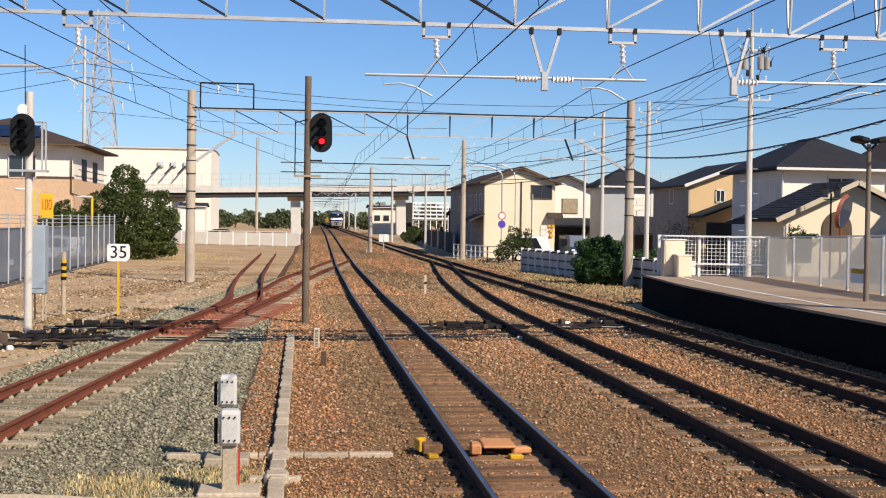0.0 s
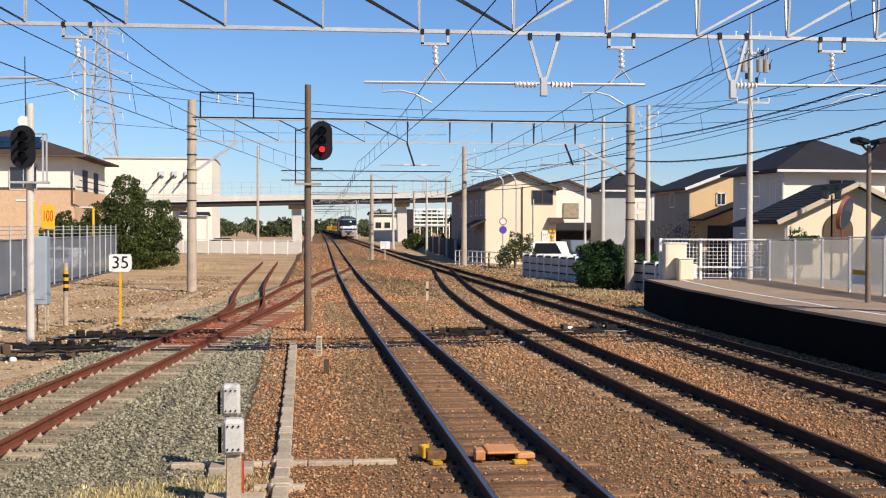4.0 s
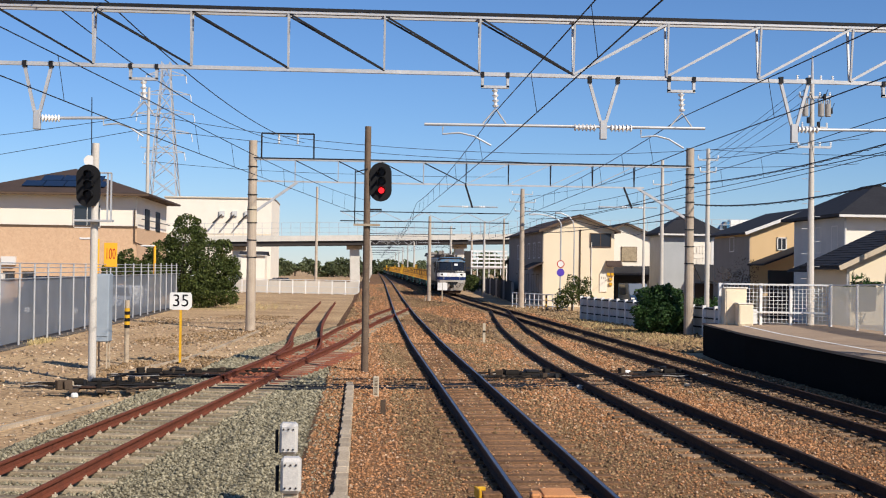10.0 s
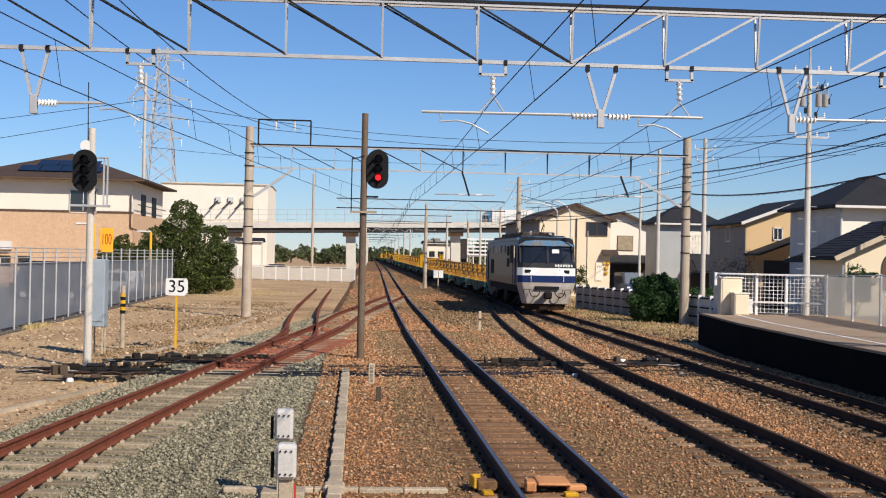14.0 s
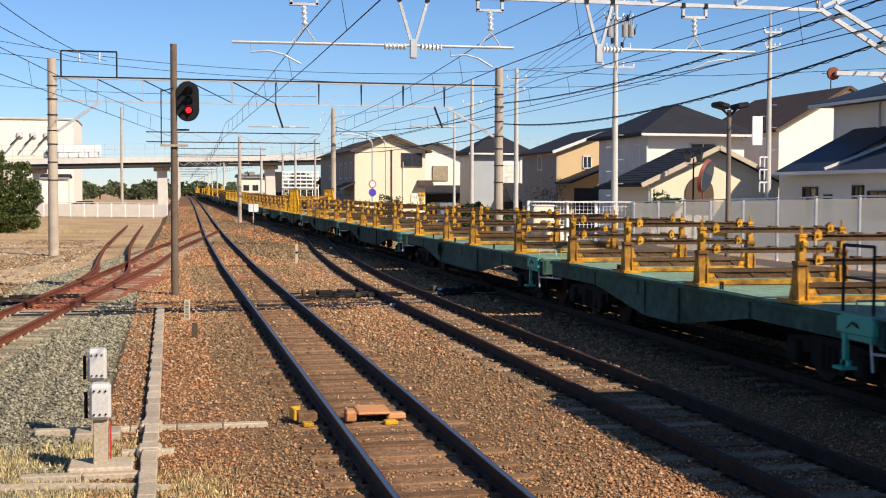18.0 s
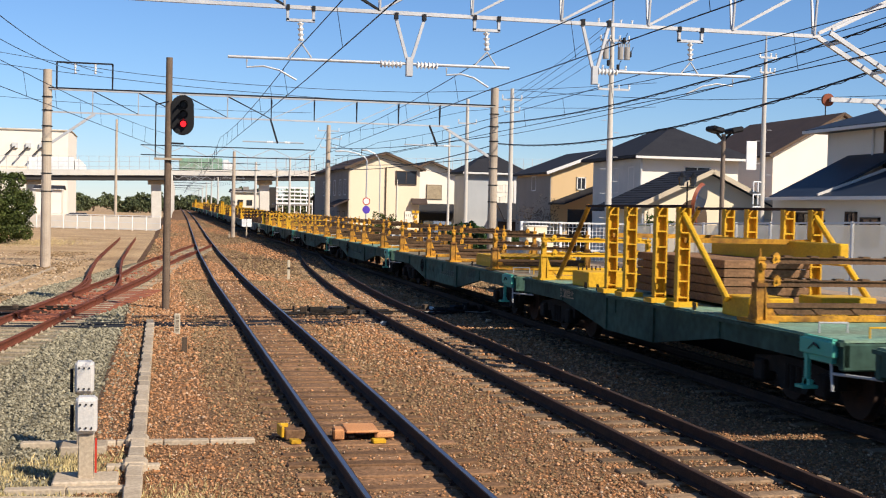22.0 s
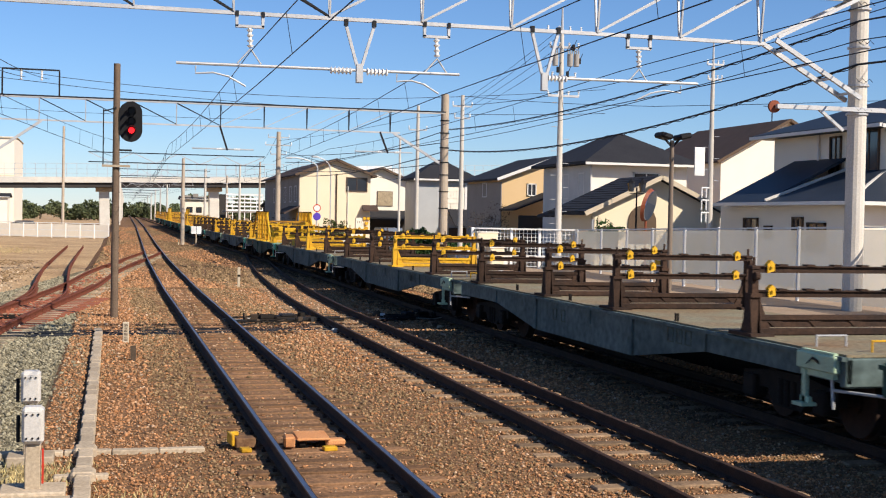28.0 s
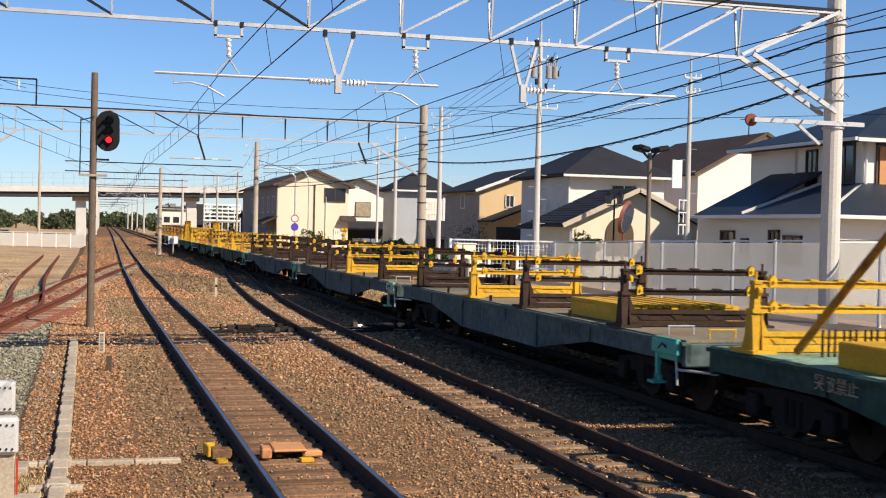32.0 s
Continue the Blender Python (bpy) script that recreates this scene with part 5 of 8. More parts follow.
def ribbed(bm, a, b, r, n):
    a, b = Vector(a), Vector(b)
    d = (b - a).to_track_quat("Z", "Y").to_matrix()
    rings = []
    for k in range(n):
        for f, s in ((0.05, 0.5), (0.3, 0.5), (0.34, 1.0), (0.7, 0.7), (0.74, 0.5)):
            p = a.lerp(b, (k + f) / n)
            rings.append([bm.verts.new(p + d @ Vector((r * s * math.cos(math.pi * j / 5), r * s * math.sin(math.pi * j / 5), 0))) for j in range(10)])
    for u, v in zip(rings, rings[1:]):
        for j in range(10):
            bm.faces.new((u[j], u[(j + 1) % 10], v[(j + 1) % 10], v[j]))
    bm.faces.new(rings[0][::-1])
    bm.faces.new(rings[-1])


def v_hanger(x, z_top, z_low, half, label="pale steel V-shaped hanger under the gantry"):
    h = thing("gantry_hanger", (x, GN, 0), label, "hanger", "hangers of the gantry")
    for s in (-1, 1):
        bm = B()
        bar(bm, (s * half, 0, z_top), (s * 0.05, 0, z_low + 0.32), 0.055, 0.055)
        a = part("leg", bm, "steel_galv", h)
        bm = B()
        box(bm, (s * half, 0, z_top + 0.05), (0.07, 0.12, 0.12))
        part("clamp", bm, "steel_dark", h)
    bm = B()
    box(bm, (0, 0, z_low + 0.17), (0.13, 0.1, 0.36), bevel=0.01)
    part("plate", bm, "steel_galv", h)
    return h


def support_arm(x0, x1, z, vx, ins, label):
    h = thing("support_arm", (0, GN, z), label, "support arm", "support arms of the gantry")
    bm = B()
    rod(bm, (x0, 0, 0), (x1, 0, 0.03), 0.028, seg=8)
    part("tube", bm, "steel_galv", h)
    for a, b in ins:
        bm = B()
        ribbed(bm, (a, 0, 0.0), (b, 0, 0.0), 0.075, 6)
        part("insulator", bm, "insulator", h, "white ribbed porcelain insulator")
    return h


def wire_hanger(x, label="hanging porcelain insulator holding the messenger wire"):
    h = thing("hanging_insulator", (x, GN, 0), label, "insulator", "hanging insulators")
    bm = B()
    for s in (-1, 1):
        box(bm, (s * 0.24, 0, 6.18), (0.05, 0.08, 0.24))
    box(bm, (0, 0, 6.07), (0.53, 0.08, 0.05))
    part("bracket", bm, "steel_galv", h)
    for s in (-1, 1):
        bm = B()
        box(bm, (s * 0.24, 0, 6.3), (0.06, 0.12, 0.1))
        part("clamp", bm, "steel_dark", h)
    bm = B()
    ribbed(bm, (0, 0, 6.05), (0.02, 0, 5.66), 0.065, 4)
    part("insulator", bm, "insulator", h)
    for s in (-1, 1):
        bm = B()
        rod(bm, (0.02, 0, 5.66), (s * 0.22, 0, 5.38), 0.016, seg=6)
        part("stay", bm, "steel_galv", h)


def steady_arm(x0, x1, z, label="curved steady arm pulling the contact wire"):
    h = thing("steady_arm", (x0, GN, z), label, "steady arm", "steady arms")
    bm = B()
    d = x1 - x0
    p = [(0, 0, 0.14), (0.0, 0, 0.0), (d * 0.35, 0, 0.03), (d * 0.65, 0, -0.03), (d, 0, -0.2)]
    tube(bm, p, 0.018, 6)
    part("arm", bm, "steel_galv", h)


v_hanger(4.6, 6.2, 5.13, 0.27)
v_hanger(8.31, 6.28, 5.14, 0.27)
v_hanger(-5.98, 6.25, 5.10, 0.24)
support_arm(1.19, 6.57, 5.34, 4.6, ((4.46, 4.02), (4.73, 5.17)), "grey tube arm carrying the wires of two tracks")
support_arm(8.37, 11.61, 5.39, 8.31, ((8.36, 8.80),), "grey tube arm over the platform line")
support_arm(-5.9, -4.7, 5.30, -5.98, ((-5.9, -5.55),), "short insulated arm over the siding")
for x_ in (2.52, 6.1, 10.3, -4.05):
    wire_hanger(x_)
steady_arm(1.54, 2.46, 5.16)
steady_arm(5.33, 6.16, 5.18)
steady_arm(11.24, 10.25, 5.22)
steady_arm(-4.77, -4.04, 5.2)


def knee_brace():
    k = thing("knee_brace", (0, GN, 0), "galvanised lattice brace from gantry to pole", "brace")
    for dy in (-0.28, 0.28):
        bm = B()
        bar(bm, (13.2, dy, 6.36), (15.2, dy, 5.25), 0.07, 0.09)
        part("strut", bm, "steel_galv", k)
        bm = B()
        bar(bm, (13.25, dy, 6.42), (15.2, dy, 7.36), 0.06, 0.07)
        part("diagonal", bm, "steel_galv", k)
    for f in (0.15, 0.4, 0.65, 0.9):
        bm = B()
        bar(bm, (13.2 + 2 * f, -0.28, 6.36 - 1.11 * f), (13.2 + 2 * f, 0.28, 6.36 - 1.11 * f), 0.05, 0.05)
        part("tie", bm, "steel_galv", k)


knee_brace()


def mirror_arm():
    a = thing("station_mirror", (15.3, GN, 5.02), "round orange-backed mirror on a steel arm fixed to the pole", "mirror")
    bm = B()
    bar(bm, (0.6, -0.2, 0), (-2.0, -0.2, 0.0), 0.09, 0.09)
    part("arm", bm, "steel_galv", a)
    bm = B()
    bar(bm, (-1.05, -0.2, 0.0), (-0.45, -0.2, -0.45), 0.06, 0.06)
    part("stay", bm, "steel_galv", a)
    bm = B()
    disc(bm, (-2.0, -0.1, 0.0), 0.13, 0.06, seg=24)
    part("disc", bm, "mirror_orange", a)


mirror_arm()

# steel frame and brackets on the far gantry
fr_ = thing("insulator_stand", (0, GF, 0), "small dark steel frame on top of the far gantry", "frame")
for a_, b_ in (((-4.56, 0, 7.65), (-4.56, 0, 8.8)), ((-4.56, 0, 8.8), (-2.15, 0, 8.8)), ((-2.15, 0, 8.8), (-2.15, 0, 7.65))):
    bm = B()
    bar(bm, a_, b_, 0.07, 0.07)
    part("bar", bm, "steel_dark", fr_)
for x_ in (-3.77, -2.9):
    bm = B()
    ribbed(bm, (x_, 0, 8.78), (x_, 0, 8.3), 0.07, 4)
    part("insulator", bm, "insulator", fr_)


def dropper_bracket(x, z, dx):
    b = thing("gantry_bracket", (x, GF, 0), "dark steel drop bracket under the far gantry", "bracket", "brackets of the far gantry")
    bm = B()
    bar(bm, (0, 0, 6.6), (dx, 0, z), 0.08, 0.08)
    part("drop_bar", bm, "steel_dark", b)
    bm = B()
    rod(bm, (dx - 1.6, 0, z + 0.05), (dx + 1.2, 0, z + 0.05), 0.03, seg=6)
    part("tube", bm, "steel_galv", b)
    for s in (-0.5, 0.3):
        bm = B()
        ribbed(bm, (dx + s, 0, z + 0.05), (dx + s + 0.3, 0, z + 0.05), 0.07, 4)
        part("insulator", bm, "insulator", b)


dropper_bracket(4.93, 5.5, 0.35)
dropper_bracket(12.43, 5.6, 0.4)
for s_, x_, xb_ in ((1, -4.9, -2.9), (-1, 15.55, 13.1)):
    k_ = thing("knee_brace", (x_, GF, 0), "steel knee brace under the far gantry", "brace", "knee braces of the far gantry")
    bm = B()
    bar(bm, (0, 0, 5.1), (xb_ - x_, 0, 6.55), 0.09, 0.12)
    part("strut", bm, "steel_galv", k_)
# feeders crossing the picture
wire("feeder_wire", sag((17.0, -20, 7.2), (16.6, 24, 7.45), 0.3) + sag((16.6, 24, 7.45), (16.2, 59.5, 8.0), 0.5)[1:], 0.012, "thin feeder wire along the gantry poles")
for a_, b_, d_, r_ in (((15.1, 23.7, 6.85), (15.85, 59.5, 6.84), 0.42, 0.020), ((15.1, 23.7, 5.95), (15.85, 59.5, 5.85), 0.66, 0.024), ((15.1, 23.7, 6.45), (15.85, 59.5, 6.2), 0.2, 0.012)):
    wire("cable", sag((15.0, -18, a_[2] + 0.2), a_, 0.6) + sag(a_, b_, d_, 14)[1:], r_, "thick black lashed cable between the gantry poles", "lashed cables")
    lash_ = sag(a_, b_, d_, 84)
    if r_ < 0.015:
        continue
    wire("lashing", [p - Vector((0, 0, 0.05 if k % 2 else 0.012)) for k, p in enumerate(lash_)], 0.011, "thin lashing wound along the black cable", "cable lashings", 4)
    wire("cable", sag(b_, (b_[0] - 2.6, 99, b_[2] - 0.2), 0.5), r_, "thick black lashed cable between the gantry poles", "lashed cables")
def strand(name, pts, r, label, group):
    """A wire hung from point to point, sagging a little in each span."""
    out = [Vector(pts[0])]
    for a, b in zip(pts, pts[1:]):
        out += sag(a, b, 0.006 * (Vector(b) - Vector(a)).length, 5)[1:]
    wire(name, out, r, label, group)


strand("power_line", [(-70, 146, 13.0), (-21.3, 130, 17.75), (-4.4, 135, 16.0), (9.25, 139, 15.6), (28.15, 143, 15.9), (60, 150, 19.0)], 0.03, "power line crossing high over the railway", "power lines")
strand("power_line", [(-70, 152, 10.5), (-21.3, 130, 16.4), (-6.1, 134, 15.3), (9.26, 139, 14.8), (37.1, 146, 14.8), (60, 150, 16.0)], 0.03, "power line crossing high over the railway", "power lines")
strand("power_line", [(-21.3, 130, 13.1), (-12.4, 132, 12.6), (0.4, 136, 12.6), (16.0, 140, 12.9)], 0.022, "thin power line from the switchgear pole", "power lines")
for k_, z_ in enumerate((9.75, 9.5, 9.1, 8.7)):
    strand("service_wire", [(16.24, 45, z_), (17.3, 62.5, 8.5 - 0.25 * k_)], 0.009, "thin dark service wire between poles", "service wires")
strand("service_wire", [(17.4, 62.5, 8.75), (22.0, 49.5, 7.4), (40, 30, 7.6)], 0.012, "thin dark service wire between poles", "service wires")
strand("service_wire", [(17.3, 62.5, 8.0), (18.0, 75, 8.6), (12.7, 99, 8.3)], 0.012, "thin dark service wire between poles", "service wires")
strand("service_wire", [(12.7, 99, 8.9), (17.1, 150, 8.5), (18.8, 212, 8.7)], 0.016, "thin dark service wire between poles", "service wires")
strand("service_wire", [(12.7, 99, 7.6), (21.0, 96, 5.4), (24.0, 100, 6.2)], 0.02, "drooping service cable in front of the houses", "service wires")
strand("service_wire", [(15.6, 59.5, 5.2), (12.9, 99, 6.0)], 0.02, "thick service cable between poles", "service wires")
strand("service_wire", [(15.6, 59.5, 6.2), (12.9, 99, 7.2)], 0.02, "thick service cable between poles", "service wires")
for a_, b_ in (((-5.9, 24, 7.55), (-3.6, 59.5, 8.45)), ((-4.75, 24, 7.5), (-2.6, 59.5, 8.4))):
    back_ = (a_[0] - 2.6, -16, a_[2] - 1.0)
    wire("feeder_wire", [back_, a_] + sag(a_, b_, 0.5, 12)[1:], 0.013, "dark feeder wire slanting over the siding", "slanting feeders")


# ---------------------------------------------------------------- poles with their fittings
def mast_fittings():
    g = [o for o in scene.objects if o.name.startswith("gantry_pole")]
    for o in g:
        pale = o.location.y < 30
        for k, z in enumerate((5.3, 5.9, 6.7, 7.5) if pale else (3.4, 4.2, 5.0, 5.6, 6.3, 7.0, 7.6)):
            bm = B()
            rod(bm, (0, 0, z - 0.02), (0, 0, z + 0.02), 0.238, seg=16)
            part("band", bm, "steel_dark" if not pale else "steel_galv", o)
            if pale:
                bm = B()
                tube(bm, [(-0.2 + 0.08 * a, -0.24, z + (0.06 if a % 2 else 0.13)) for a in range(6)], 0.008, 4)
                part("wire_mark", bm, "steel_dark", o)
        if o.location.x < 0:
            bm = B()
            rod(bm, (0, 0, 5.0), (0, 0, 5.75), 0.222, seg=16)
            part("tan_band", bm, "board_cream", o, "faded tan band")
    s = [o for o in scene.objects if o.name == "signal_pole"][0]
    bm = B()
    box(bm, (0.0, -0.12, 4.08), (0.72, 0.08, 0.06))
    part("cross_arm", bm, "concrete", s)
    for z in (4.5, 5.5):
        bm = B()
        box(bm, (0.2, -0.02, z), (0.4, 0.05, 0.05))
        part("signal_bracket", bm, "steel_dark", s)
    bm = B()
    bar(bm, (-0.33, -0.1, 4.1), (-0.33, -0.1, 5.55), 0.03, 0.03)
    bar(bm, (-0.33, -0.1, 5.5), (0.0, -0.1, 5.6), 0.03, 0.03)
    part("ladder_rail", bm, "steel_dark", s)
    for z in np.arange(0.6, 3.9, 0.4):
        bm = B()
        rod(bm, (-0.11, -0.05, z), (0.11, -0.05, z), 0.008, seg=5)
        part("rung", bm, "steel_dark", s)
    m = [o for o in scene.objects if o.name == "signal_mast"][0]
    bm = B()
    box(bm, (0.02, -0.12, 4.0), (0.92, 0.3, 0.05))
    part("platform_plate", bm, "steel_galv", m)
    for dx, dy in ((0.33, -0.1), (0.42, -0.1)):
        bm = B()
        bar(bm, (dx, dy, 4.0), (dx, dy, 5.2), 0.04, 0.04)
        part("guard_post", bm, "steel_galv", m)
    bm = B()
    bar(bm, (0.0, -0.1, 5.2), (0.42, -0.1, 5.2), 0.04, 0.04)
    part("guard_rail", bm, "steel_galv", m)
    bm = B()
    rod(bm, (-0.1, 0, 5.3), (-0.12, 0, 7.1), 0.012, seg=6)
    part("antenna", bm, "steel_dark", m)
    bm = B()
    disc(bm, (-0.14, -0.05, 5.5), 0.14, 0.06)
    part("antenna_cap", bm, "white_paint", m)
    bm = B()
    rod(bm, (0.1, 0, 4.75), (0.1, 0, 4.75 + 0.01), 0.01)
    part("bolt", bm, "steel_dark", m)


mast_fittings()


def trackside_pole(x, y, z1, label, arm=None, r=0.13, group="trackside poles", material="pole_concrete"):
    p = pole("line_pole", x, y, -0.36, z1, r * 1.15, r * 0.8, material, label, "pole", group, seg=12)
    if arm:
        for z, h in arm:
            bm = B()
            box(bm, (0, 0, z), (h, 0.08, 0.08))
            part("cross_arm", bm, "steel_galv", p)
            for k in range(3):
                bm = B()
                ribbed(bm, (-h / 2 + h * k / 2, 0, z + 0.04), (-h / 2 + h * k / 2, 0, z + 0.26), 0.05, 3)
                part("insulator", bm, "insulator", p)
    return p


trackside_pole(6.27, 113, 7.3, "slim concrete pole between the main lines", r=0.16)
trackside_pole(14.1, 143, 8.1, "thin concrete pole behind the line", r=0.13, material="pole_pale")
trackside_pole(12.7, 99, 8.98, "concrete power pole with cross arms and a transformer", ((8.9, 1.6), (8.3, 2.0), (7.6, 1.2)), 0.2)
trackside_pole(17.1, 150, 8.7, "slim concrete pole beyond the road end", None, 0.12, material="pole_concrete")
trackside_pole(18.8, 212, 8.8, "short concrete pole near the viaduct pier", r=0.2)
trackside_pole(17.3, 62.5, 8.8, "slim pale pole beside the gantry pole", ((8.6, 1.0), (8.0, 0.8)), 0.12, material="pole_pale")
trackside_pole(18.0, 75, 9.3, "slim pale lighting pole behind the fence", ((8.2, 1.1),), 0.12, material="pole_pale")
trackside_pole(19.85, 88, 8.2, "slim pale pole behind the fence", None, 0.09, material="pole_pale")
trackside_pole(-7.2, 219, 16.4, "slim distant lighting mast", None, 0.22)
trackside_pole(-21.3, 130, 20.5, "grey concrete power pole with switchgear", ((20.2, 1.8), (19.2, 2.0), (18.2, 2.4), (14.8, 1.4), (17.2, 1.6), (16.2, 1.2), (13.2, 1.0)), 0.17, material="pole_pale")
rng_ = random.Random(8)
for k_, y_ in enumerate((165, 210, 258, 300, 345, 395, 450, 520, 600)):
    for s_ in (-1, 1):
        x_ = at(TRACK_A, y_)[0] - 3.0 if s_ < 0 else at(TRACK_C, y_)[0] + 3.0
        if y_ == 165 and s_ < 0:
            continue
        trackside_pole(x_, y_, 8.3 + rng_.uniform(-0.3, 0.6), "distant pale concrete catenary pole", None, 0.17, "distant catenary poles", "pole_pale")
for y_ in (108, 158, 210, 258, 300, 345, 395, 450):
    g_ = thing("distant_gantry", (0, y_, grade(y_)), "distant steel beam carrying the wires", "gantry", "distant gantries")
    xa_, xb_ = (at(TRACK_A, y_)[0] - 3.0, at(TRACK_C, y_)[0] + 3.0) if y_ > 110 else (-1.6, 12.7)
    for z_ in (6.6, 7.4):
        bm = B()
        box(bm, ((xa_ + xb_) / 2, 0, z_), (xb_ - xa_, 0.08, 0.08))
        part("chord", bm, "steel_dark", g_)
    for tr_ in (TRACK_A, TRACK_C):
        bm = B()
        xt_ = at(tr_, y_)[0]
        for a_, b_ in (((xt_ + 0.9, 0, 6.6), (xt_ + 0.9, 0, 5.5)), ((xt_ + 1.1, 0, 5.62), (xt_ - 1.6, 0, 5.62)), ((xt_ + 0.9, 0, 5.2), (xt_ - 0.2, 0, 5.05)), ((xt_, 0, 6.6), (xt_, 0, 5.7))):
            bar(bm, a_, b_, 0.04, 0.04)
        part("support_bracket", bm, "steel_galv", g_)
    n_ = 8
    for k_ in range(n_):
        bm = B()
        x1_, x2_ = xa_ + (xb_ - xa_) * k_ / n_, xa_ + (xb_ - xa_) * (k_ + 1) / n_
        bar(bm, (x1_, 0, 6.6 if k_ % 2 else 7.4), (x2_, 0, 7.4 if k_ % 2 else 6.6), 0.06, 0.06)
        part("diagonal", bm, "steel_galv", g_)


def utility_pole(x, y, z0, z1, label, trans=True):
    p = pole("utility_pole", x, y, z0, z1 - 1.0, 0.14, 0.075, "pole_pale", label, "utility pole", "utility poles", seg=14)
    h = z1 - z0
    bm = B()
    rod(bm, (0, 0, h - 1.0), (0, 0, h), 0.06, 0.03, seg=8)
    part("spike", bm, "steel_galv", p)
    for z, w in ((h - 0.9, 1.3), (h - 1.5, 1.1), (h - 2.6, 0.9), (h - 3.3, 1.2)) if trans else ((h - 0.9, 0.7), (h - 1.5, 0.6)):
        bm = B()
        box(bm, (0.1, 0, z), (w, 0.08, 0.08))
        a = part("cross_arm", bm, "steel_galv", p)
        for k in range(4):
            bm = B()
            ribbed(bm, (0.1 - w / 2 + w * k / 3, 0, z), (0.1 - w / 2 + w * k / 3, 0, z + 0.2), 0.05, 3)
            part("insulator", bm, "insulator", a)
    if trans:
        for dx in (-0.28, 0.3, 0.55):
            bm = B()
            rod(bm, (dx, -0.1, h - 2.2), (dx, -0.1, h - 1.75), 0.11, seg=12)
            for k in range(3):
                rod(bm, (dx - 0.08 + 0.08 * k, -0.1, h - 1.75), (dx - 0.08 + 0.08 * k, -0.1, h - 1.6), 0.025, seg=6)
            part("transformer", bm, "pole_grey", p)
        for k, (dx, z) in enumerate(((-0.42, h - 1.9), (-0.18, h - 2.35), (0.2, h - 2.5), (0.66, h - 2.0), (0.42, h - 1.5), (-0.3, h - 1.35))):
            bm = B()
            box(bm, (dx, -0.12, z), (0.1, 0.1, 0.22), bevel=0.02)
            rod(bm, (dx, -0.12, z), (dx + 0.12, -0.12, z + 0.28), 0.012, seg=5)
            part("cut_out_switch", bm, "steel_dark", p)
        for k in range(3):
            bm = B()
            tube(bm, [(-0.5 + 0.4 * k + 0.05 * j, -0.1, h - 1.4 - 0.25 * math.sin(math.pi * j / 8)) for j in range(9)], 0.012, 5)
            part("jumper", bm, "wire", p)
    for z in np.arange(1.6, h - 3.5, 0.45):
        bm = B()
        s = 1 if int(z / 0.45) % 2 else -1
        rod(bm, (s * 0.14, 0, z), (s * 0.34, 0, z), 0.012, seg=5)
        part("step_bolt", bm, "steel_galv", p)
    return p


utility_pole(16.24, 45.0, 0.4, 10.5, "pale concrete utility pole with transformers and cross arms")
up2_ = utility_pole(23.65, 47.5, 0.0, 9.9, "pale concrete utility pole with a white sign board", False)
sg_ = thing("sign_board", (23.05, 47.3, 4.5), "white vertical sign board fixed to the pole", "sign")
bm = B()
box(bm, (0, 0, 0.55), (0.44, 0.06, 1.15), bevel=0.01)
part("board", bm, "white_paint", sg_)
for k_ in range(3):
    bm = B()
    for s_ in (-1, 1):
        rod(bm, (-0.35 + s_ * 0.1, -0.16, 2.6 + 0.5 * k_), (-0.35 + s_ * 0.1, -0.16, 3.0 + 0.5 * k_), 0.03, seg=6)
    rod(bm, (-0.45, -0.16, 3.0 + 0.5 * k_), (-0.1, -0.1, 3.0 + 0.5 * k_), 0.03, seg=6)
    part("cable_hoop", bm, "white_paint", up2_, "white tubular hoop")

# platform lamp
lp_ = pole("platform_lamp", 14.08, 30.5, 0.78, 4.7, 0.07, 0.055, "lamp_bronze", "brown steel lamp post with two lamp heads on the platform", "lamp")
for s_ in (-1, 1):
    bm = B()
    bar(bm, (0, 0, 3.75), (s_ * 0.2, 0, 3.95), 0.05, 0.05)
    part("bracket", bm, "steel_dark", lp_)
    bm = B()
    box(bm, (s_ * 0.26, -0.05, 4.02), (0.34, 0.5, 0.14), bevel=0.04, ry=-s_ * 14)
    part("lamp_head", bm, "steel_dark", lp_)

# lattice transmission tower
tw_ = thing("transmission_tower", (-60.3, 400, -0.36), "tall grey lattice transmission tower in the distance", "tower")


def tower_leg(z):
    return 6.2 - 4.9 * min(z / 62.0, 1.0)


zz_ = [0, 9, 17, 24, 30, 36, 41, 46, 51, 56, 61, 66]
for sx_, sy_ in ((-1, -1), (1, -1), (1, 1), (-1, 1)):
    bm = B()
    tube(bm, [(sx_ * tower_leg(a_), sy_ * tower_leg(a_), a_) for a_ in zz_], 0.2, 4)
    part("leg", bm, "steel_galv", tw_)
for f_ in range(4):
    for a_, b_ in zip(zz_, zz_[1:]):
        for s_ in (-1, 1):
            bm = B()
            wa_, wb_ = tower_leg(a_), tower_leg(b_)
            p_, q_ = Vector((s_ * wa_, -wa_, a_)), Vector((-s_ * wb_, -wb_, b_))
            r_ = pose(0, 0, 0, 0, 0, 90 * f_)
            bar(bm, r_ @ p_, r_ @ q_, 0.2, 0.2)
            part("lattice_bar", bm, "steel_galv", tw_)
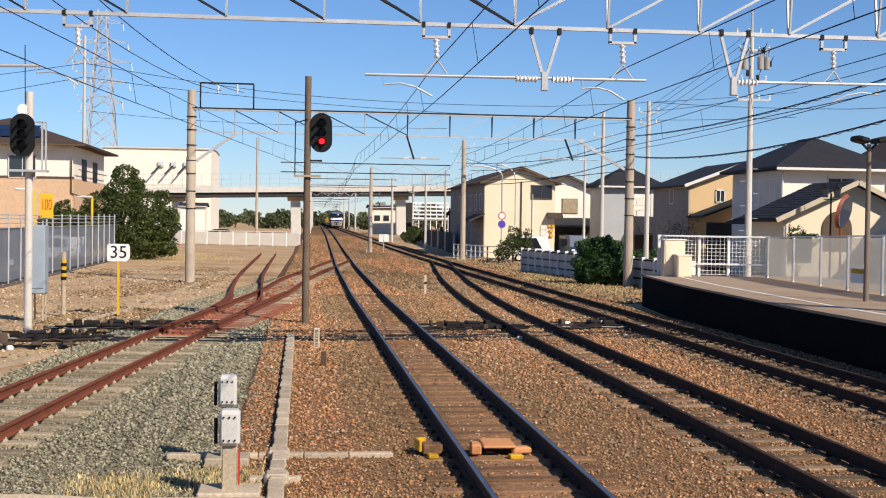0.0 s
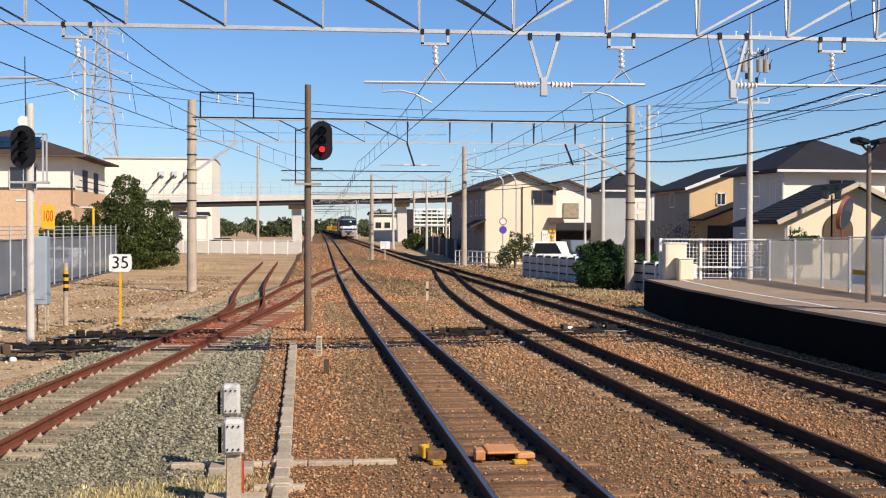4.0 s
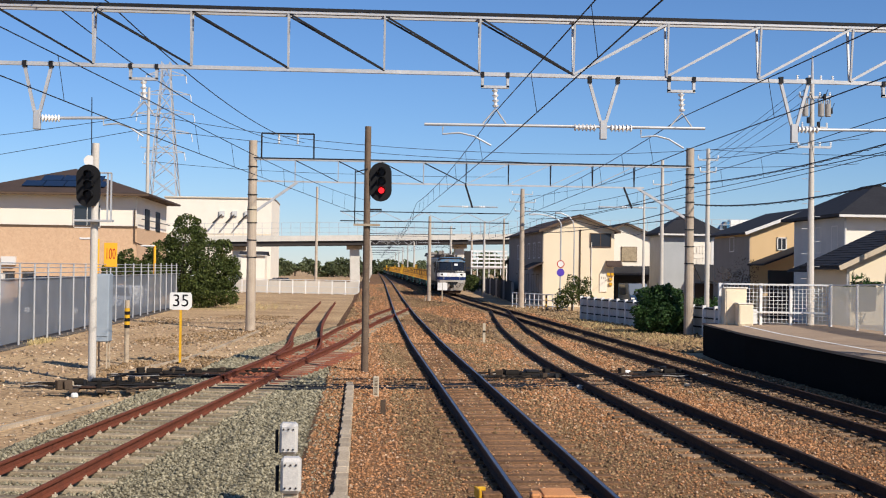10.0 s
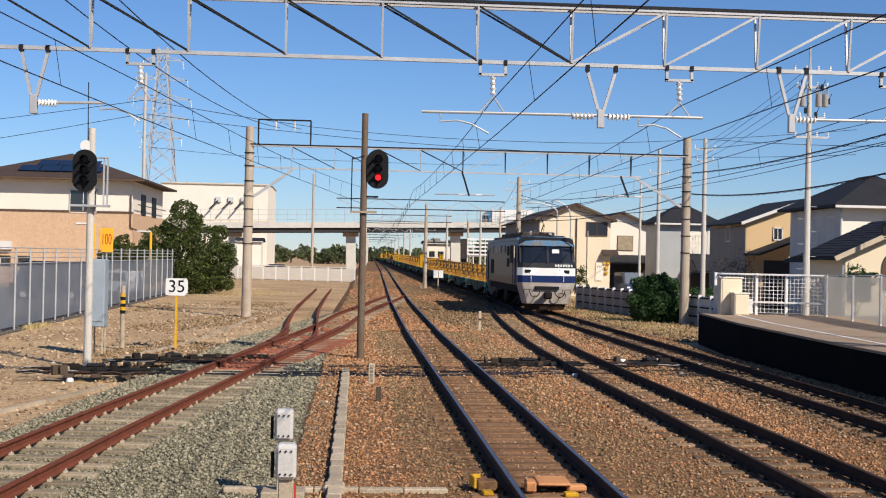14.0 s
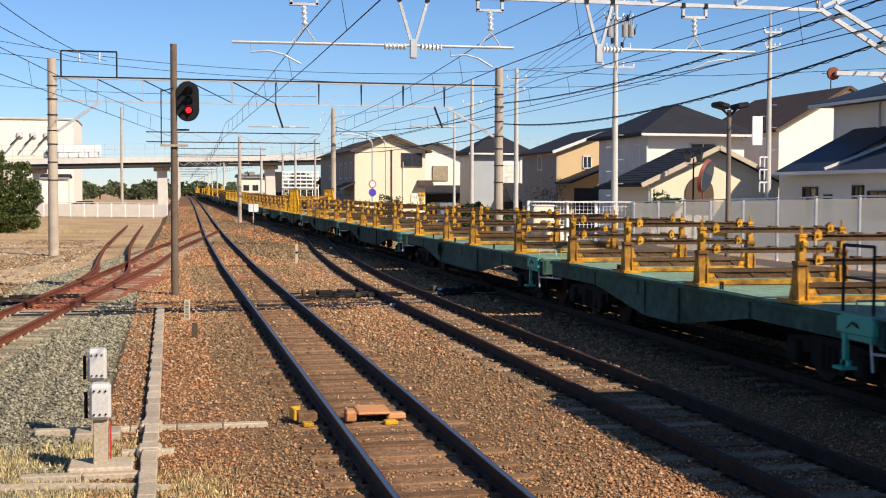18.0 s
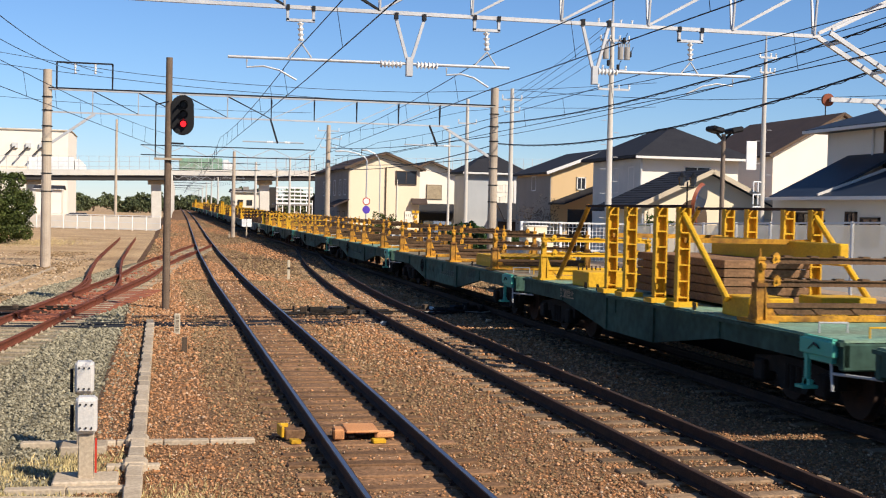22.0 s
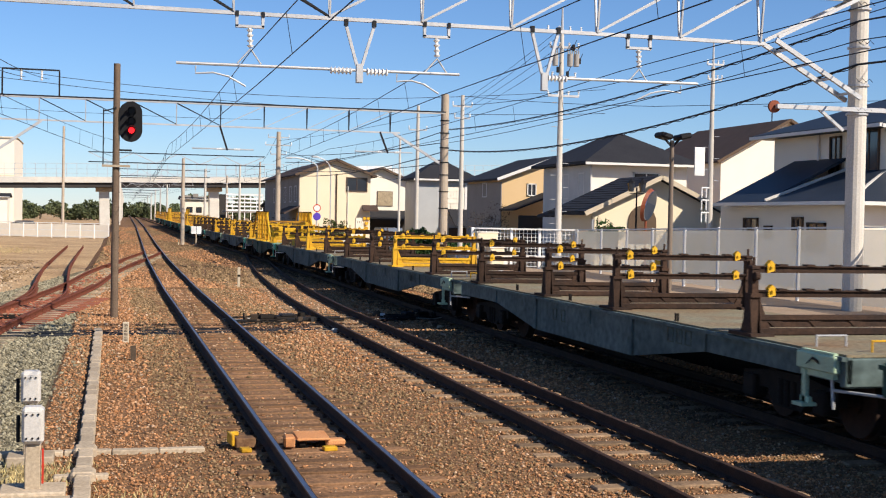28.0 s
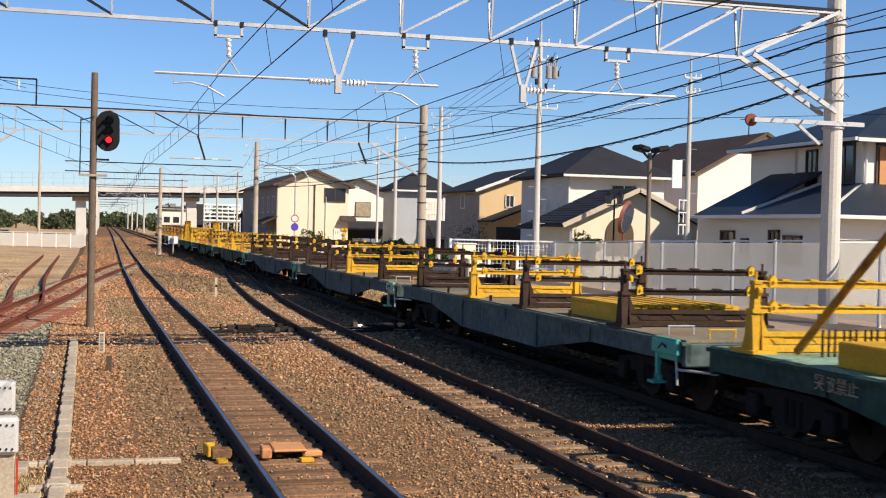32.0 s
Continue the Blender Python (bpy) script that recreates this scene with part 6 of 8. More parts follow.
for z_, w_ in ((62, 6.0), (56, 7.5), (50, 8.6), (44, 8.0), (38, 6.0)):
    bm = B()
    for s_ in (-1, 1):
        bar(bm, (0, 0, z_ + 1.8), (s_ * w_, 0, z_), 0.25, 0.25)
        bar(bm, (0, 0, z_), (s_ * w_, 0, z_), 0.25, 0.25)
    part("cross_arm", bm, "steel_galv", tw_)
    for s_ in (-1, 1):
        bm = B()
        ribbed(bm, (s_ * w_, 0, z_), (s_ * w_ * 1.05, 0, z_ - 2.6), 0.22, 6)
        part("insulator", bm, "insulator", tw_)


# ---------------------------------------------------------------- plants
def foliage(name, x, y, z0, blobs, n, leaf, material, label, category, trunk=0.12, seed=1, group=""):
    """Trunk with limbs and a crown of many small leaves spread in overlapping clumps."""
    t = thing(name, (x, y, z0), label, category, group)
    rng = np.random.default_rng(seed)
    twigs = []
    for bx, by, bz, br in blobs:
        for _ in range(6):
            d = rng.normal(size=3)
            d *= br * rng.uniform(0.8, 1.1) / np.linalg.norm(d)
            if bz + d[2] > 0.2:
                twigs.append((bx + d[0], by + d[1], bz + d[2] * 0.9, br * rng.uniform(0.18, 0.42)))
    bm = B()
    top = max(b[2] for b in blobs)
    rod(bm, (0, 0, -0.1), (0, 0, top * 0.5), trunk, trunk * 0.6, 8)
    for bx, by, bz, br in blobs:
        rod(bm, (0, 0, top * 0.3), (bx, by, bz), trunk * 0.5, trunk * 0.15, 6)
    part("trunk", bm, "bark", t)
    blobs = blobs + twigs
    w = np.array([b[3] ** 2 for b in blobs])
    pick = rng.choice(len(blobs), n, p=w / w.sum())
    c = np.array([b[:3] for b in blobs])[pick]
    r = np.array([b[3] for b in blobs])[pick]
    d = rng.normal(size=(n, 3))
    d /= np.linalg.norm(d, axis=1, keepdims=True)
    ctr = c + d * (r * rng.uniform(0.55, 1.08, n) ** 0.6)[:, None] * np.array([1, 1, 0.92])
    u = rng.normal(size=(n, 3))
    u /= np.linalg.norm(u, axis=1, keepdims=True)
    v = np.cross(u, rng.normal(size=(n, 3)))
    v /= np.linalg.norm(v, axis=1, keepdims=True)
    s = (leaf * rng.uniform(0.6, 1.4, n))[:, None]
    pts = np.stack([ctr - u * s, ctr + v * s * 0.45, ctr + u * s, ctr - v * s * 0.45], 1).reshape(-1, 3)
    faces = np.arange(4 * n).reshape(-1, 4)
    me = bpy.data.meshes.new("crown")
    me.from_pydata(pts.tolist(), [], faces.tolist())
    me.materials.append(M[material])
    part("crown", me, None, t)
    return t


rg_ = random.Random(21)
foliage("tree", -12.6, 92, -0.3, [(0.2, 0, 4.5, 1.3), (-1.3, 0.3, 3.5, 1.3), (1.7, 0, 3.6, 1.4), (-3.4, 0, 2.4, 1.1), (2.9, -0.2, 2.3, 1.2), (0.6, -0.6, 2.4, 1.8), (-1.8, -0.5, 2.0, 1.6), (2.2, -0.4, 1.2, 1.3), (-4.6, 0.5, 2.6, 1.0), (0.3, 0.2, 5.9, 0.8), (1.2, -0.6, 0.9, 1.3), (3.0, 0, 4.3, 0.6), (3.4, 0, 3.0, 0.8), (3.2, -0.3, 1.0, 0.9), (1.2, 0.1, 5.2, 0.6), (-3.9, 0, 3.4, 0.6), (-5.2, 0, 1.6, 0.8)],
        46000, 0.095, "leaf", "broad dark green evergreen tree behind the fence", "tree", 0.25, 2)
foliage("bush", 14.62, 61.2, -0.36, [(0, 0, 1.25, 1.05), (0.3, -0.2, 0.85, 1.0), (-0.35, -0.1, 0.8, 0.95), (0.1, -0.3, 1.75, 0.65), (-0.55, 0, 1.75, 0.55), (0.6, -0.1, 1.7, 0.6), (0.55, -0.3, 0.5, 0.7), (-0.6, -0.2, 0.5, 0.65)], 20000, 0.07, "leaf_deep", "clipped round dark green bush beside the line", "bush", 0.1, 3)
foliage("bush", 15.7, 93, -0.36, [(0, 0, 1.3, 0.9), (0.6, 0, 1.9, 0.6), (-0.6, 0, 1.0, 0.7), (0.9, 0, 1.1, 0.6), (0.1, 0, 2.2, 0.5), (-0.9, 0, 0.6, 0.5), (1.1, 0, 2.3, 0.35)], 3800, 0.075, "leaf", "loose green bush in front of the cream house", "bush", 0.08, 4)
foliage("bush", 17.5, 64, -0.36, [(0, 0, 0.9, 0.9), (1.0, 0.4, 1.0, 0.8), (1.9, 0.6, 0.8, 0.7)], 5000, 0.08, "leaf_deep", "dark green shrub behind the concrete fence", "bush", 0.08, 5)
foliage("tree", 24.2, 80.5, -0.36, [(0, 0, 2.2, 1.1), (0.5, 0, 3.2, 0.9), (-0.6, 0, 2.6, 0.8), (0.3, 0, 1.4, 0.9)], 1100, 0.06, "bark", "thin reddish garden tree, half bare", "tree", 0.07, 6)
foliage("shrub", 19.3, 48, 0.0, [(0, 0, 2.25, 0.42), (0.6, 0, 2.1, 0.3), (-0.5, 0, 1.9, 0.35)], 900, 0.06, "leaf_deep", "dark trained garden shrub beside the annexe", "shrub", 0.05, 7)
for k_ in range(26):
    x_ = -75 + 4.2 * k_ + rg_.uniform(-1, 1)
    foliage("distant_tree", x_, 420 + rg_.uniform(-10, 40), -0.3, [(rg_.uniform(-3, 3), rg_.uniform(-1, 1), rg_.uniform(1.6, 4.2), rg_.uniform(1.5, 2.6)) for _ in range(5)], 1100, 0.5, "leaf_hazed", "distant green trees beyond the viaduct, lightened as by haze", "tree", 0.3, 30 + k_, "distant trees")
for k_ in range(10):
    foliage("distant_tree", 20 + 3.6 * k_, 330 + rg_.uniform(-10, 30), -0.3, [(rg_.uniform(-2, 2), 0, rg_.uniform(2.0, 6.0), rg_.uniform(1.6, 2.6)) for _ in range(4)], 800, 0.45, "leaf_hazed", "distant green trees beyond the viaduct, lightened as by haze", "tree", 0.3, 70 + k_, "distant trees")


def tufts(name, n, spots, h, material, label, seed):
    rng = np.random.default_rng(seed)
    pts, faces = [], []
    for k in range(n):
        cx, cy, rx, ry, z = spots[int(rng.integers(len(spots)))]
        x, y = cx + rng.normal() * rx, cy + rng.normal() * ry
        a, b = rng.uniform(0, 6.28), rng.normal() * 0.35
        w, hh = 0.012, h * rng.uniform(0.4, 1.2)
        dx, dy = math.cos(a) * w, math.sin(a) * w
        i = len(pts)
        pts += [(x - dx, y - dy, z), (x + dx, y + dy, z), (x + b * hh, y + rng.normal() * 0.3 * hh, z + hh)]
        faces.append((i, i + 1, i + 2))
    me = bpy.data.meshes.new(name)
    me.from_pydata(pts, [], faces)
    me.materials.append(M[material])
    return tagged(new(name, me), label, "grass", kind="stuff")


tufts("dry_grass", 7000, [(-1.6, 12.6, 0.45, 0.5, -0.22), (-0.75, 14.0, 0.3, 0.3, -0.22), (-1.8, 13.6, 0.3, 0.3, -0.22), (0.25, 12.0, 0.25, 0.5, -0.22), (-0.8, 12.0, 0.5, 0.3, -0.22)], 0.075, "grass_dry", "dry straw-coloured grass round the cable boxes", 5)
tufts("trackside_grass", 7000, [(13.6, 56, 0.9, 2.5, -0.36), (12.6, 62, 0.7, 4, -0.36), (14.3, 74, 0.7, 5, -0.36), (13.2, 68, 0.6, 6, -0.36), (-9.3, 93, 1.6, 4, -0.36), (-7.5, 96, 1.5, 5, -0.36), (-11.9, 49, 0.15, 0.8, -0.36), (7.4, 100, 0.5, 12, -0.36)], 0.17, "grass_dry", "yellowed tufts of grass along the fences", 6)


# ---------------------------------------------------------------- things beside the near track
def cable_post(x, y, h, label, base):
    p = thing("cable_box_post", (x, y, -0.22), label, "junction box", "cable box posts")
    bm = B()
    box(bm, (0, 0, h * 0.3), (0.15, 0.13, h * 0.62), bevel=0.01)
    part("post", bm, "concrete", p)
    bm = B()
    box(bm, (0, -0.02, h - 0.19), (0.205, 0.2, 0.36), bevel=0.03)
    b = part("box", bm, "aluminium", p, "grey metal junction box")
    bm = B()
    box(bm, (0, -0.13, h - 0.19), (0.165, 0.02, 0.3), bevel=0.008)
    part("lid", bm, "aluminium", b)
    for sx in (-0.055, 0.0, 0.055):
        for z in (-0.115, 0.115):
            bm = B()
            disc(bm, (sx, -0.145, h - 0.19 + z), 0.01, 0.02, seg=8)
            part("bolt", bm, "steel_dark", b)
    bm = B()
    rod(bm, (-0.14, 0, h - 0.1), (-0.14, 0, h - 0.36), 0.02, seg=6)
    part("hinge", bm, "steel_dark", b)
    bm = B()
    box(bm, (0, 0, 0.04), (base, base * 0.8, 0.14), bevel=0.015)
    part("plinth", bm, "concrete", p)
    if base > 0.6:
        bm = B()
        box(bm, (0.095, -0.07, h * 0.36), (0.02, 0.01, 0.34))
        part("red_strip", bm, "red_paint", p)


cable_post(-0.66, 13.0, 0.92, "concrete post with a grey metal cable box on a plinth", 0.62)
cable_post(-0.78, 14.8, 1.05, "concrete post with a grey metal cable box on a plinth", 0.5)


def trough():
    t = thing("cable_trough", (0, 0, -0.22), "line of pale concrete cable trough lids beside the track", "cable trough")
    y = 9.0
    k = 0
    while y < 30.2:
        bm = B()
        box(bm, (-0.20 + 0.002 * (y - 12) + 0.012 * math.sin(3.1 * k), y + 0.245, 0.05 + 0.006 * math.sin(5.3 * k)), (0.165, 0.485, 0.13), 0.8 * math.sin(2.3 * k), bevel=0.01)
        part("trough_lid", bm, "concrete", t)
        y += 0.5
        k += 1
    for y, x0, x1 in ((15.15, -1.5, 1.15), (13.75, -0.5, 0.06), (12.7, -1.4, -0.25)):
        n = max(1, round((x1 - x0) / 0.55))
        for q in range(n):
            bm = B()
            box(bm, (x0 + (x1 - x0) * (q + 0.5) / n, y + 0.008 * math.sin(4 * q), 0.03), ((x1 - x0) / n - 0.008, 0.14, 0.09), math.sin(5 * q), bevel=0.012)
            part("side_trough", bm, "concrete", t)
    for y in (15.15, 13.75):
        bm = B()
        box(bm, (-0.2, y, 0.055), (0.26, 0.3, 0.135), bevel=0.03)
        part("junction_lid", bm, "concrete", t)


trough()
for y_, x_, w_ in ((12.0, -1.6, 1.6), (12.6, -2.9, 1.2)):
    bm = B()
    tube(bm, [(x_ - w_ + 2 * w_ * k_ / 8, y_ + 0.35 * math.sin(3 * k_ / 8), -0.19) for k_ in range(9)], 0.05, 8)
    solid("cable_duct", bm, "concrete", "pale bent cable duct lying on the gravel", "cable duct", "cable ducts")


def marker():
    m = thing("distance_marker", (0.41, 27.9, -0.22), "small white marker post with plain dark characters beside the track", "marker post")
    bm = B()
    box(bm, (0, 0, 0.22), (0.13, 0.06, 0.5), bevel=0.01)
    part("plate", bm, "board_cream", m)
    for k in range(4):
        bm = B()
        for dz in (-0.028, 0.0, 0.028):
            box(bm, (0, -0.032, 0.11 + 0.095 * k + dz), (0.07, 0.008, 0.012))
        part("character_bar", bm, "bark", m)
    bm = B()
    box(bm, (0.09, -3.4, 0.1), (0.1, 0.1, 0.42))
    part("stake", bm, "bark", m)


marker()


def stop_plate():
    p = thing("track_antenna", (2.42, 15.28, -0.17), "orange-rusted transponder plate lying between the rails", "track device")
    bm = B()
    box(bm, (0.0, 0, 0.10), (0.40, 0.46, 0.035), bevel=0.012, rx=2)
    part("plate", bm, "orange_plate", p)
    for x, y, sx, sy, h in ((-0.28, -0.12, 0.13, 0.26, 0.13), (0.27, -0.1, 0.24, 0.16, 0.08), (-0.12, -0.02, 0.1, 0.3, 0.10), (0.13, 0.02, 0.1, 0.3, 0.10)):
        bm = B()
        box(bm, (x, y, h / 2), (sx, sy, h), 8 if x > 0.2 else -4, bevel=0.02)
        part("foot", bm, "orange_plate" if abs(x) > 0.2 else "bogie_dark", p)
    bm = B()
    box(bm, (-0.80, -0.02, 0.05), (0.24, 0.2, 0.12), 4, bevel=0.012)
    part("wooden_block", bm, "sleeper_wood", p)
    for x, y, z, sx, sy, sz in ((-0.96, 0.0, 0.09, 0.035, 0.3, 0.13), (-0.91, 0.12, 0.13, 0.10, 0.06, 0.05), (-0.82, -0.36, 0.02, 0.12, 0.14, 0.05), (0.16, -0.42, 0.02, 0.16, 0.12, 0.05)):
        bm = B()
        box(bm, (x, y, z), (sx, sy, sz), 6, bevel=0.008)
        part("yellow_mark", bm, "yellow_paint", p)


stop_plate()


def point_machine(x, y, rz, label, wide=1.0, seed=1):
    """Greasy motor case with cover, throw rods, upright cranks, timbers and a tangle of cables."""
    rng = random.Random(seed)
    p = thing("point_machine", pose(x, y, -0.23, 0, 0, rz), label, "point machine", "point machines")
    bm = B()
    box(bm, (0, 0, 0.10), (0.5 * wide, 0.36, 0.15), bevel=0.04)
    part("case", bm, "bogie_dark", p)
    bm = B()
    box(bm, (0.06, 0.02, 0.20), (0.34 * wide, 0.30, 0.09), bevel=0.04)
    part("cover", bm, "steel_dark", p)
    bm = B()
    rod(bm, (-0.55 * wide, 0.05, 0.15), (-0.25 * wide, 0.05, 0.15), 0.09, seg=12)
    part("motor", bm, "bogie_dark", p)
    for k in range(12):
        bm = B()
        a = rng.uniform(-0.6, 0.6)
        z = rng.uniform(0.05, 0.13)
        rod(bm, (rng.uniform(-1.1, 0.2) * wide, a, z), (rng.uniform(0.6, 1.5) * wide, a + rng.uniform(-0.4, 0.4), z + rng.uniform(-0.03, 0.03)), rng.uniform(0.012, 0.028), seg=6)
        part("throw_rod", bm, ("bogie_dark", "rail_side", "steel_dark")[k % 3], p)
    for k in range(16):
        bm = B()
        h = rng.uniform(0.08, 0.24)
        box(bm, (rng.uniform(-0.9, 1.0) * wide, rng.uniform(-0.55, 0.5), h / 2 + 0.03), (rng.uniform(0.05, 0.2), rng.uniform(0.05, 0.16), h), rng.uniform(-40, 40), bevel=0.012, rx=rng.uniform(-15, 15))
        part("crank", bm, ("bogie_dark", "bark", "steel_dark", "bark", "bogie_dark", "concrete")[k % 6], p)
    for k in range(3):
        bm = B()
        box(bm, (-0.5 + 0.6 * k, 0.05, 0.02), (0.2, 1.5, 0.08), rng.uniform(-6, 6), bevel=0.01)
        part("timber", bm, "bark", p)
    for k in range(8):
        bm = B()
        f, g = rng.uniform(0.4, 1.4), rng.uniform(-0.6, 0.6)
        tube(bm, [(-1.3 * wide + 2.6 * wide * j / 11, g + 0.2 * math.sin(f * 6 * j / 11 + k) + 0.06 * math.sin(3 * j), 0.06 + 0.05 * abs(math.sin(1.3 * j + k))) for j in range(12)], rng.uniform(0.012, 0.022), 5)
        part("cable", bm, ("steel_dark", "bark", "bogie_dark", "pole_grey")[k % 4], p)


point_machine(4.5, 33.2, 12, "dark greasy point machine with rods between the tracks", 1.2, 2)
point_machine(8.0, 33.9, 200, "dark greasy point machine beside the loop line", 1.0, 3)
point_machine(-5.9, 29.6, 8, "dark greasy point machine beside the siding", 1.25, 4)
point_machine(-4.6, 32.8, 12, "dark greasy point machine beside the siding", 1.3, 5)
rc_ = random.Random(31)
for k_ in range(5):
    y0_ = 29.6 + 0.22 * k_
    ph_ = rc_.uniform(0, 6)
    wire("ground_cable", [(-5.2 + 0.6 * j_, y0_ + 0.05 * (j_ - 10) + 0.16 * math.sin(0.9 * j_ + ph_) + 0.5 * (j_ > 10) * math.sin(0.25 * (j_ - 10)), -0.178) for j_ in range(17 + 2 * (k_ % 3))], 0.018, "dark signal cable laid across under the rails", "ground cables")
for x_, y_, z_, s_, m_ in ((7.25, 34.0, -0.12, 0.2, "white_paint"), (5.3, 30.2, -0.17, 0.16, "concrete_pale"), (-5.9, 27.2, -0.14, 0.14, "white_paint"), (8.9, 30.0, -0.14, 0.16, "yellow_paint"), (8.1, 31.0, -0.17, 0.14, "concrete")):
    bm = B()
    box(bm, (x_, y_, z_), (s_, s_ * 0.8, s_ * 0.8), 20, bevel=s_ * 0.2)
    solid("loose_block", bm, m_, "small pale block lying on the ballast", "block", "loose blocks")
for k_, (x_, y_, h_) in enumerate(((4.82, 48.6, 0.85), (5.9, 112, 0.6))):
    st_ = thing("stake_marker", (x_, y_, -0.22), "short pale wooden stake between the tracks", "stake", "stakes")
    bm = B()
    box(bm, (0, 0, h_ * 0.3), (0.1, 0.08, h_ * 0.6))
    part("stake_foot", bm, "board_cream", st_)
    bm = B()
    box(bm, (0, 0, h_ * 0.72), (0.1, 0.08, h_ * 0.42))
    part("stake_top", bm, "sleeper_old" if k_ else "board_cream", st_)
sq_ = thing("square_sign", (7.25, 110, -0.22), "small white square sign on a post between the tracks", "sign")
bm = B()
box(bm, (0, 0, 0.55), (0.1, 0.1, 1.1))
part("post", bm, "concrete", sq_)
for s_ in (-1, 1):
    bm = B()
    box(bm, (s_ * 0.22, -0.07, 1.35), (0.4, 0.04, 0.66), bevel=0.01)
    part("plate", bm, "white_paint", sq_)

# speed sign
ss_ = thing("speed_sign", (-5.33, 38.9, -0.3), "white speed sign with black figures 35 on a yellow post", "sign")
bm = B()
box(bm, (0, 0.03, 0.8), (0.07, 0.07, 1.62))
part("post", bm, "yellow_paint", ss_, "yellow post")
bm = B()
o_ = [(-0.33, 1.60), (-0.33, 2.06), (-0.29, 2.10), (0.29, 2.10), (0.33, 2.02), (0.33, 1.68), (0.24, 1.58), (-0.24, 1.58)]
prism(bm, [(x, -0.015, z) for x, z in o_], (0, 0.03, 0))
pl_ = part("plate", bm, "white_paint", ss_)
lettering("35", pl_, pose(0, -0.019, 1.84, 90), 0.52, "black_paint")
yb_ = thing("striped_post", (-6.88, 38.7, -0.3), "grey post with a yellow and black striped band", "post")
bm = B()
rod(bm, (0, 0, 0), (0, 0, 1.85), 0.075, 0.07, seg=12)
part("post", bm, "concrete", yb_)
for k_ in range(6):
    bm = B()
    rod(bm, (0, 0, 1.02 + 0.1 * k_), (0, 0, 1.12 + 0.1 * k_), 0.082, seg=12)
    part("stripe", bm, "yellow_paint" if k_ % 2 else "black_paint", yb_)
cb_ = thing("signal_cabinet", (-7.15, 36.5, -0.3), "grey steel equipment cabinet on legs beside the mast", "cabinet")
bm = B()
box(bm, (0, 0, 1.7), (0.4, 0.55, 1.9), bevel=0.02)
part("body", bm, "cabinet_grey", cb_)
bm = B()
box(bm, (0.02, -0.285, 1.75), (0.32, 0.02, 1.7), bevel=0.008)
part("door", bm, "cabinet_grey", cb_)
for sx_ in (-0.15, 0.15):
    for sy_ in (-0.2, 0.2):
        bm = B()
        box(bm, (sx_, sy_, 0.4), (0.04, 0.04, 0.8))
        part("leg", bm, "concrete", cb_)


# ---------------------------------------------------------------- fence and car park
def fence_left():
    f = thing("metal_fence", (0, 0, -0.36), "grey steel fence with translucent panels along the car park", "fence")
    P = [(-12.0, 36), (-12.2, 47), (-12.35, 54), (-12.5, 62), (-12.55, 80), (-12.65, 97)]
    pts = []
    for (x0, y0), (x1, y1) in zip(P, P[1:]):
        n = max(1, round((y1 - y0) / 2.5))
        pts += [(x0 + (x1 - x0) * k / n, y0 + (y1 - y0) * k / n) for k in range(n)]
    pts.append(P[-1])
    for k, (x, y) in enumerate(pts):
        bm = B()
        rod(bm, (x, y, 0), (x, y, 2.78 + 0.004 * y), 0.04, seg=8)
        part("post", bm, "steel_galv", f)
    for a, b in zip(pts, pts[1:]):
        bm = B()
        bar(bm, (a[0] - 0.05, a[1], 1.27), (b[0] - 0.05, b[1], 1.27), 0.02, 2.26)
        part("panel", bm, "panel_translucent", f)
        for z in (2.42, 2.62, 2.82, 2.98):
            bm = B()
            rod(bm, (a[0], a[1], z), (b[0], b[1], z), 0.018 if z > 2.3 else 0.03, seg=6)
            part("rail", bm, "steel_galv", f)


fence_left()


def yellow_lamp(x, y, h):
    p = thing("yellow_lamp_post", (x, y, -0.36), "yellow lamp post with a small white lamp arm", "lamp post", "yellow lamp posts")
    bm = B()
    rod(bm, (0, 0, 0), (0, 0, h), 0.09, 0.08, seg=10)
    part("post", bm, "orange_sign", p)
    bm = B()
    box(bm, (-0.45, 0, h), (0.9, 0.16, 0.1), bevel=0.03)
    part("lamp_arm", bm, "white_paint", p)


yellow_lamp(-12.95, 82.3, 4.2)
yellow_lamp(-12.95, 64.5, 4.25)
os_ = thing("price_sign", (-12.3, 64.4, 2.5), "orange board with red figures 100 beside the car park", "sign")
bm = B()
box(bm, (0, 0, 0.6), (0.64, 0.08, 1.2), bevel=0.01)
br_ = part("board", bm, "orange_sign", os_)
lettering("100", br_, pose(0, -0.045, 0.62, 90) @ Matrix.Diagonal((0.72, 1.6, 1, 1)), 0.48, "red_paint")
bm = B()
rod(bm, (0, 0.06, -2.86), (0, 0.06, 1.2), 0.04, seg=8)
part("post", bm, "steel_galv", os_)


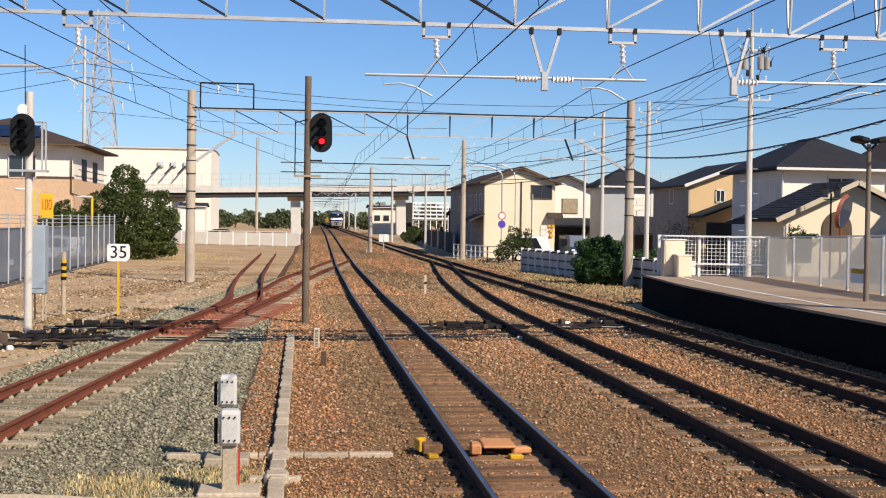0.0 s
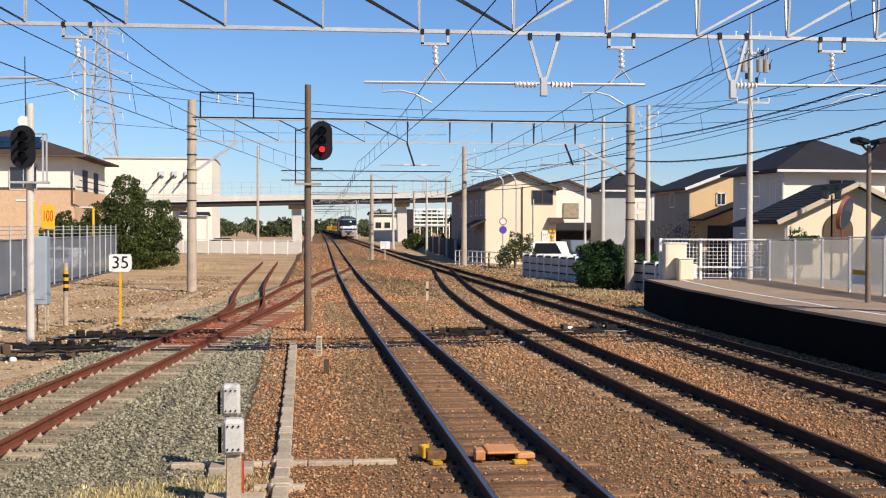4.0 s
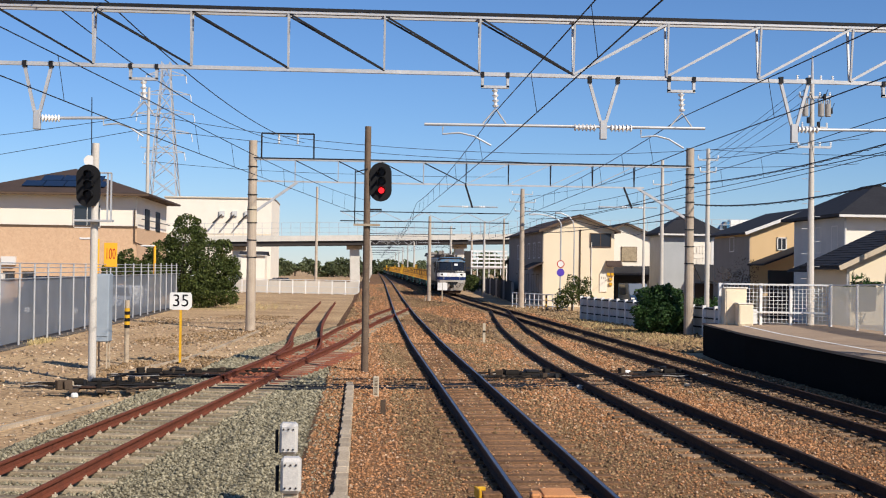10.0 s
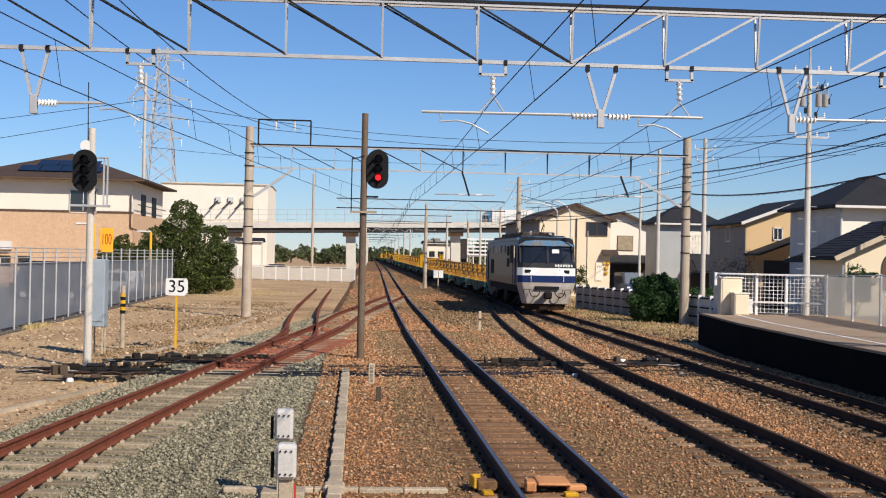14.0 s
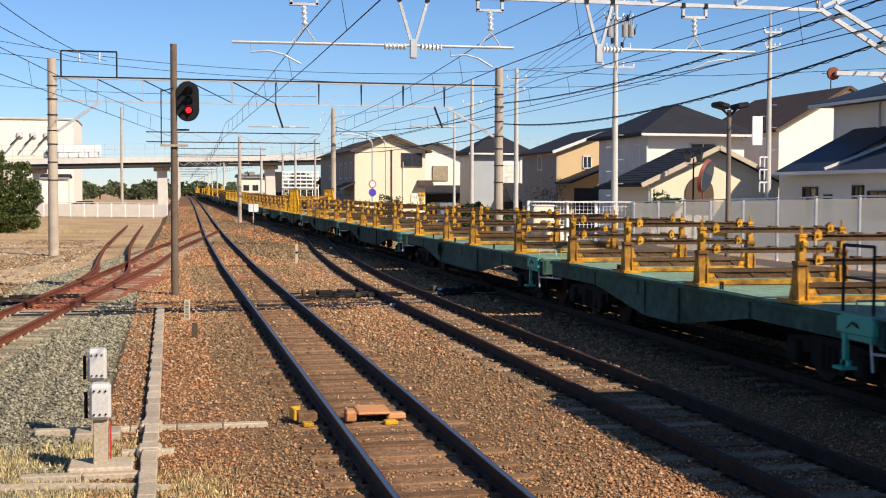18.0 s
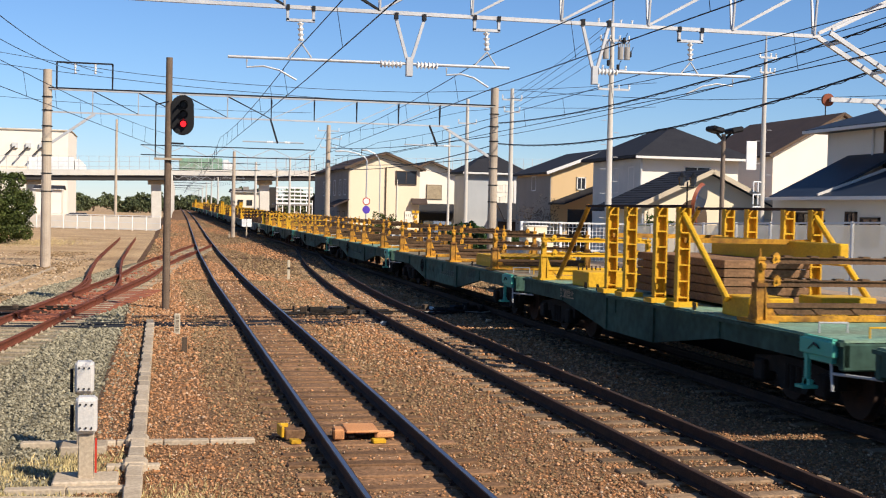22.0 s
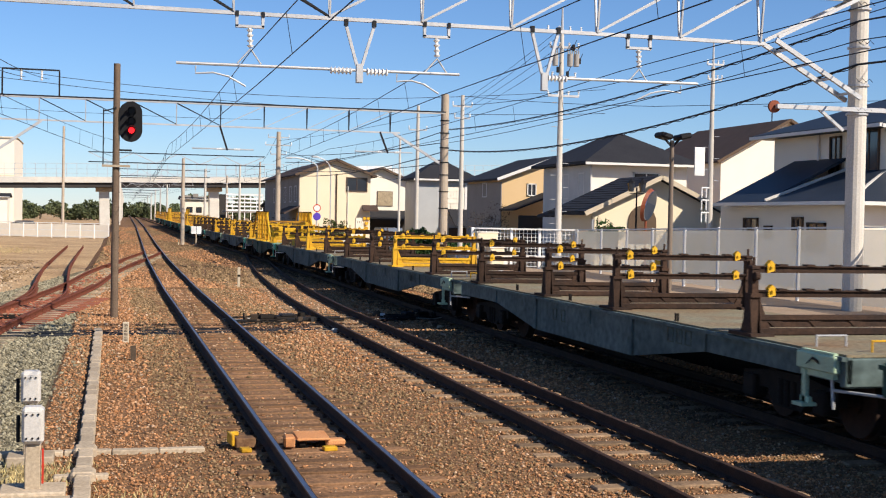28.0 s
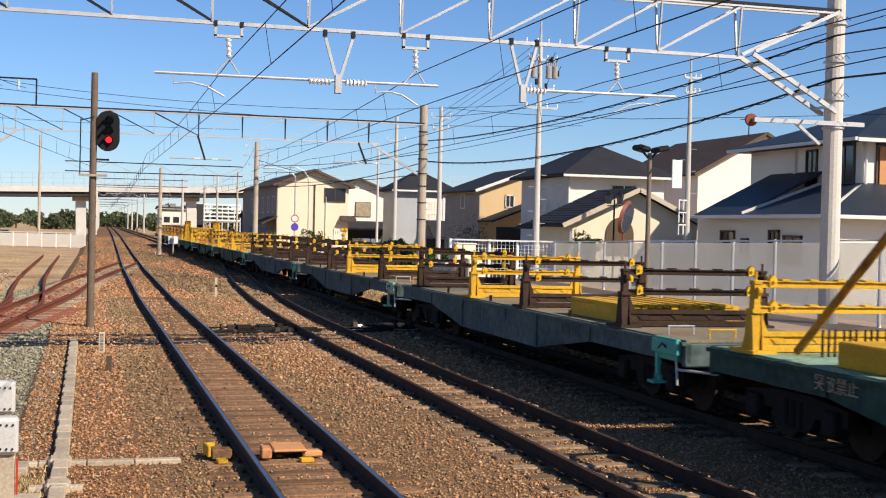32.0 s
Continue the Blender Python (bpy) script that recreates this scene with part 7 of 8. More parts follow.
def car(name, x, y, rz, paint, label, z=-0.36, L=4.0, W=1.65, H=1.5, boxy=False, group="parked cars"):
    c = thing(name, pose(x, y, z, 0, 0, rz), label, name, group)
    bm = B()
    side = [(-L / 2, 0.3), (L / 2, 0.3), (L / 2, 0.85), (L / 2 - 0.15, 0.95), (L * 0.28, 1.0), (L * 0.12, H), (-L * 0.42, H), (-L / 2, 0.95)] if not boxy else \
           [(-L / 2, 0.3), (L / 2, 0.3), (L / 2, 0.9), (L / 2 - 0.3, 1.05), (L * 0.33, H), (-L / 2 + 0.05, H), (-L / 2, 1.0)]
    prism(bm, [(-W / 2, a, b) for a, b in side], (W, 0, 0))
    bmesh.ops.bevel(bm, geom=bm.edges[:], offset=0.05, segments=2, affect="EDGES")
    b = part("body", bm, paint, c)
    for s in (-1, 1):
        bm = B()
        prism(bm, [(s * (W / 2 + 0.005), a, q) for a, q in ((L * 0.22, 1.02), (L * 0.09, H - 0.12), (-L * 0.38, H - 0.12), (-L * 0.44, 1.02))], (s * 0.01, 0, 0))
        part("side_window", bm, "glass_dark", b)
        for yy in (-L * 0.31, L * 0.31):
            bm = B()
            disc(bm, (s * (W / 2 - 0.08), yy, 0.3), 0.3, 0.2, "X", 20)
            wh = part("wheel", bm, "tyre", c)
            bm = B()
            disc(bm, (s * (W / 2 + 0.025), yy, 0.3), 0.18, 0.02, "X", 16)
            part("rim", bm, "aluminium", wh)
    bm = B()
    bar(bm, (0, L * 0.30, 1.0), (0, L * 0.13, H - 0.06), W * 0.85, 0.02)
    part("windscreen", bm, "glass_dark", b)
    for s in (-1, 1):
        bm = B()
        box(bm, (s * W * 0.36, L / 2 + 0.005, 0.75), (0.3, 0.04, 0.14), bevel=0.015)
        part("headlight", bm, "insulator", c)
    return c


car("car", -15.4, 84, 60, "car_white", "white compact car parked behind the fence", H=1.65, L=3.5, boxy=True)
car("car", -17.6, 76, 85, "car_dark", "black van parked behind the fence", H=2.25, L=4.5, boxy=True)
car("car", -22, 156, 90, "car_white", "white van parked under the viaduct", H=1.95, L=4.4, boxy=True)
car("car", -27, 157, 80, "car_dark", "dark car parked under the viaduct", H=1.5)
car("car", -17.5, 158, 80, "car_white", "white car parked under the viaduct", H=1.5)
car("car", -12, 190, 90, "car_dark", "dark car parked beyond the white wall", H=1.4)
car("car", 23.3, 107, 185, "car_blue", "dark blue small van parked at the house", H=2.0, L=3.5, boxy=True)
white_van = car("van", 17.9, 98, -90, "car_white", "small white van driving along the lane behind the fence", H=1.95, L=3.4, boxy=True, group="moving vans")


# ---------------------------------------------------------------- right-hand fences and street
def concrete_fence():
    f = thing("concrete_fence", (0, 0, -0.36), "low white fence of concrete posts and boards along the railway", "fence")
    a, b = Vector((16.9, 53.5, 0)), Vector((13.75, 78.0, 0))
    n = 18
    for k in range(n + 1):
        p = a.lerp(b, k / n)
        bm = B()
        box(bm, (p.x, p.y, 0.7), (0.17, 0.15, 1.5))
        part("post", bm, "white_paint", f, "white concrete post")
        if k < n:
            q = a.lerp(b, (k + 1) / n)
            bm = B()
            bar(bm, (p.x + 0.08, p.y, 0.70), (q.x + 0.08, q.y, 0.70), 0.05, 1.36)
            part("board", bm, "wall_grey", f, "grey concrete board")
            for z in (0.42, 0.86, 1.30):
                bm = B()
                bar(bm, (p.x - 0.01, p.y, z), (q.x - 0.01, q.y, z), 0.05, 0.07)
                part("rail", bm, "steel_dark", f, "dark steel rail")


concrete_fence()


def wire_panel(f, a, b, z0, z1, step, material, rows):
    """Bars and wires of one fence bay between a and b."""
    a, b = Vector(a), Vector(b)
    n = max(2, int((b - a).length / step))
    bm = B()
    for k in range(1, n):
        p = a.lerp(b, k / n)
        box(bm, (p.x, p.y, (z0 + z1) / 2), (0.014, 0.014, z1 - z0))
    for z in rows:
        bar(bm, (a.x, a.y, z), (b.x, b.y, z), 0.016, 0.016)
    part("mesh_panel", bm, material, f)


def mesh_fence():
    f = thing("white_mesh_fence", (0, 0, 0.78), "white steel mesh fence at the end of the platform", "fence")
    pts = [(12.95, 45.1), (14.36, 44.8), (15.35, 44.5), (16.6, 44.0)]
    for x, y in pts:
        bm = B()
        box(bm, (x, y, 0.73), (0.1, 0.1, 1.5), bevel=0.01)
        part("post", bm, "white_paint", f)
    for p, q in zip(pts, pts[1:]):
        wire_panel(f, (*p, 0), (*q, 0), 0.08, 1.42, 0.13, "white_paint", [0.08 + 0.134 * k for k in range(11)])
    for z in (0.45, 1.45):
        bm = B()
        bar(bm, (12.95, 45.1, z), (16.6, 44.0, z), 0.05, 0.05)
        part("rail", bm, "white_paint", f)
    g = thing("panel_fence", (0, 0, 0.78), "grey translucent panel fence with white posts along the platform", "fence")
    knots = ([0.0, 35.0, 44.0, 60.0], [15.8, 15.8, 16.6, 18.0])
    pts = []
    for k in (0.378, 0.3994, 0.4225, 0.4457, 0.4753, 0.5067, 0.5424, 0.5835, 0.6294, 0.69, 0.77, 0.88, 1.05):
        y = 40.0
        for _ in range(30):
            y = float(np.interp(y, *knots)) / k
        pts.append((float(np.interp(y, *knots)), y, 0.017 * max(0.0, 43.0 - y)))
    for x, y, u in pts:
        bm = B()
        box(bm, (x, y, 0.74 + u / 2), (0.07, 0.07, 1.5 + u), bevel=0.01)
        part("post", bm, "white_paint", g)
    for p, q in zip(pts, pts[1:]):
        bm = B()
        bar(bm, (p[0] + 0.03, p[1], 0.75 + p[2] / 2), (q[0] + 0.03, q[1], 0.75 + q[2] / 2), 0.015, 1.34 + p[2])
        part("panel", bm, "panel_pale", g)
        bm = B()
        bar(bm, (p[0], p[1], 1.46 + p[2]), (q[0], q[1], 1.46 + q[2]), 0.04, 0.04)
        part("top_rail", bm, "white_paint", g)


mesh_fence()
for x_, y_, s_, h_, lb_ in ((13.28, 44.45, 0.78, 1.3, "tall cream equipment box on the platform end"), (13.5, 43.95, 0.52, 0.76, "small cream meter box on the platform end")):
    eb_ = thing("equipment_box", (x_, y_, 0.78), lb_, "cabinet", "platform boxes")
    bm = B()
    box(bm, (0, 0, h_ / 2), (s_, 0.45, h_), bevel=0.02)
    part("body", bm, "wall_cream", eb_)
    bm = B()
    box(bm, (0, -0.235, h_ / 2), (s_ * 0.85, 0.02, h_ * 0.88), bevel=0.008)
    part("door", bm, "wall_cream", eb_)
    bm = B()
    box(bm, (0, 0, h_ + 0.02), (s_ + 0.06, 0.5, 0.04))
    part("top", bm, "wall_white", eb_)
gn_ = thing("notice", (15.84, 34.8, 1.05), "white notice with a yellow-green stripe tied to the fence", "notice")
bm = B()
box(bm, (-0.03, 0, 0.2), (0.02, 0.9, 0.42))
part("sheet", bm, "white_paint", gn_)
bm = B()
box(bm, (-0.045, 0, 0.33), (0.012, 0.84, 0.13))
part("stripe", bm, "yellow_paint", gn_)


def street_mirror():
    m = thing("traffic_mirror", (19.3, 44.5, 0.2), "round orange-rimmed traffic mirror on an orange post", "traffic mirror")
    bm = B()
    rod(bm, (0.28, 0.1, -0.5), (0.28, 0.1, 3.3), 0.045, seg=8)
    part("post", bm, "mirror_orange", m)
    for x, z, rz in ((0.3, 3.0, 47),):
        bm = B()
        bmesh.ops.create_cone(bm, cap_ends=True, segments=28, radius1=0.64, radius2=0.56, depth=0.12, matrix=Matrix.Translation((x, -0.1, z)) @ pose(0, 0, 0, 0, 0, rz) @ pose(0, 0, 0, 90 + 14))
        h = part("housing", bm, "mirror_orange", m)
        bm = B()
        bmesh.ops.create_cone(bm, cap_ends=True, segments=28, radius1=0.56, radius2=0.56, depth=0.03, matrix=Matrix.Translation((x, -0.1, z)) @ pose(0, 0, 0, 0, 0, rz) @ pose(0, 0, 0, 14) @ pose(0, -0.065, 0, 90))
        part("mirror_face", bm, "mirror_face", h)
        bm = B()
        bar(bm, (x, 0.0, z + 0.2), (0.28, 0.1, z + 0.2), 0.04, 0.04)
        part("bracket", bm, "steel_dark", m)


street_mirror()


def lantern():
    l = thing("garden_lantern", (21.3, 49.5, 0.0), "black garden lamp post with two lanterns", "lamp post")
    bm = B()
    rod(bm, (0, 0, 0), (0, 0, 4.0), 0.05, 0.035, seg=8)
    part("post", bm, "black_paint", l)
    bm = B()
    rod(bm, (-0.3, 0, 3.75), (0.3, 0, 3.75), 0.02, seg=6)
    part("arm", bm, "black_paint", l)
    for x in (-0.25, 0.25):
        bm = B()
        bmesh.ops.create_cone(bm, cap_ends=True, segments=6, radius1=0.10, radius2=0.16, depth=0.36, matrix=pose(x, 0, 4.0))
        a = part("lantern_glass", bm, "glass_window", l)
        bm = B()
        bmesh.ops.create_cone(bm, cap_ends=True, segments=6, radius1=0.2, radius2=0.03, depth=0.18, matrix=pose(x, 0, 4.28))
        part("lantern_cap", bm, "black_paint", a)


lantern()


def road_signs():
    s = thing("road_sign", (15.6, 98, -0.36), "tall lamp post with two round road signs", "road sign")
    bm = B()
    rod(bm, (0, 0, 0), (0, 0, 6.6), 0.06, seg=8)
    for k in range(6):
        a, b = math.pi * k / 12, math.pi * (k + 1) / 12
        rod(bm, (-2.2 + 2.2 * math.cos(a), 0, 6.6 + 0.75 * math.sin(a)), (-2.2 + 2.2 * math.cos(b), 0, 6.6 + 0.75 * math.sin(b)), 0.05, seg=8)
    part("post", bm, "steel_galv", s)
    for z, m1, m2 in ((3.5, "red_paint", "white_paint"), (2.85, "purple_blue", "purple_blue")):
        bm = B()
        disc(bm, (0, -0.09, z), 0.3, 0.03)
        d = part("sign_disc", bm, m1, s)
        bm = B()
        disc(bm, (0, -0.11, z), 0.23, 0.02)
        part("sign_face", bm, m2, d)
    bm = B()
    box(bm, (-2.25, 0, 7.3), (0.5, 0.2, 0.12), bevel=0.03)
    part("lamp_head", bm, "steel_galv", s)


road_signs()
sl_ = thing("street_lamp", (16.75, 98.6, -0.36), "tall grey street lamp with a curved arm", "street lamp")
bm = B()
tube(bm, [(0, 0, 0), (0, 0, 6.2), (-0.1, 0, 6.8), (-0.4, 0, 7.2), (-1.1, 0, 7.5)], 0.05, 8)
part("post", bm, "steel_galv", sl_)
bm = B()
box(bm, (-1.3, 0, 7.48), (0.5, 0.2, 0.12), bevel=0.03)
part("lamp_head", bm, "steel_galv", sl_)


def crossing_fence():
    f = thing("white_fence", (0, 0, -0.36), "white tubular fence at the level of the road end", "fence")
    a, b = Vector((12.5, 103, 0)), Vector((15.5, 94, 0))
    for k in range(13):
        p = a.lerp(b, k / 12)
        bm = B()
        rod(bm, (p.x, p.y, 0), (p.x, p.y, 1.15), 0.035, seg=6)
        part("upright", bm, "white_paint", f)
    for z in (0.25, 0.7, 1.15):
        bm = B()
        rod(bm, (a.x, a.y, z), (b.x, b.y, z), 0.035, seg=6)
        part("rail", bm, "white_paint", f)
    for k in (0.62, 0.82):
        p = a.lerp(b, k)
        for j in range(5):
            bm = B()
            rod(bm, (p.x, p.y - 0.5, 0.22 * j), (p.x, p.y - 0.5, 0.22 * (j + 1)), 0.06, seg=8)
            part("striped_post", bm, "yellow_paint" if j % 2 else "black_paint", f)


crossing_fence()


def white_wall():
    f = thing("white_fence", (0, 0, -0.36), "low white wall and railing in front of the viaduct", "fence")
    a, b = Vector((-22.0, 151, 0)), Vector((0.1, 139.4, 0))
    bm = B()
    bar(bm, (a.x, a.y + 1.2, 0.75), (b.x, b.y + 1.2, 0.75), 0.2, 1.4)
    part("wall", bm, "wall_white", f)
    for k in range(16):
        p = a.lerp(b, k / 15)
        bm = B()
        box(bm, (p.x, p.y, 0.8), (0.1, 0.1, 1.6))
        part("post", bm, "white_paint", f)
    for z in (0.2, 0.85, 1.6):
        bm = B()
        bar(bm, (a.x, a.y, z), (b.x, b.y, z), 0.08, 0.08)
        part("rail", bm, "white_paint", f)


white_wall()


# ---------------------------------------------------------------- house details
def side_box(h, name, c, s, material, label="", rz=0.0, rx=0.0):
    bm = B()
    box(bm, c, s, rz, rx=rx)
    return part(name, bm, material, h, label)


def pipe(h, a, b, material="trim_white", r=0.05):
    bm = B()
    rod(bm, a, b, r, seg=6)
    part("downpipe", bm, material, h)


def lean_roof(h, x0, x1, y0, y1, z0, z1, material, along="x"):
    """A sloping lower roof, low at y0 (or x0) and high at y1 (or x1)."""
    bm = B()
    if along == "x":
        prism(bm, [(x0, y0, z0), (x0, y1, z1), (x0, y1, z1 + 0.12), (x0, y0, z0 + 0.12)], (x1 - x0, 0, 0))
    else:
        prism(bm, [(x0, y0, z0), (x1, y0, z1), (x1, y0, z1 + 0.12), (x0, y0, z0 + 0.12)], (0, y1 - y0, 0))
    part("lower_roof", bm, material, h)


def roof_battens(h, w, d, e, r, o, n, material="roof_dark"):
    """Rows of tiles on the left slope of a roof whose ridge runs along y."""
    for k in range(n):
        f = (k + 0.5) / n
        x, z = -o + (w / 2 + o) * f, (e - (r - e) / (w / 2) * o) + (r - (e - (r - e) / (w / 2) * o)) * f
        bm = B()
        box(bm, (x, d / 2 + 0.08, z + 0.175), ((w / 2 + o) / n, d + 2 * o - 0.16, 0.03), ry=-math.degrees(math.atan2(r - e, w / 2)) + 3)
        part("tile_course", bm, material, h)


h_ = house_1
window(h_, 4.75, 5.55, 1.7, 1.1, frame_m="trim_brown")
lean_roof(h_, 5.2, 6.5, -0.6, 0.0, 3.35, 3.75, "roof_brown")
# Yellow boxes painted in for window-like reflections on the wall.
for x_, z_ in ((5.42, 2.75), (5.75, 2.75), (5.62, 2.35), (5.62, 1.95)):
    side_box(h_, "meter_box", (x_, -0.09, z_), (0.24, 0.16, 0.22), "yellow_paint")
for x_ in (4.85, 5.0, 5.15):
    side_box(h_, "panel_slot", (x_, -0.085, 2.45), (0.05, 0.012, 0.2), "wall_shade")
side_box(h_, "white_panel", (5.0, -0.05, 2.05), (0.6, 0.06, 1.5), "wall_white")
pipe(h_, (3.05, -0.08, 0.2), (3.05, -0.08, 6.4), "trim_brown", 0.05)
pipe(h_, (4.0, -0.08, 0.2), (4.0, -0.08, 5.4), "trim_white", 0.03)
for k_, y_ in enumerate((2.0, 5.0, 8.5, 12.0, 16.0)):
    window(h_, y_, 4.7, 1.2, 1.3, 0.0, "trim_white", "x")
    window(h_, y_ + 0.7, 1.9, 1.4, 1.5, 0.0, "trim_brown", "x")
# Thin sheet that paints the shade onto the side wall.
side_box(h_, "wall_sheet", (-0.04, 11.7, 3.2), (0.06, 23.4, 6.0), "wall_shade", "side wall with shade painted in grey")
lean_roof(h_, -1.3, 0.0, -0.2, 6.0, 3.0, 3.6, "roof_brown", "y")
h_ = house_2
window(h_, 2.9, 4.6, 1.4, 1.3, frame_m="trim_brown")
side_box(h_, "shutter", (2.9, -0.08, 4.6), (1.4, 0.05, 1.3), "sleeper_old")
lean_roof(h_, 0.2, 5.4, -2.8, 0.0, 2.6, 3.4, "roof_dark")
# Dark sheet painted in for the shade inside the carport.
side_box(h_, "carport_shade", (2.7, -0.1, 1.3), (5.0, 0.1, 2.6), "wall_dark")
h_ = house_3
for x_ in (2.86, 3.62):
    window(h_, x_, 4.9, 0.5, 0.6, frame_m="wall_white")
    window(h_, x_, 3.9, 0.5, 0.6, frame_m="wall_white")
# Bay left white as the sunlit part of the same wall.
side_box(h_, "white_bay", (3.24, -0.03, 4.4), (1.66, 0.05, 2.3), "wall_white")
side_box(h_, "white_pilaster", (4.45, -0.05, 4.6), (0.75, 0.1, 2.6), "trim_white")
# Side wall coloured grey for the shade it lies in.
side_box(h_, "wall_sheet", (-0.04, 2.25, 3.0), (0.06, 4.5, 5.9), "wall_grey")
lean_roof(h_, 2.6, 7.2, -2.6, 0.0, 2.2, 3.6, "roof_dark")
# Another dark sheet that stands in for carport shade.
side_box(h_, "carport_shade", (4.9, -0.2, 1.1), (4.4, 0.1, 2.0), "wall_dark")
h_ = house_4
window(h_, 2.15, 5.0, 0.6, 0.8)
window(h_, 4.0, 5.0, 1.0, 1.0, 0.0, "trim_white", "x")
lean_roof(h_, -0.2, 4.4, -3.6, -0.02, 3.5, 5.25, "roof_dark", "y")
# Dark upright sheet under the lower roof.
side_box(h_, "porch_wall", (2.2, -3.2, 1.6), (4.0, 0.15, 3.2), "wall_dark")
# Sheet over the side wall, darkened as if in shade.
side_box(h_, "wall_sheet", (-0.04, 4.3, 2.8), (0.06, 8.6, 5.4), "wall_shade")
h_ = house_5
window(h_, 3.4, 5.2, 1.6, 1.2)
for y_ in (1.6, 4.2):
    window(h_, y_, 5.0, 0.9, 1.5, 0.0, "trim_white", "x")
# Grey sheet paints this side as shaded; the front stays white.
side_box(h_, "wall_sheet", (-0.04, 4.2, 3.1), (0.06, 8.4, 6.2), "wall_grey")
lean_roof(h_, -1.3, 0.0, 0.0, 6.0, 3.1, 3.6, "roof_dark", "y")
lean_roof(h_, -1.3, 4.5, -2.6, 0.0, 2.7, 3.6, "roof_dark")
pipe(h_, (-0.1, -0.1, 0.3), (-0.1, -0.1, 6.0), "trim_white", 0.06)
for x_ in (-1.1, -0.2):
    side_box(h_, "porch_post", (x_, -2.3, 1.4), (0.14, 0.14, 2.7), "trim_white")
side_box(h_, "porch_window", (-1.2, -0.06, 1.7), (1.4, 0.06, 1.8), "glass_window")
h_ = house_6
roof_battens(h_, 6.1, 3.8, 3.39, 4.80, 0.5, 14)
bm = B()
o_ = [(2.35 + 0.66 * math.cos(math.pi * k / 12), 0, 2.9 + 0.75 * math.sin(math.pi * k / 12)) for k in range(13)]
prism(bm, [(x, -0.06, z) for x, _, z in [(3.01, 0, 2.0)] + o_ + [(1.69, 0, 2.0)]], (0, 0.05, 0))
part("arched_window", bm, "trim_brown", h_, "brown arched window")
window(h_, 0.75, 2.1, 0.9, 1.1, frame_m="trim_brown")
lean_roof(h_, 3.6, 6.4, -1.0, 0.0, 2.35, 2.6, "trim_white")
pipe(h_, (0.02, -0.1, 0.2), (0.02, -0.1, 3.0), "trim_white", 0.06)
h_ = house_7
window(h_, 3.0, 3.2, 1.2, 1.2)
bm = B()
rod(bm, (5.0, 2.0, 9.6), (5.0, 2.0, 11.8), 0.04, seg=6)
rod(bm, (4.3, 2.0, 11.5), (5.7, 2.0, 11.5), 0.025, seg=6)
part("antenna", bm, "steel_dark", h_)
h_ = house_8
side_box(h_, "lower_wall", (5.5, 2.3, 1.9), (17.0, 10.0, 3.7), "wall_white")
for q_ in ([(-3.6, -3.3, 3.66), (0.0, 0.0, 4.95), (0.0, 2.7, 4.95), (-3.6, 2.7, 3.66)], [(-3.6, -3.3, 3.66), (12.0, -3.3, 3.66), (12.0, 0.0, 4.95), (0.0, 0.0, 4.95)]):
    bm = B()
    prism(bm, q_, (0, 0, 0.12))
    part("lower_roof", bm, "roof_blue", h_)
lean_roof(h_, -3.6, 1.2, 2.7, 6.6, 3.66, 6.1, "roof_blue", "y")
for a_, b_ in (((-3.5, 2.66, 3.86), (0.0, 2.66, 5.15)), ((-3.6, -3.3, 3.82), (0.0, 0.0, 5.0))):
    bm = B()
    bar(bm, a_, b_, 0.1, 0.1)
    part("hip_line", bm, "concrete_pale", h_)
side_box(h_, "eave_gutter", (-3.66, 1.8, 3.72), (0.12, 10.3, 0.13), "trim_white")
side_box(h_, "eave_gutter", (4.2, -3.4, 3.72), (15.7, 0.12, 0.13), "trim_white")
side_box(h_, "upper_gutter", (-0.76, 4.15, 6.66), (0.12, 9.8, 0.13), "trim_white")
for y_, w_, hh_, z_ in ((1.1, 1.3, 2.0, 5.85), (3.4, 0.75, 1.5, 5.7)):
    window(h_, y_, z_, w_, hh_, 0.0, "trim_brown", "x")
window(h_, 1.3, 5.7, 1.4, 1.7, frame_m="trim_brown")
side_box(h_, "shutter_panel", (1.3, -0.07, 5.7), (1.2, 0.05, 1.5), "orange_plate")
for y_, w_, hh_, z_ in ((4.6, 1.1, 1.3, 2.5), (3.2, 0.5, 0.5, 2.6), (1.0, 0.7, 1.2, 2.6), (-0.3, 1.2, 1.0, 2.5)):
    window(h_, y_, z_, w_, hh_, -3.0, "trim_brown", "x")
side_box(h_, "door_recess", (-3.03, 5.4, 1.9), (0.08, 0.9, 1.7), "wall_grey")
window(h_, 0.4, 2.3, 1.4, 1.5, -2.7, "trim_brown")
pipe(h_, (-3.15, -2.4, 0.2), (-3.15, -2.4, 3.7), "trim_white", 0.05)
pipe(h_, (0.1, -0.1, 4.4), (0.1, -0.1, 6.6), "trim_white", 0.05)
pipe(h_, (-0.08, 4.6, 4.9), (-0.08, 4.6, 6.6), "trim_white", 0.05)
h_ = house_l
side_box(h_, "brick_wall", (6.55, -0.02, 3.1), (13.16, 0.1, 6.1), "wall_brick", "light brown brick lower wall")
side_box(h_, "floor_band", (6.55, -0.06, 6.18), (13.3, 0.12, 0.18), "trim_brown")
for x_, w_, hh_, z_ in ((9.0, 2.2, 1.9, 7.05), (2.6, 0.9, 0.8, 1.9), (4.2, 0.9, 0.8, 1.9)):
    window(h_, x_, z_, w_, hh_, -0.05, "trim_white" if w_ > 2 else "trim_brown")
side_box(h_, "air_conditioner", (2.6, -0.3, 3.2), (1.2, 0.4, 0.7), "trim_white")
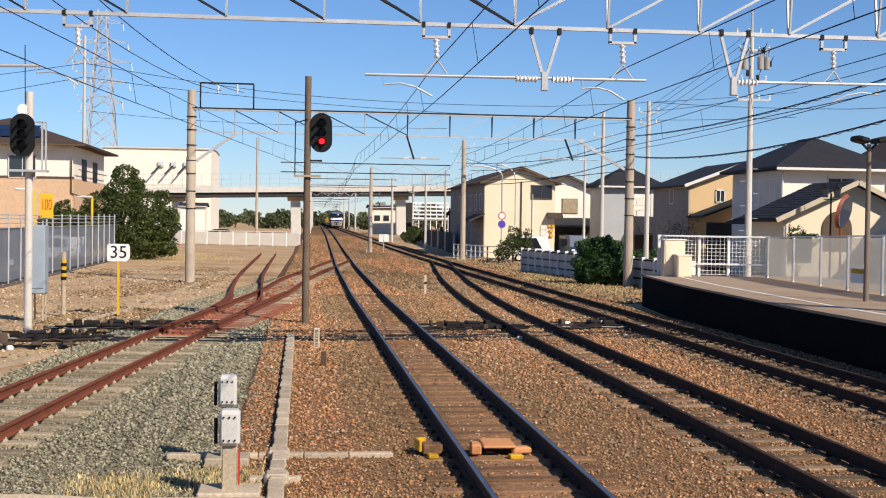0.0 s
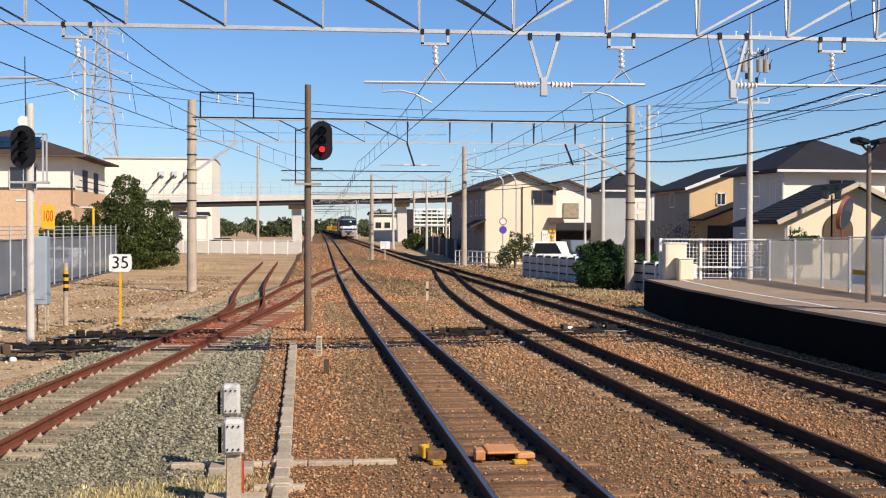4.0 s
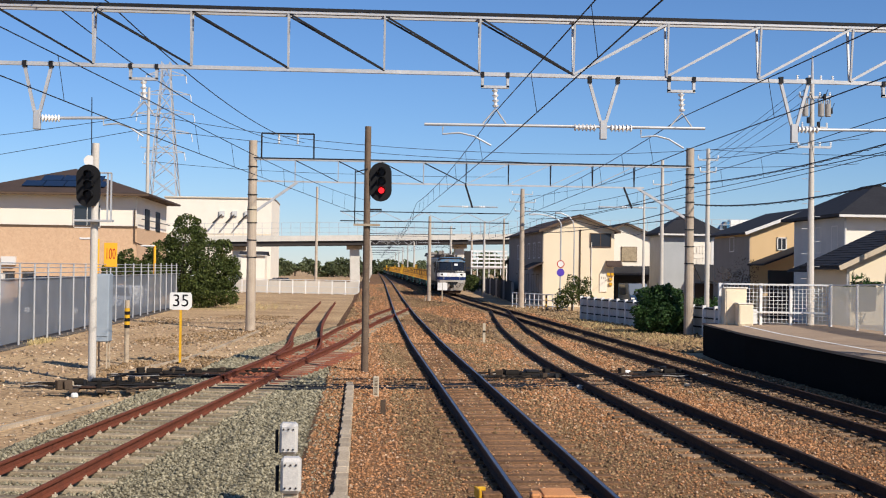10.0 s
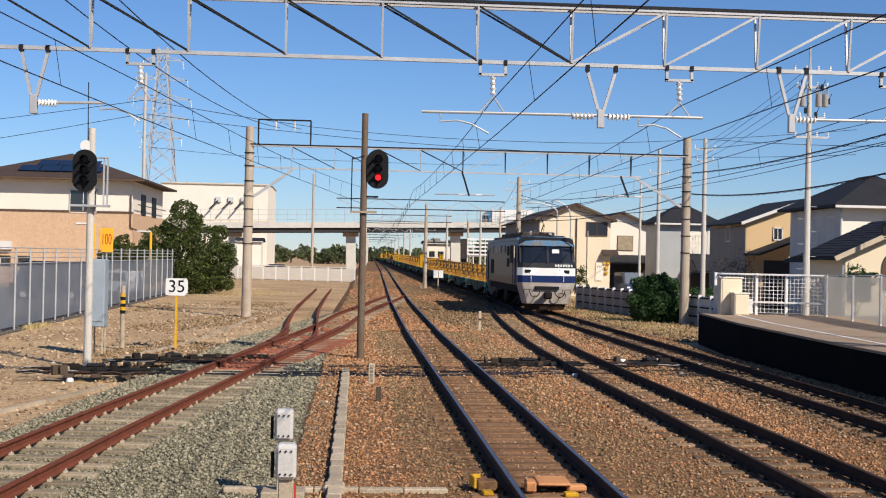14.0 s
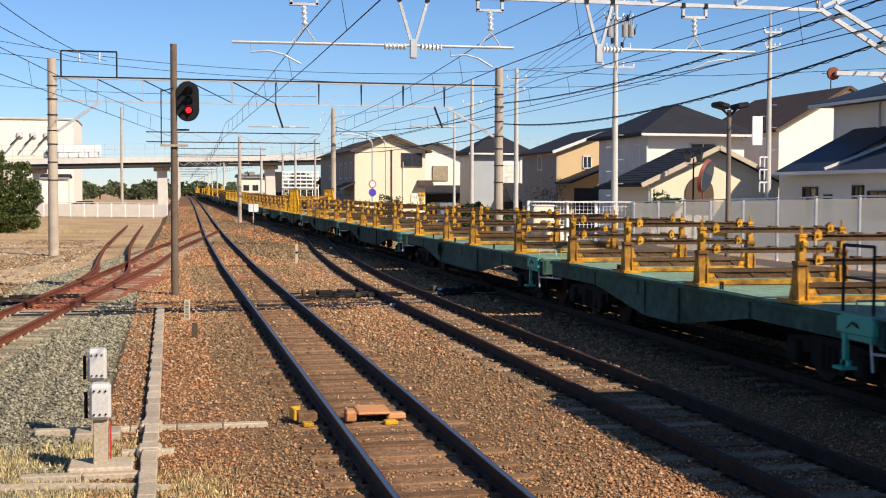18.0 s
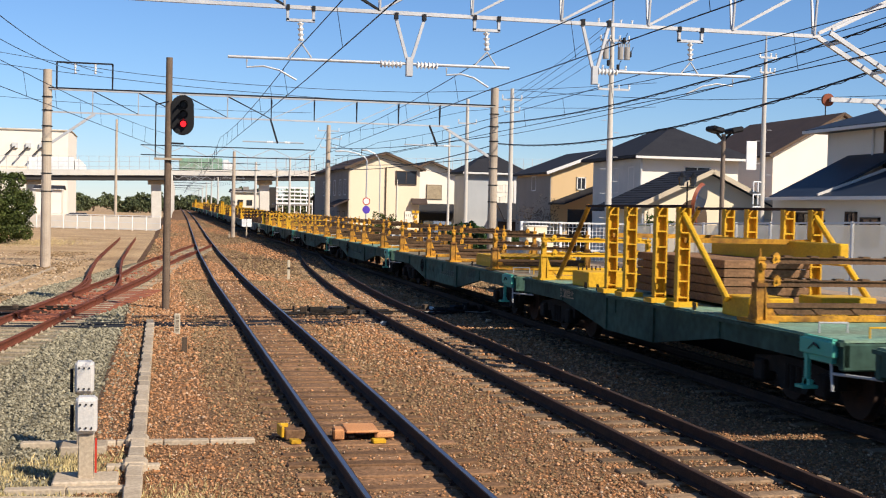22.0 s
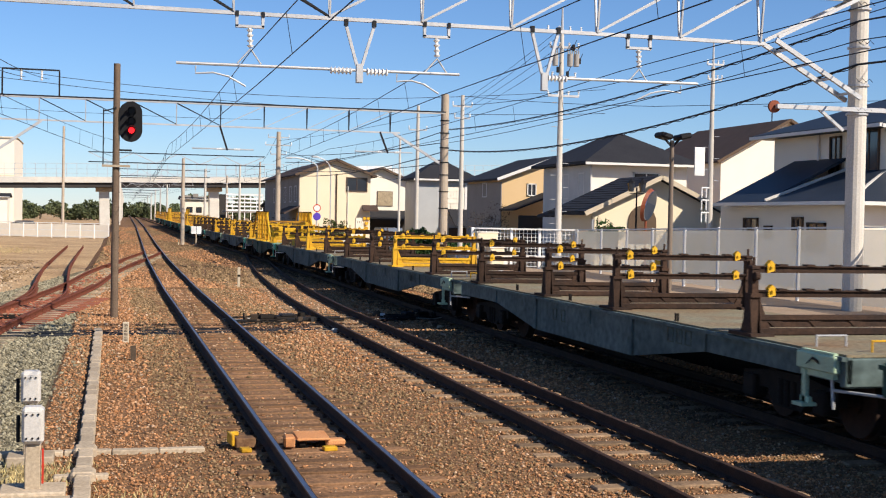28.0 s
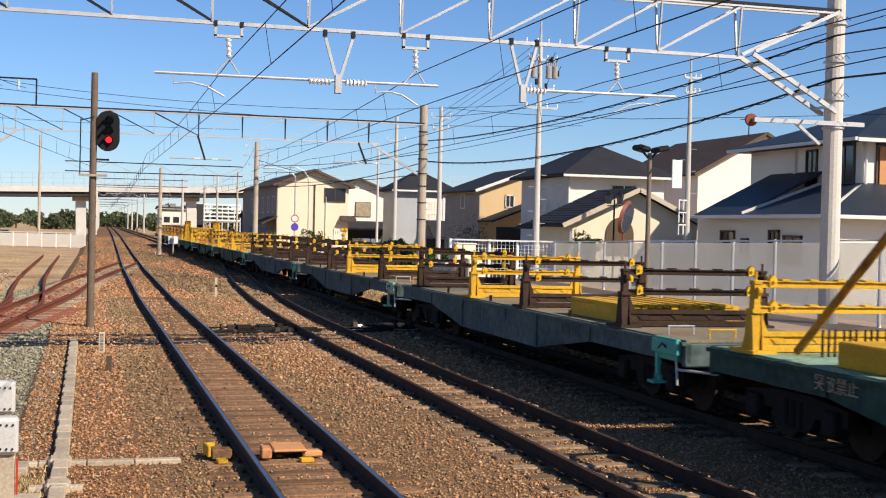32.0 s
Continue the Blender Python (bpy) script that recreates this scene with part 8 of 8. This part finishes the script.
side_box(h_, "white_shed", (1.4, -0.5, 1.0), (1.8, 0.8, 2.2), "trim_white")
for k_ in range(2):
    side_box(h_, "side_window", (13.13, 5.5 + 6.0 * k_, 7.0), (0.06, 2.4, 1.9), "carriage_dark")
side_box(h_, "balcony_rail", (13.5, 8.5, 6.9), (0.05, 16, 0.07), "steel_dark")
side_box(h_, "side_brick", (13.12, 8.5, 3.1), (0.08, 17.0, 6.1), "wall_brick")
pipe(h_, (13.0, -0.15, 4.9), (13.0, -0.15, 7.7), "trim_brown", 0.06)
pipe(h_, (13.0, -0.15, 4.9), (14.6, -0.15, 4.3), "trim_brown", 0.06)
for r_ in range(2):
    for k_ in range(4 - r_):
        side_box(h_, "solar_panel", (4.3 + 1.75 * k_ + 1.2 * r_, 0.9 + 1.65 * r_, 9.85 + 0.585 * r_), (1.68, 1.62, 0.05), "panel_blue", rx=19.4)
h_ = warehouse
for k_ in range(3):
    x_ = 13.2 + 2.9 * k_
    side_box(h_, "vent_hood", (x_, -0.3, 15.3), (1.2, 0.6, 1.2), "wall_grey")
    bm = B()
    bar(bm, (x_, -0.4, 15.1), (x_ - 1.9, -2.2, 12.9), 0.28, 0.28)
    part("vent_duct", bm, "wall_dark", h_)
side_box(h_, "cornice", (12.3, -0.1, 18.9), (25.0, 0.4, 0.3), "board_cream")
side_box(h_, "lower_stripe", (12.3, -0.05, 10.5), (24.6, 0.06, 0.25), "wall_cream")

# lower buildings and sheds beyond the viaduct on the right
sh_ = house("shed", "white low building beyond the viaduct", 15.8, 23.0, 287, 296, 5.6, 6.1, "wall_white", "roof_dark", "x", cat="shed")
for x_ in (1.6, 3.6):
    window(sh_, x_, 3.6, 1.2, 1.2, frame_m="trim_brown")
# Dark block added to stand in for the viaduct pier's shaded side.
side_box(sh_, "dark_annexe", (8.9, 2.0, 3.6), (2.2, 4.0, 7.2), "wall_dark")
for x_, z_, w_, h2_ in ((1.2, 6.3, 1.6, 1.0), (3.0, 6.5, 1.2, 1.4), (4.4, 6.2, 1.4, 0.8)):
    side_box(sh_, "roof_unit", (x_, 3.0, z_), (w_, 1.4, h2_), "wall_shade")
dk_ = thing("parking_deck", (18.1, 205, -0.36), "white two-level steel parking deck with railings beyond the houses", "parking deck")
for k_ in range(5):
    bm = B()
    box(bm, (2.9, 0, 3.5 + 0.62 * k_), (5.8, 0.14, 0.26))
    part("white_rail", bm, "white_paint", dk_)
for k_ in range(7):
    bm = B()
    box(bm, (0.1 + 0.95 * k_, 0.1, 3.0), (0.12, 0.12, 6.0))
    part("post", bm, "white_paint", dk_)
bm = B()
box(bm, (2.9, 4.0, 3.3), (5.8, 8.0, 0.3))
part("deck", bm, "wall_shade", dk_)
house("shed", "dark low shed beside the line", 22.2, 26.0, 175, 190, 3.6, 4.4, "wall_dark", "roof_dark", "x", cat="shed")
house("house", "distant pale house near the viaduct pier", -23.8, -19.0, 262, 268, 5.0, 5.6, "wall_white", "roof_dark", "x")
house("house", "distant white house beyond the far trees", 34, 52, 240, 255, 6.5, 8.5, "wall_white", "roof_dark", "x")


def dark_fence():
    """Weathered board fence that runs along the line beyond the road end."""
    f = thing("board_fence", (0, 0, -0.36), "dark weathered board fence along the line beyond the road end", "fence")
    a, b = Vector((14.2, 116, 0)), Vector((18.2, 205, 0))
    for k in range(30):
        p, q = a.lerp(b, k / 30), a.lerp(b, (k + 0.97) / 30)
        bm = B()
        bar(bm, (p.x, p.y, 0.95), (q.x, q.y, 0.95), 0.05, 1.8 + 0.2 * (k % 3))
        part("board", bm, "wall_dark" if k % 4 else "wall_shade", f)


dark_fence()
for k_, (x_, y_) in enumerate(((15.2, 170), (17.0, 196), (20.6, 190))):
    foliage("bush", x_, y_, -0.36, [(0, 0, 0.9, 0.9), (0.9, 0.3, 1.2, 0.8), (-0.8, 0.2, 0.7, 0.7), (0.2, 0, 1.7, 0.6)], 2200, 0.12, "leaf", "scrubby green bush beside the line", "bush", 0.08, 120 + k_, "scrub beside the line")

# street behind the fences
bm = B()
prism(bm, [(18.2, -40, -0.355), (19.2, 40, -0.355), (18.3, 96, -0.355), (23.0, 96, -0.355), (24.2, 40, -0.355), (23.5, -40, -0.355)], (0, 0, 0.05))
solid("road", bm, "street_paving", "narrow grey street behind the station fence, lightened to bounce light onto the houses", "road", kind="structure")
bm = B()
prism(bm, [(-34, 40, -0.357), (-11.8, 40, -0.357), (-12.4, 92, -0.357), (-34, 100, -0.357)], (0, 0, 0.03))
solid("car_park", bm, "asphalt", "grey asphalt car park behind the fence", "car park", kind="structure")


# ---------------------------------------------------------------- lorry on the viaduct
def lorry(name, label, cab, body):
    l = thing(name, (0, 273, 8.52), label, "lorry", "vehicles on the viaduct")
    bm = B()
    box(bm, (0, 0, 2.35), (9.0, 2.4, 2.7), bevel=0.05)
    part("cargo_body", bm, body, l)
    bm = B()
    prism(bm, [(-6.9, -1.2, 0.6), (-4.7, -1.2, 0.6), (-4.7, -1.2, 3.3), (-5.6, -1.2, 3.4), (-6.7, -1.2, 2.2), (-6.9, -1.2, 1.6)], (0, 2.4, 0))
    c = part("cab", bm, cab, l)
    bm = B()
    box(bm, (-5.8, -1.21, 2.1), (0.9, 0.03, 0.7))
    part("cab_window", bm, "glass_dark", c)
    bm = B()
    box(bm, (-1.0, 0, 0.8), (11.4, 1.0, 0.3))
    part("chassis", bm, "bogie_dark", l)
    for x in (-5.6, 2.0, 3.3):
        for s in (-1, 1):
            bm = B()
            disc(bm, (x, s * 1.0, 0.48), 0.48, 0.3, "Y", 20)
            part("wheel", bm, "tyre", l)
    return l


lorry_1 = lorry("lorry", "white box lorry with a blue cab driving over the viaduct", "loco_sky", "white_paint")
lorry_2 = lorry("lorry", "green lorry driving over the viaduct", "white_paint", "deck_green")
lorry_3 = lorry("lorry", "white box lorry driving over the viaduct", "white_paint", "white_paint")


# ---------------------------------------------------------------- what moves
def motions():
    for w, q, length in CARS:
        rows = []
        for k in range(33):
            t = float(k)
            y = q - travel(t)
            a, b = at(TRACK_C, y + 2.0)[0], at(TRACK_C, y + length - 3.0)[0]
            turn = math.degrees(math.atan2(-(b - a), length - 5.0))
            za, zb = grade(y + 2.0), grade(y + length - 3.0)
            climb = math.degrees(math.atan2(zb - za, length - 5.0))
            rows.append((t, pose(a - (b - a) * 2.0 / (length - 5.0), y, za - (zb - za) * 2.0 / (length - 5.0), climb, 0, turn)))
        walk(w, rows)
    # the van waits behind the bush, then drives off along the lane
    walk(white_van, [(t, pose(x, 98, -0.36, 0, 0, -90)) for t, x in ((0.0, 17.9), (1.5, 17.95), (2.5, 18.3), (3.4, 18.85), (4.5, 19.75), (5.6, 21.0), (6.0, 21.9), (6.4, 23.3), (7.0, 25.3), (8.0, 28.5), (9.0, 31.0), (10.0, 32.0), (32.0, 32.0))])
    # one lorry runs one way along the viaduct, two the other
    for v, t0, x0, speed in ((lorry_1, 14.5, 27.3, 12.8), (lorry_2, 23.0, 24.7, -16.3), (lorry_3, 25.0, 17.0, -13.0)):
        walk(v, [(float(k), pose(x0 - speed * (k - t0), 273 if speed > 0 else 277, 8.52 + 0.0239 * (x0 - speed * (k - t0)), 0, -1.37 if speed > 0 else 1.37, 0 if speed > 0 else 180)) for k in range(0, 33, 4)])


motions()
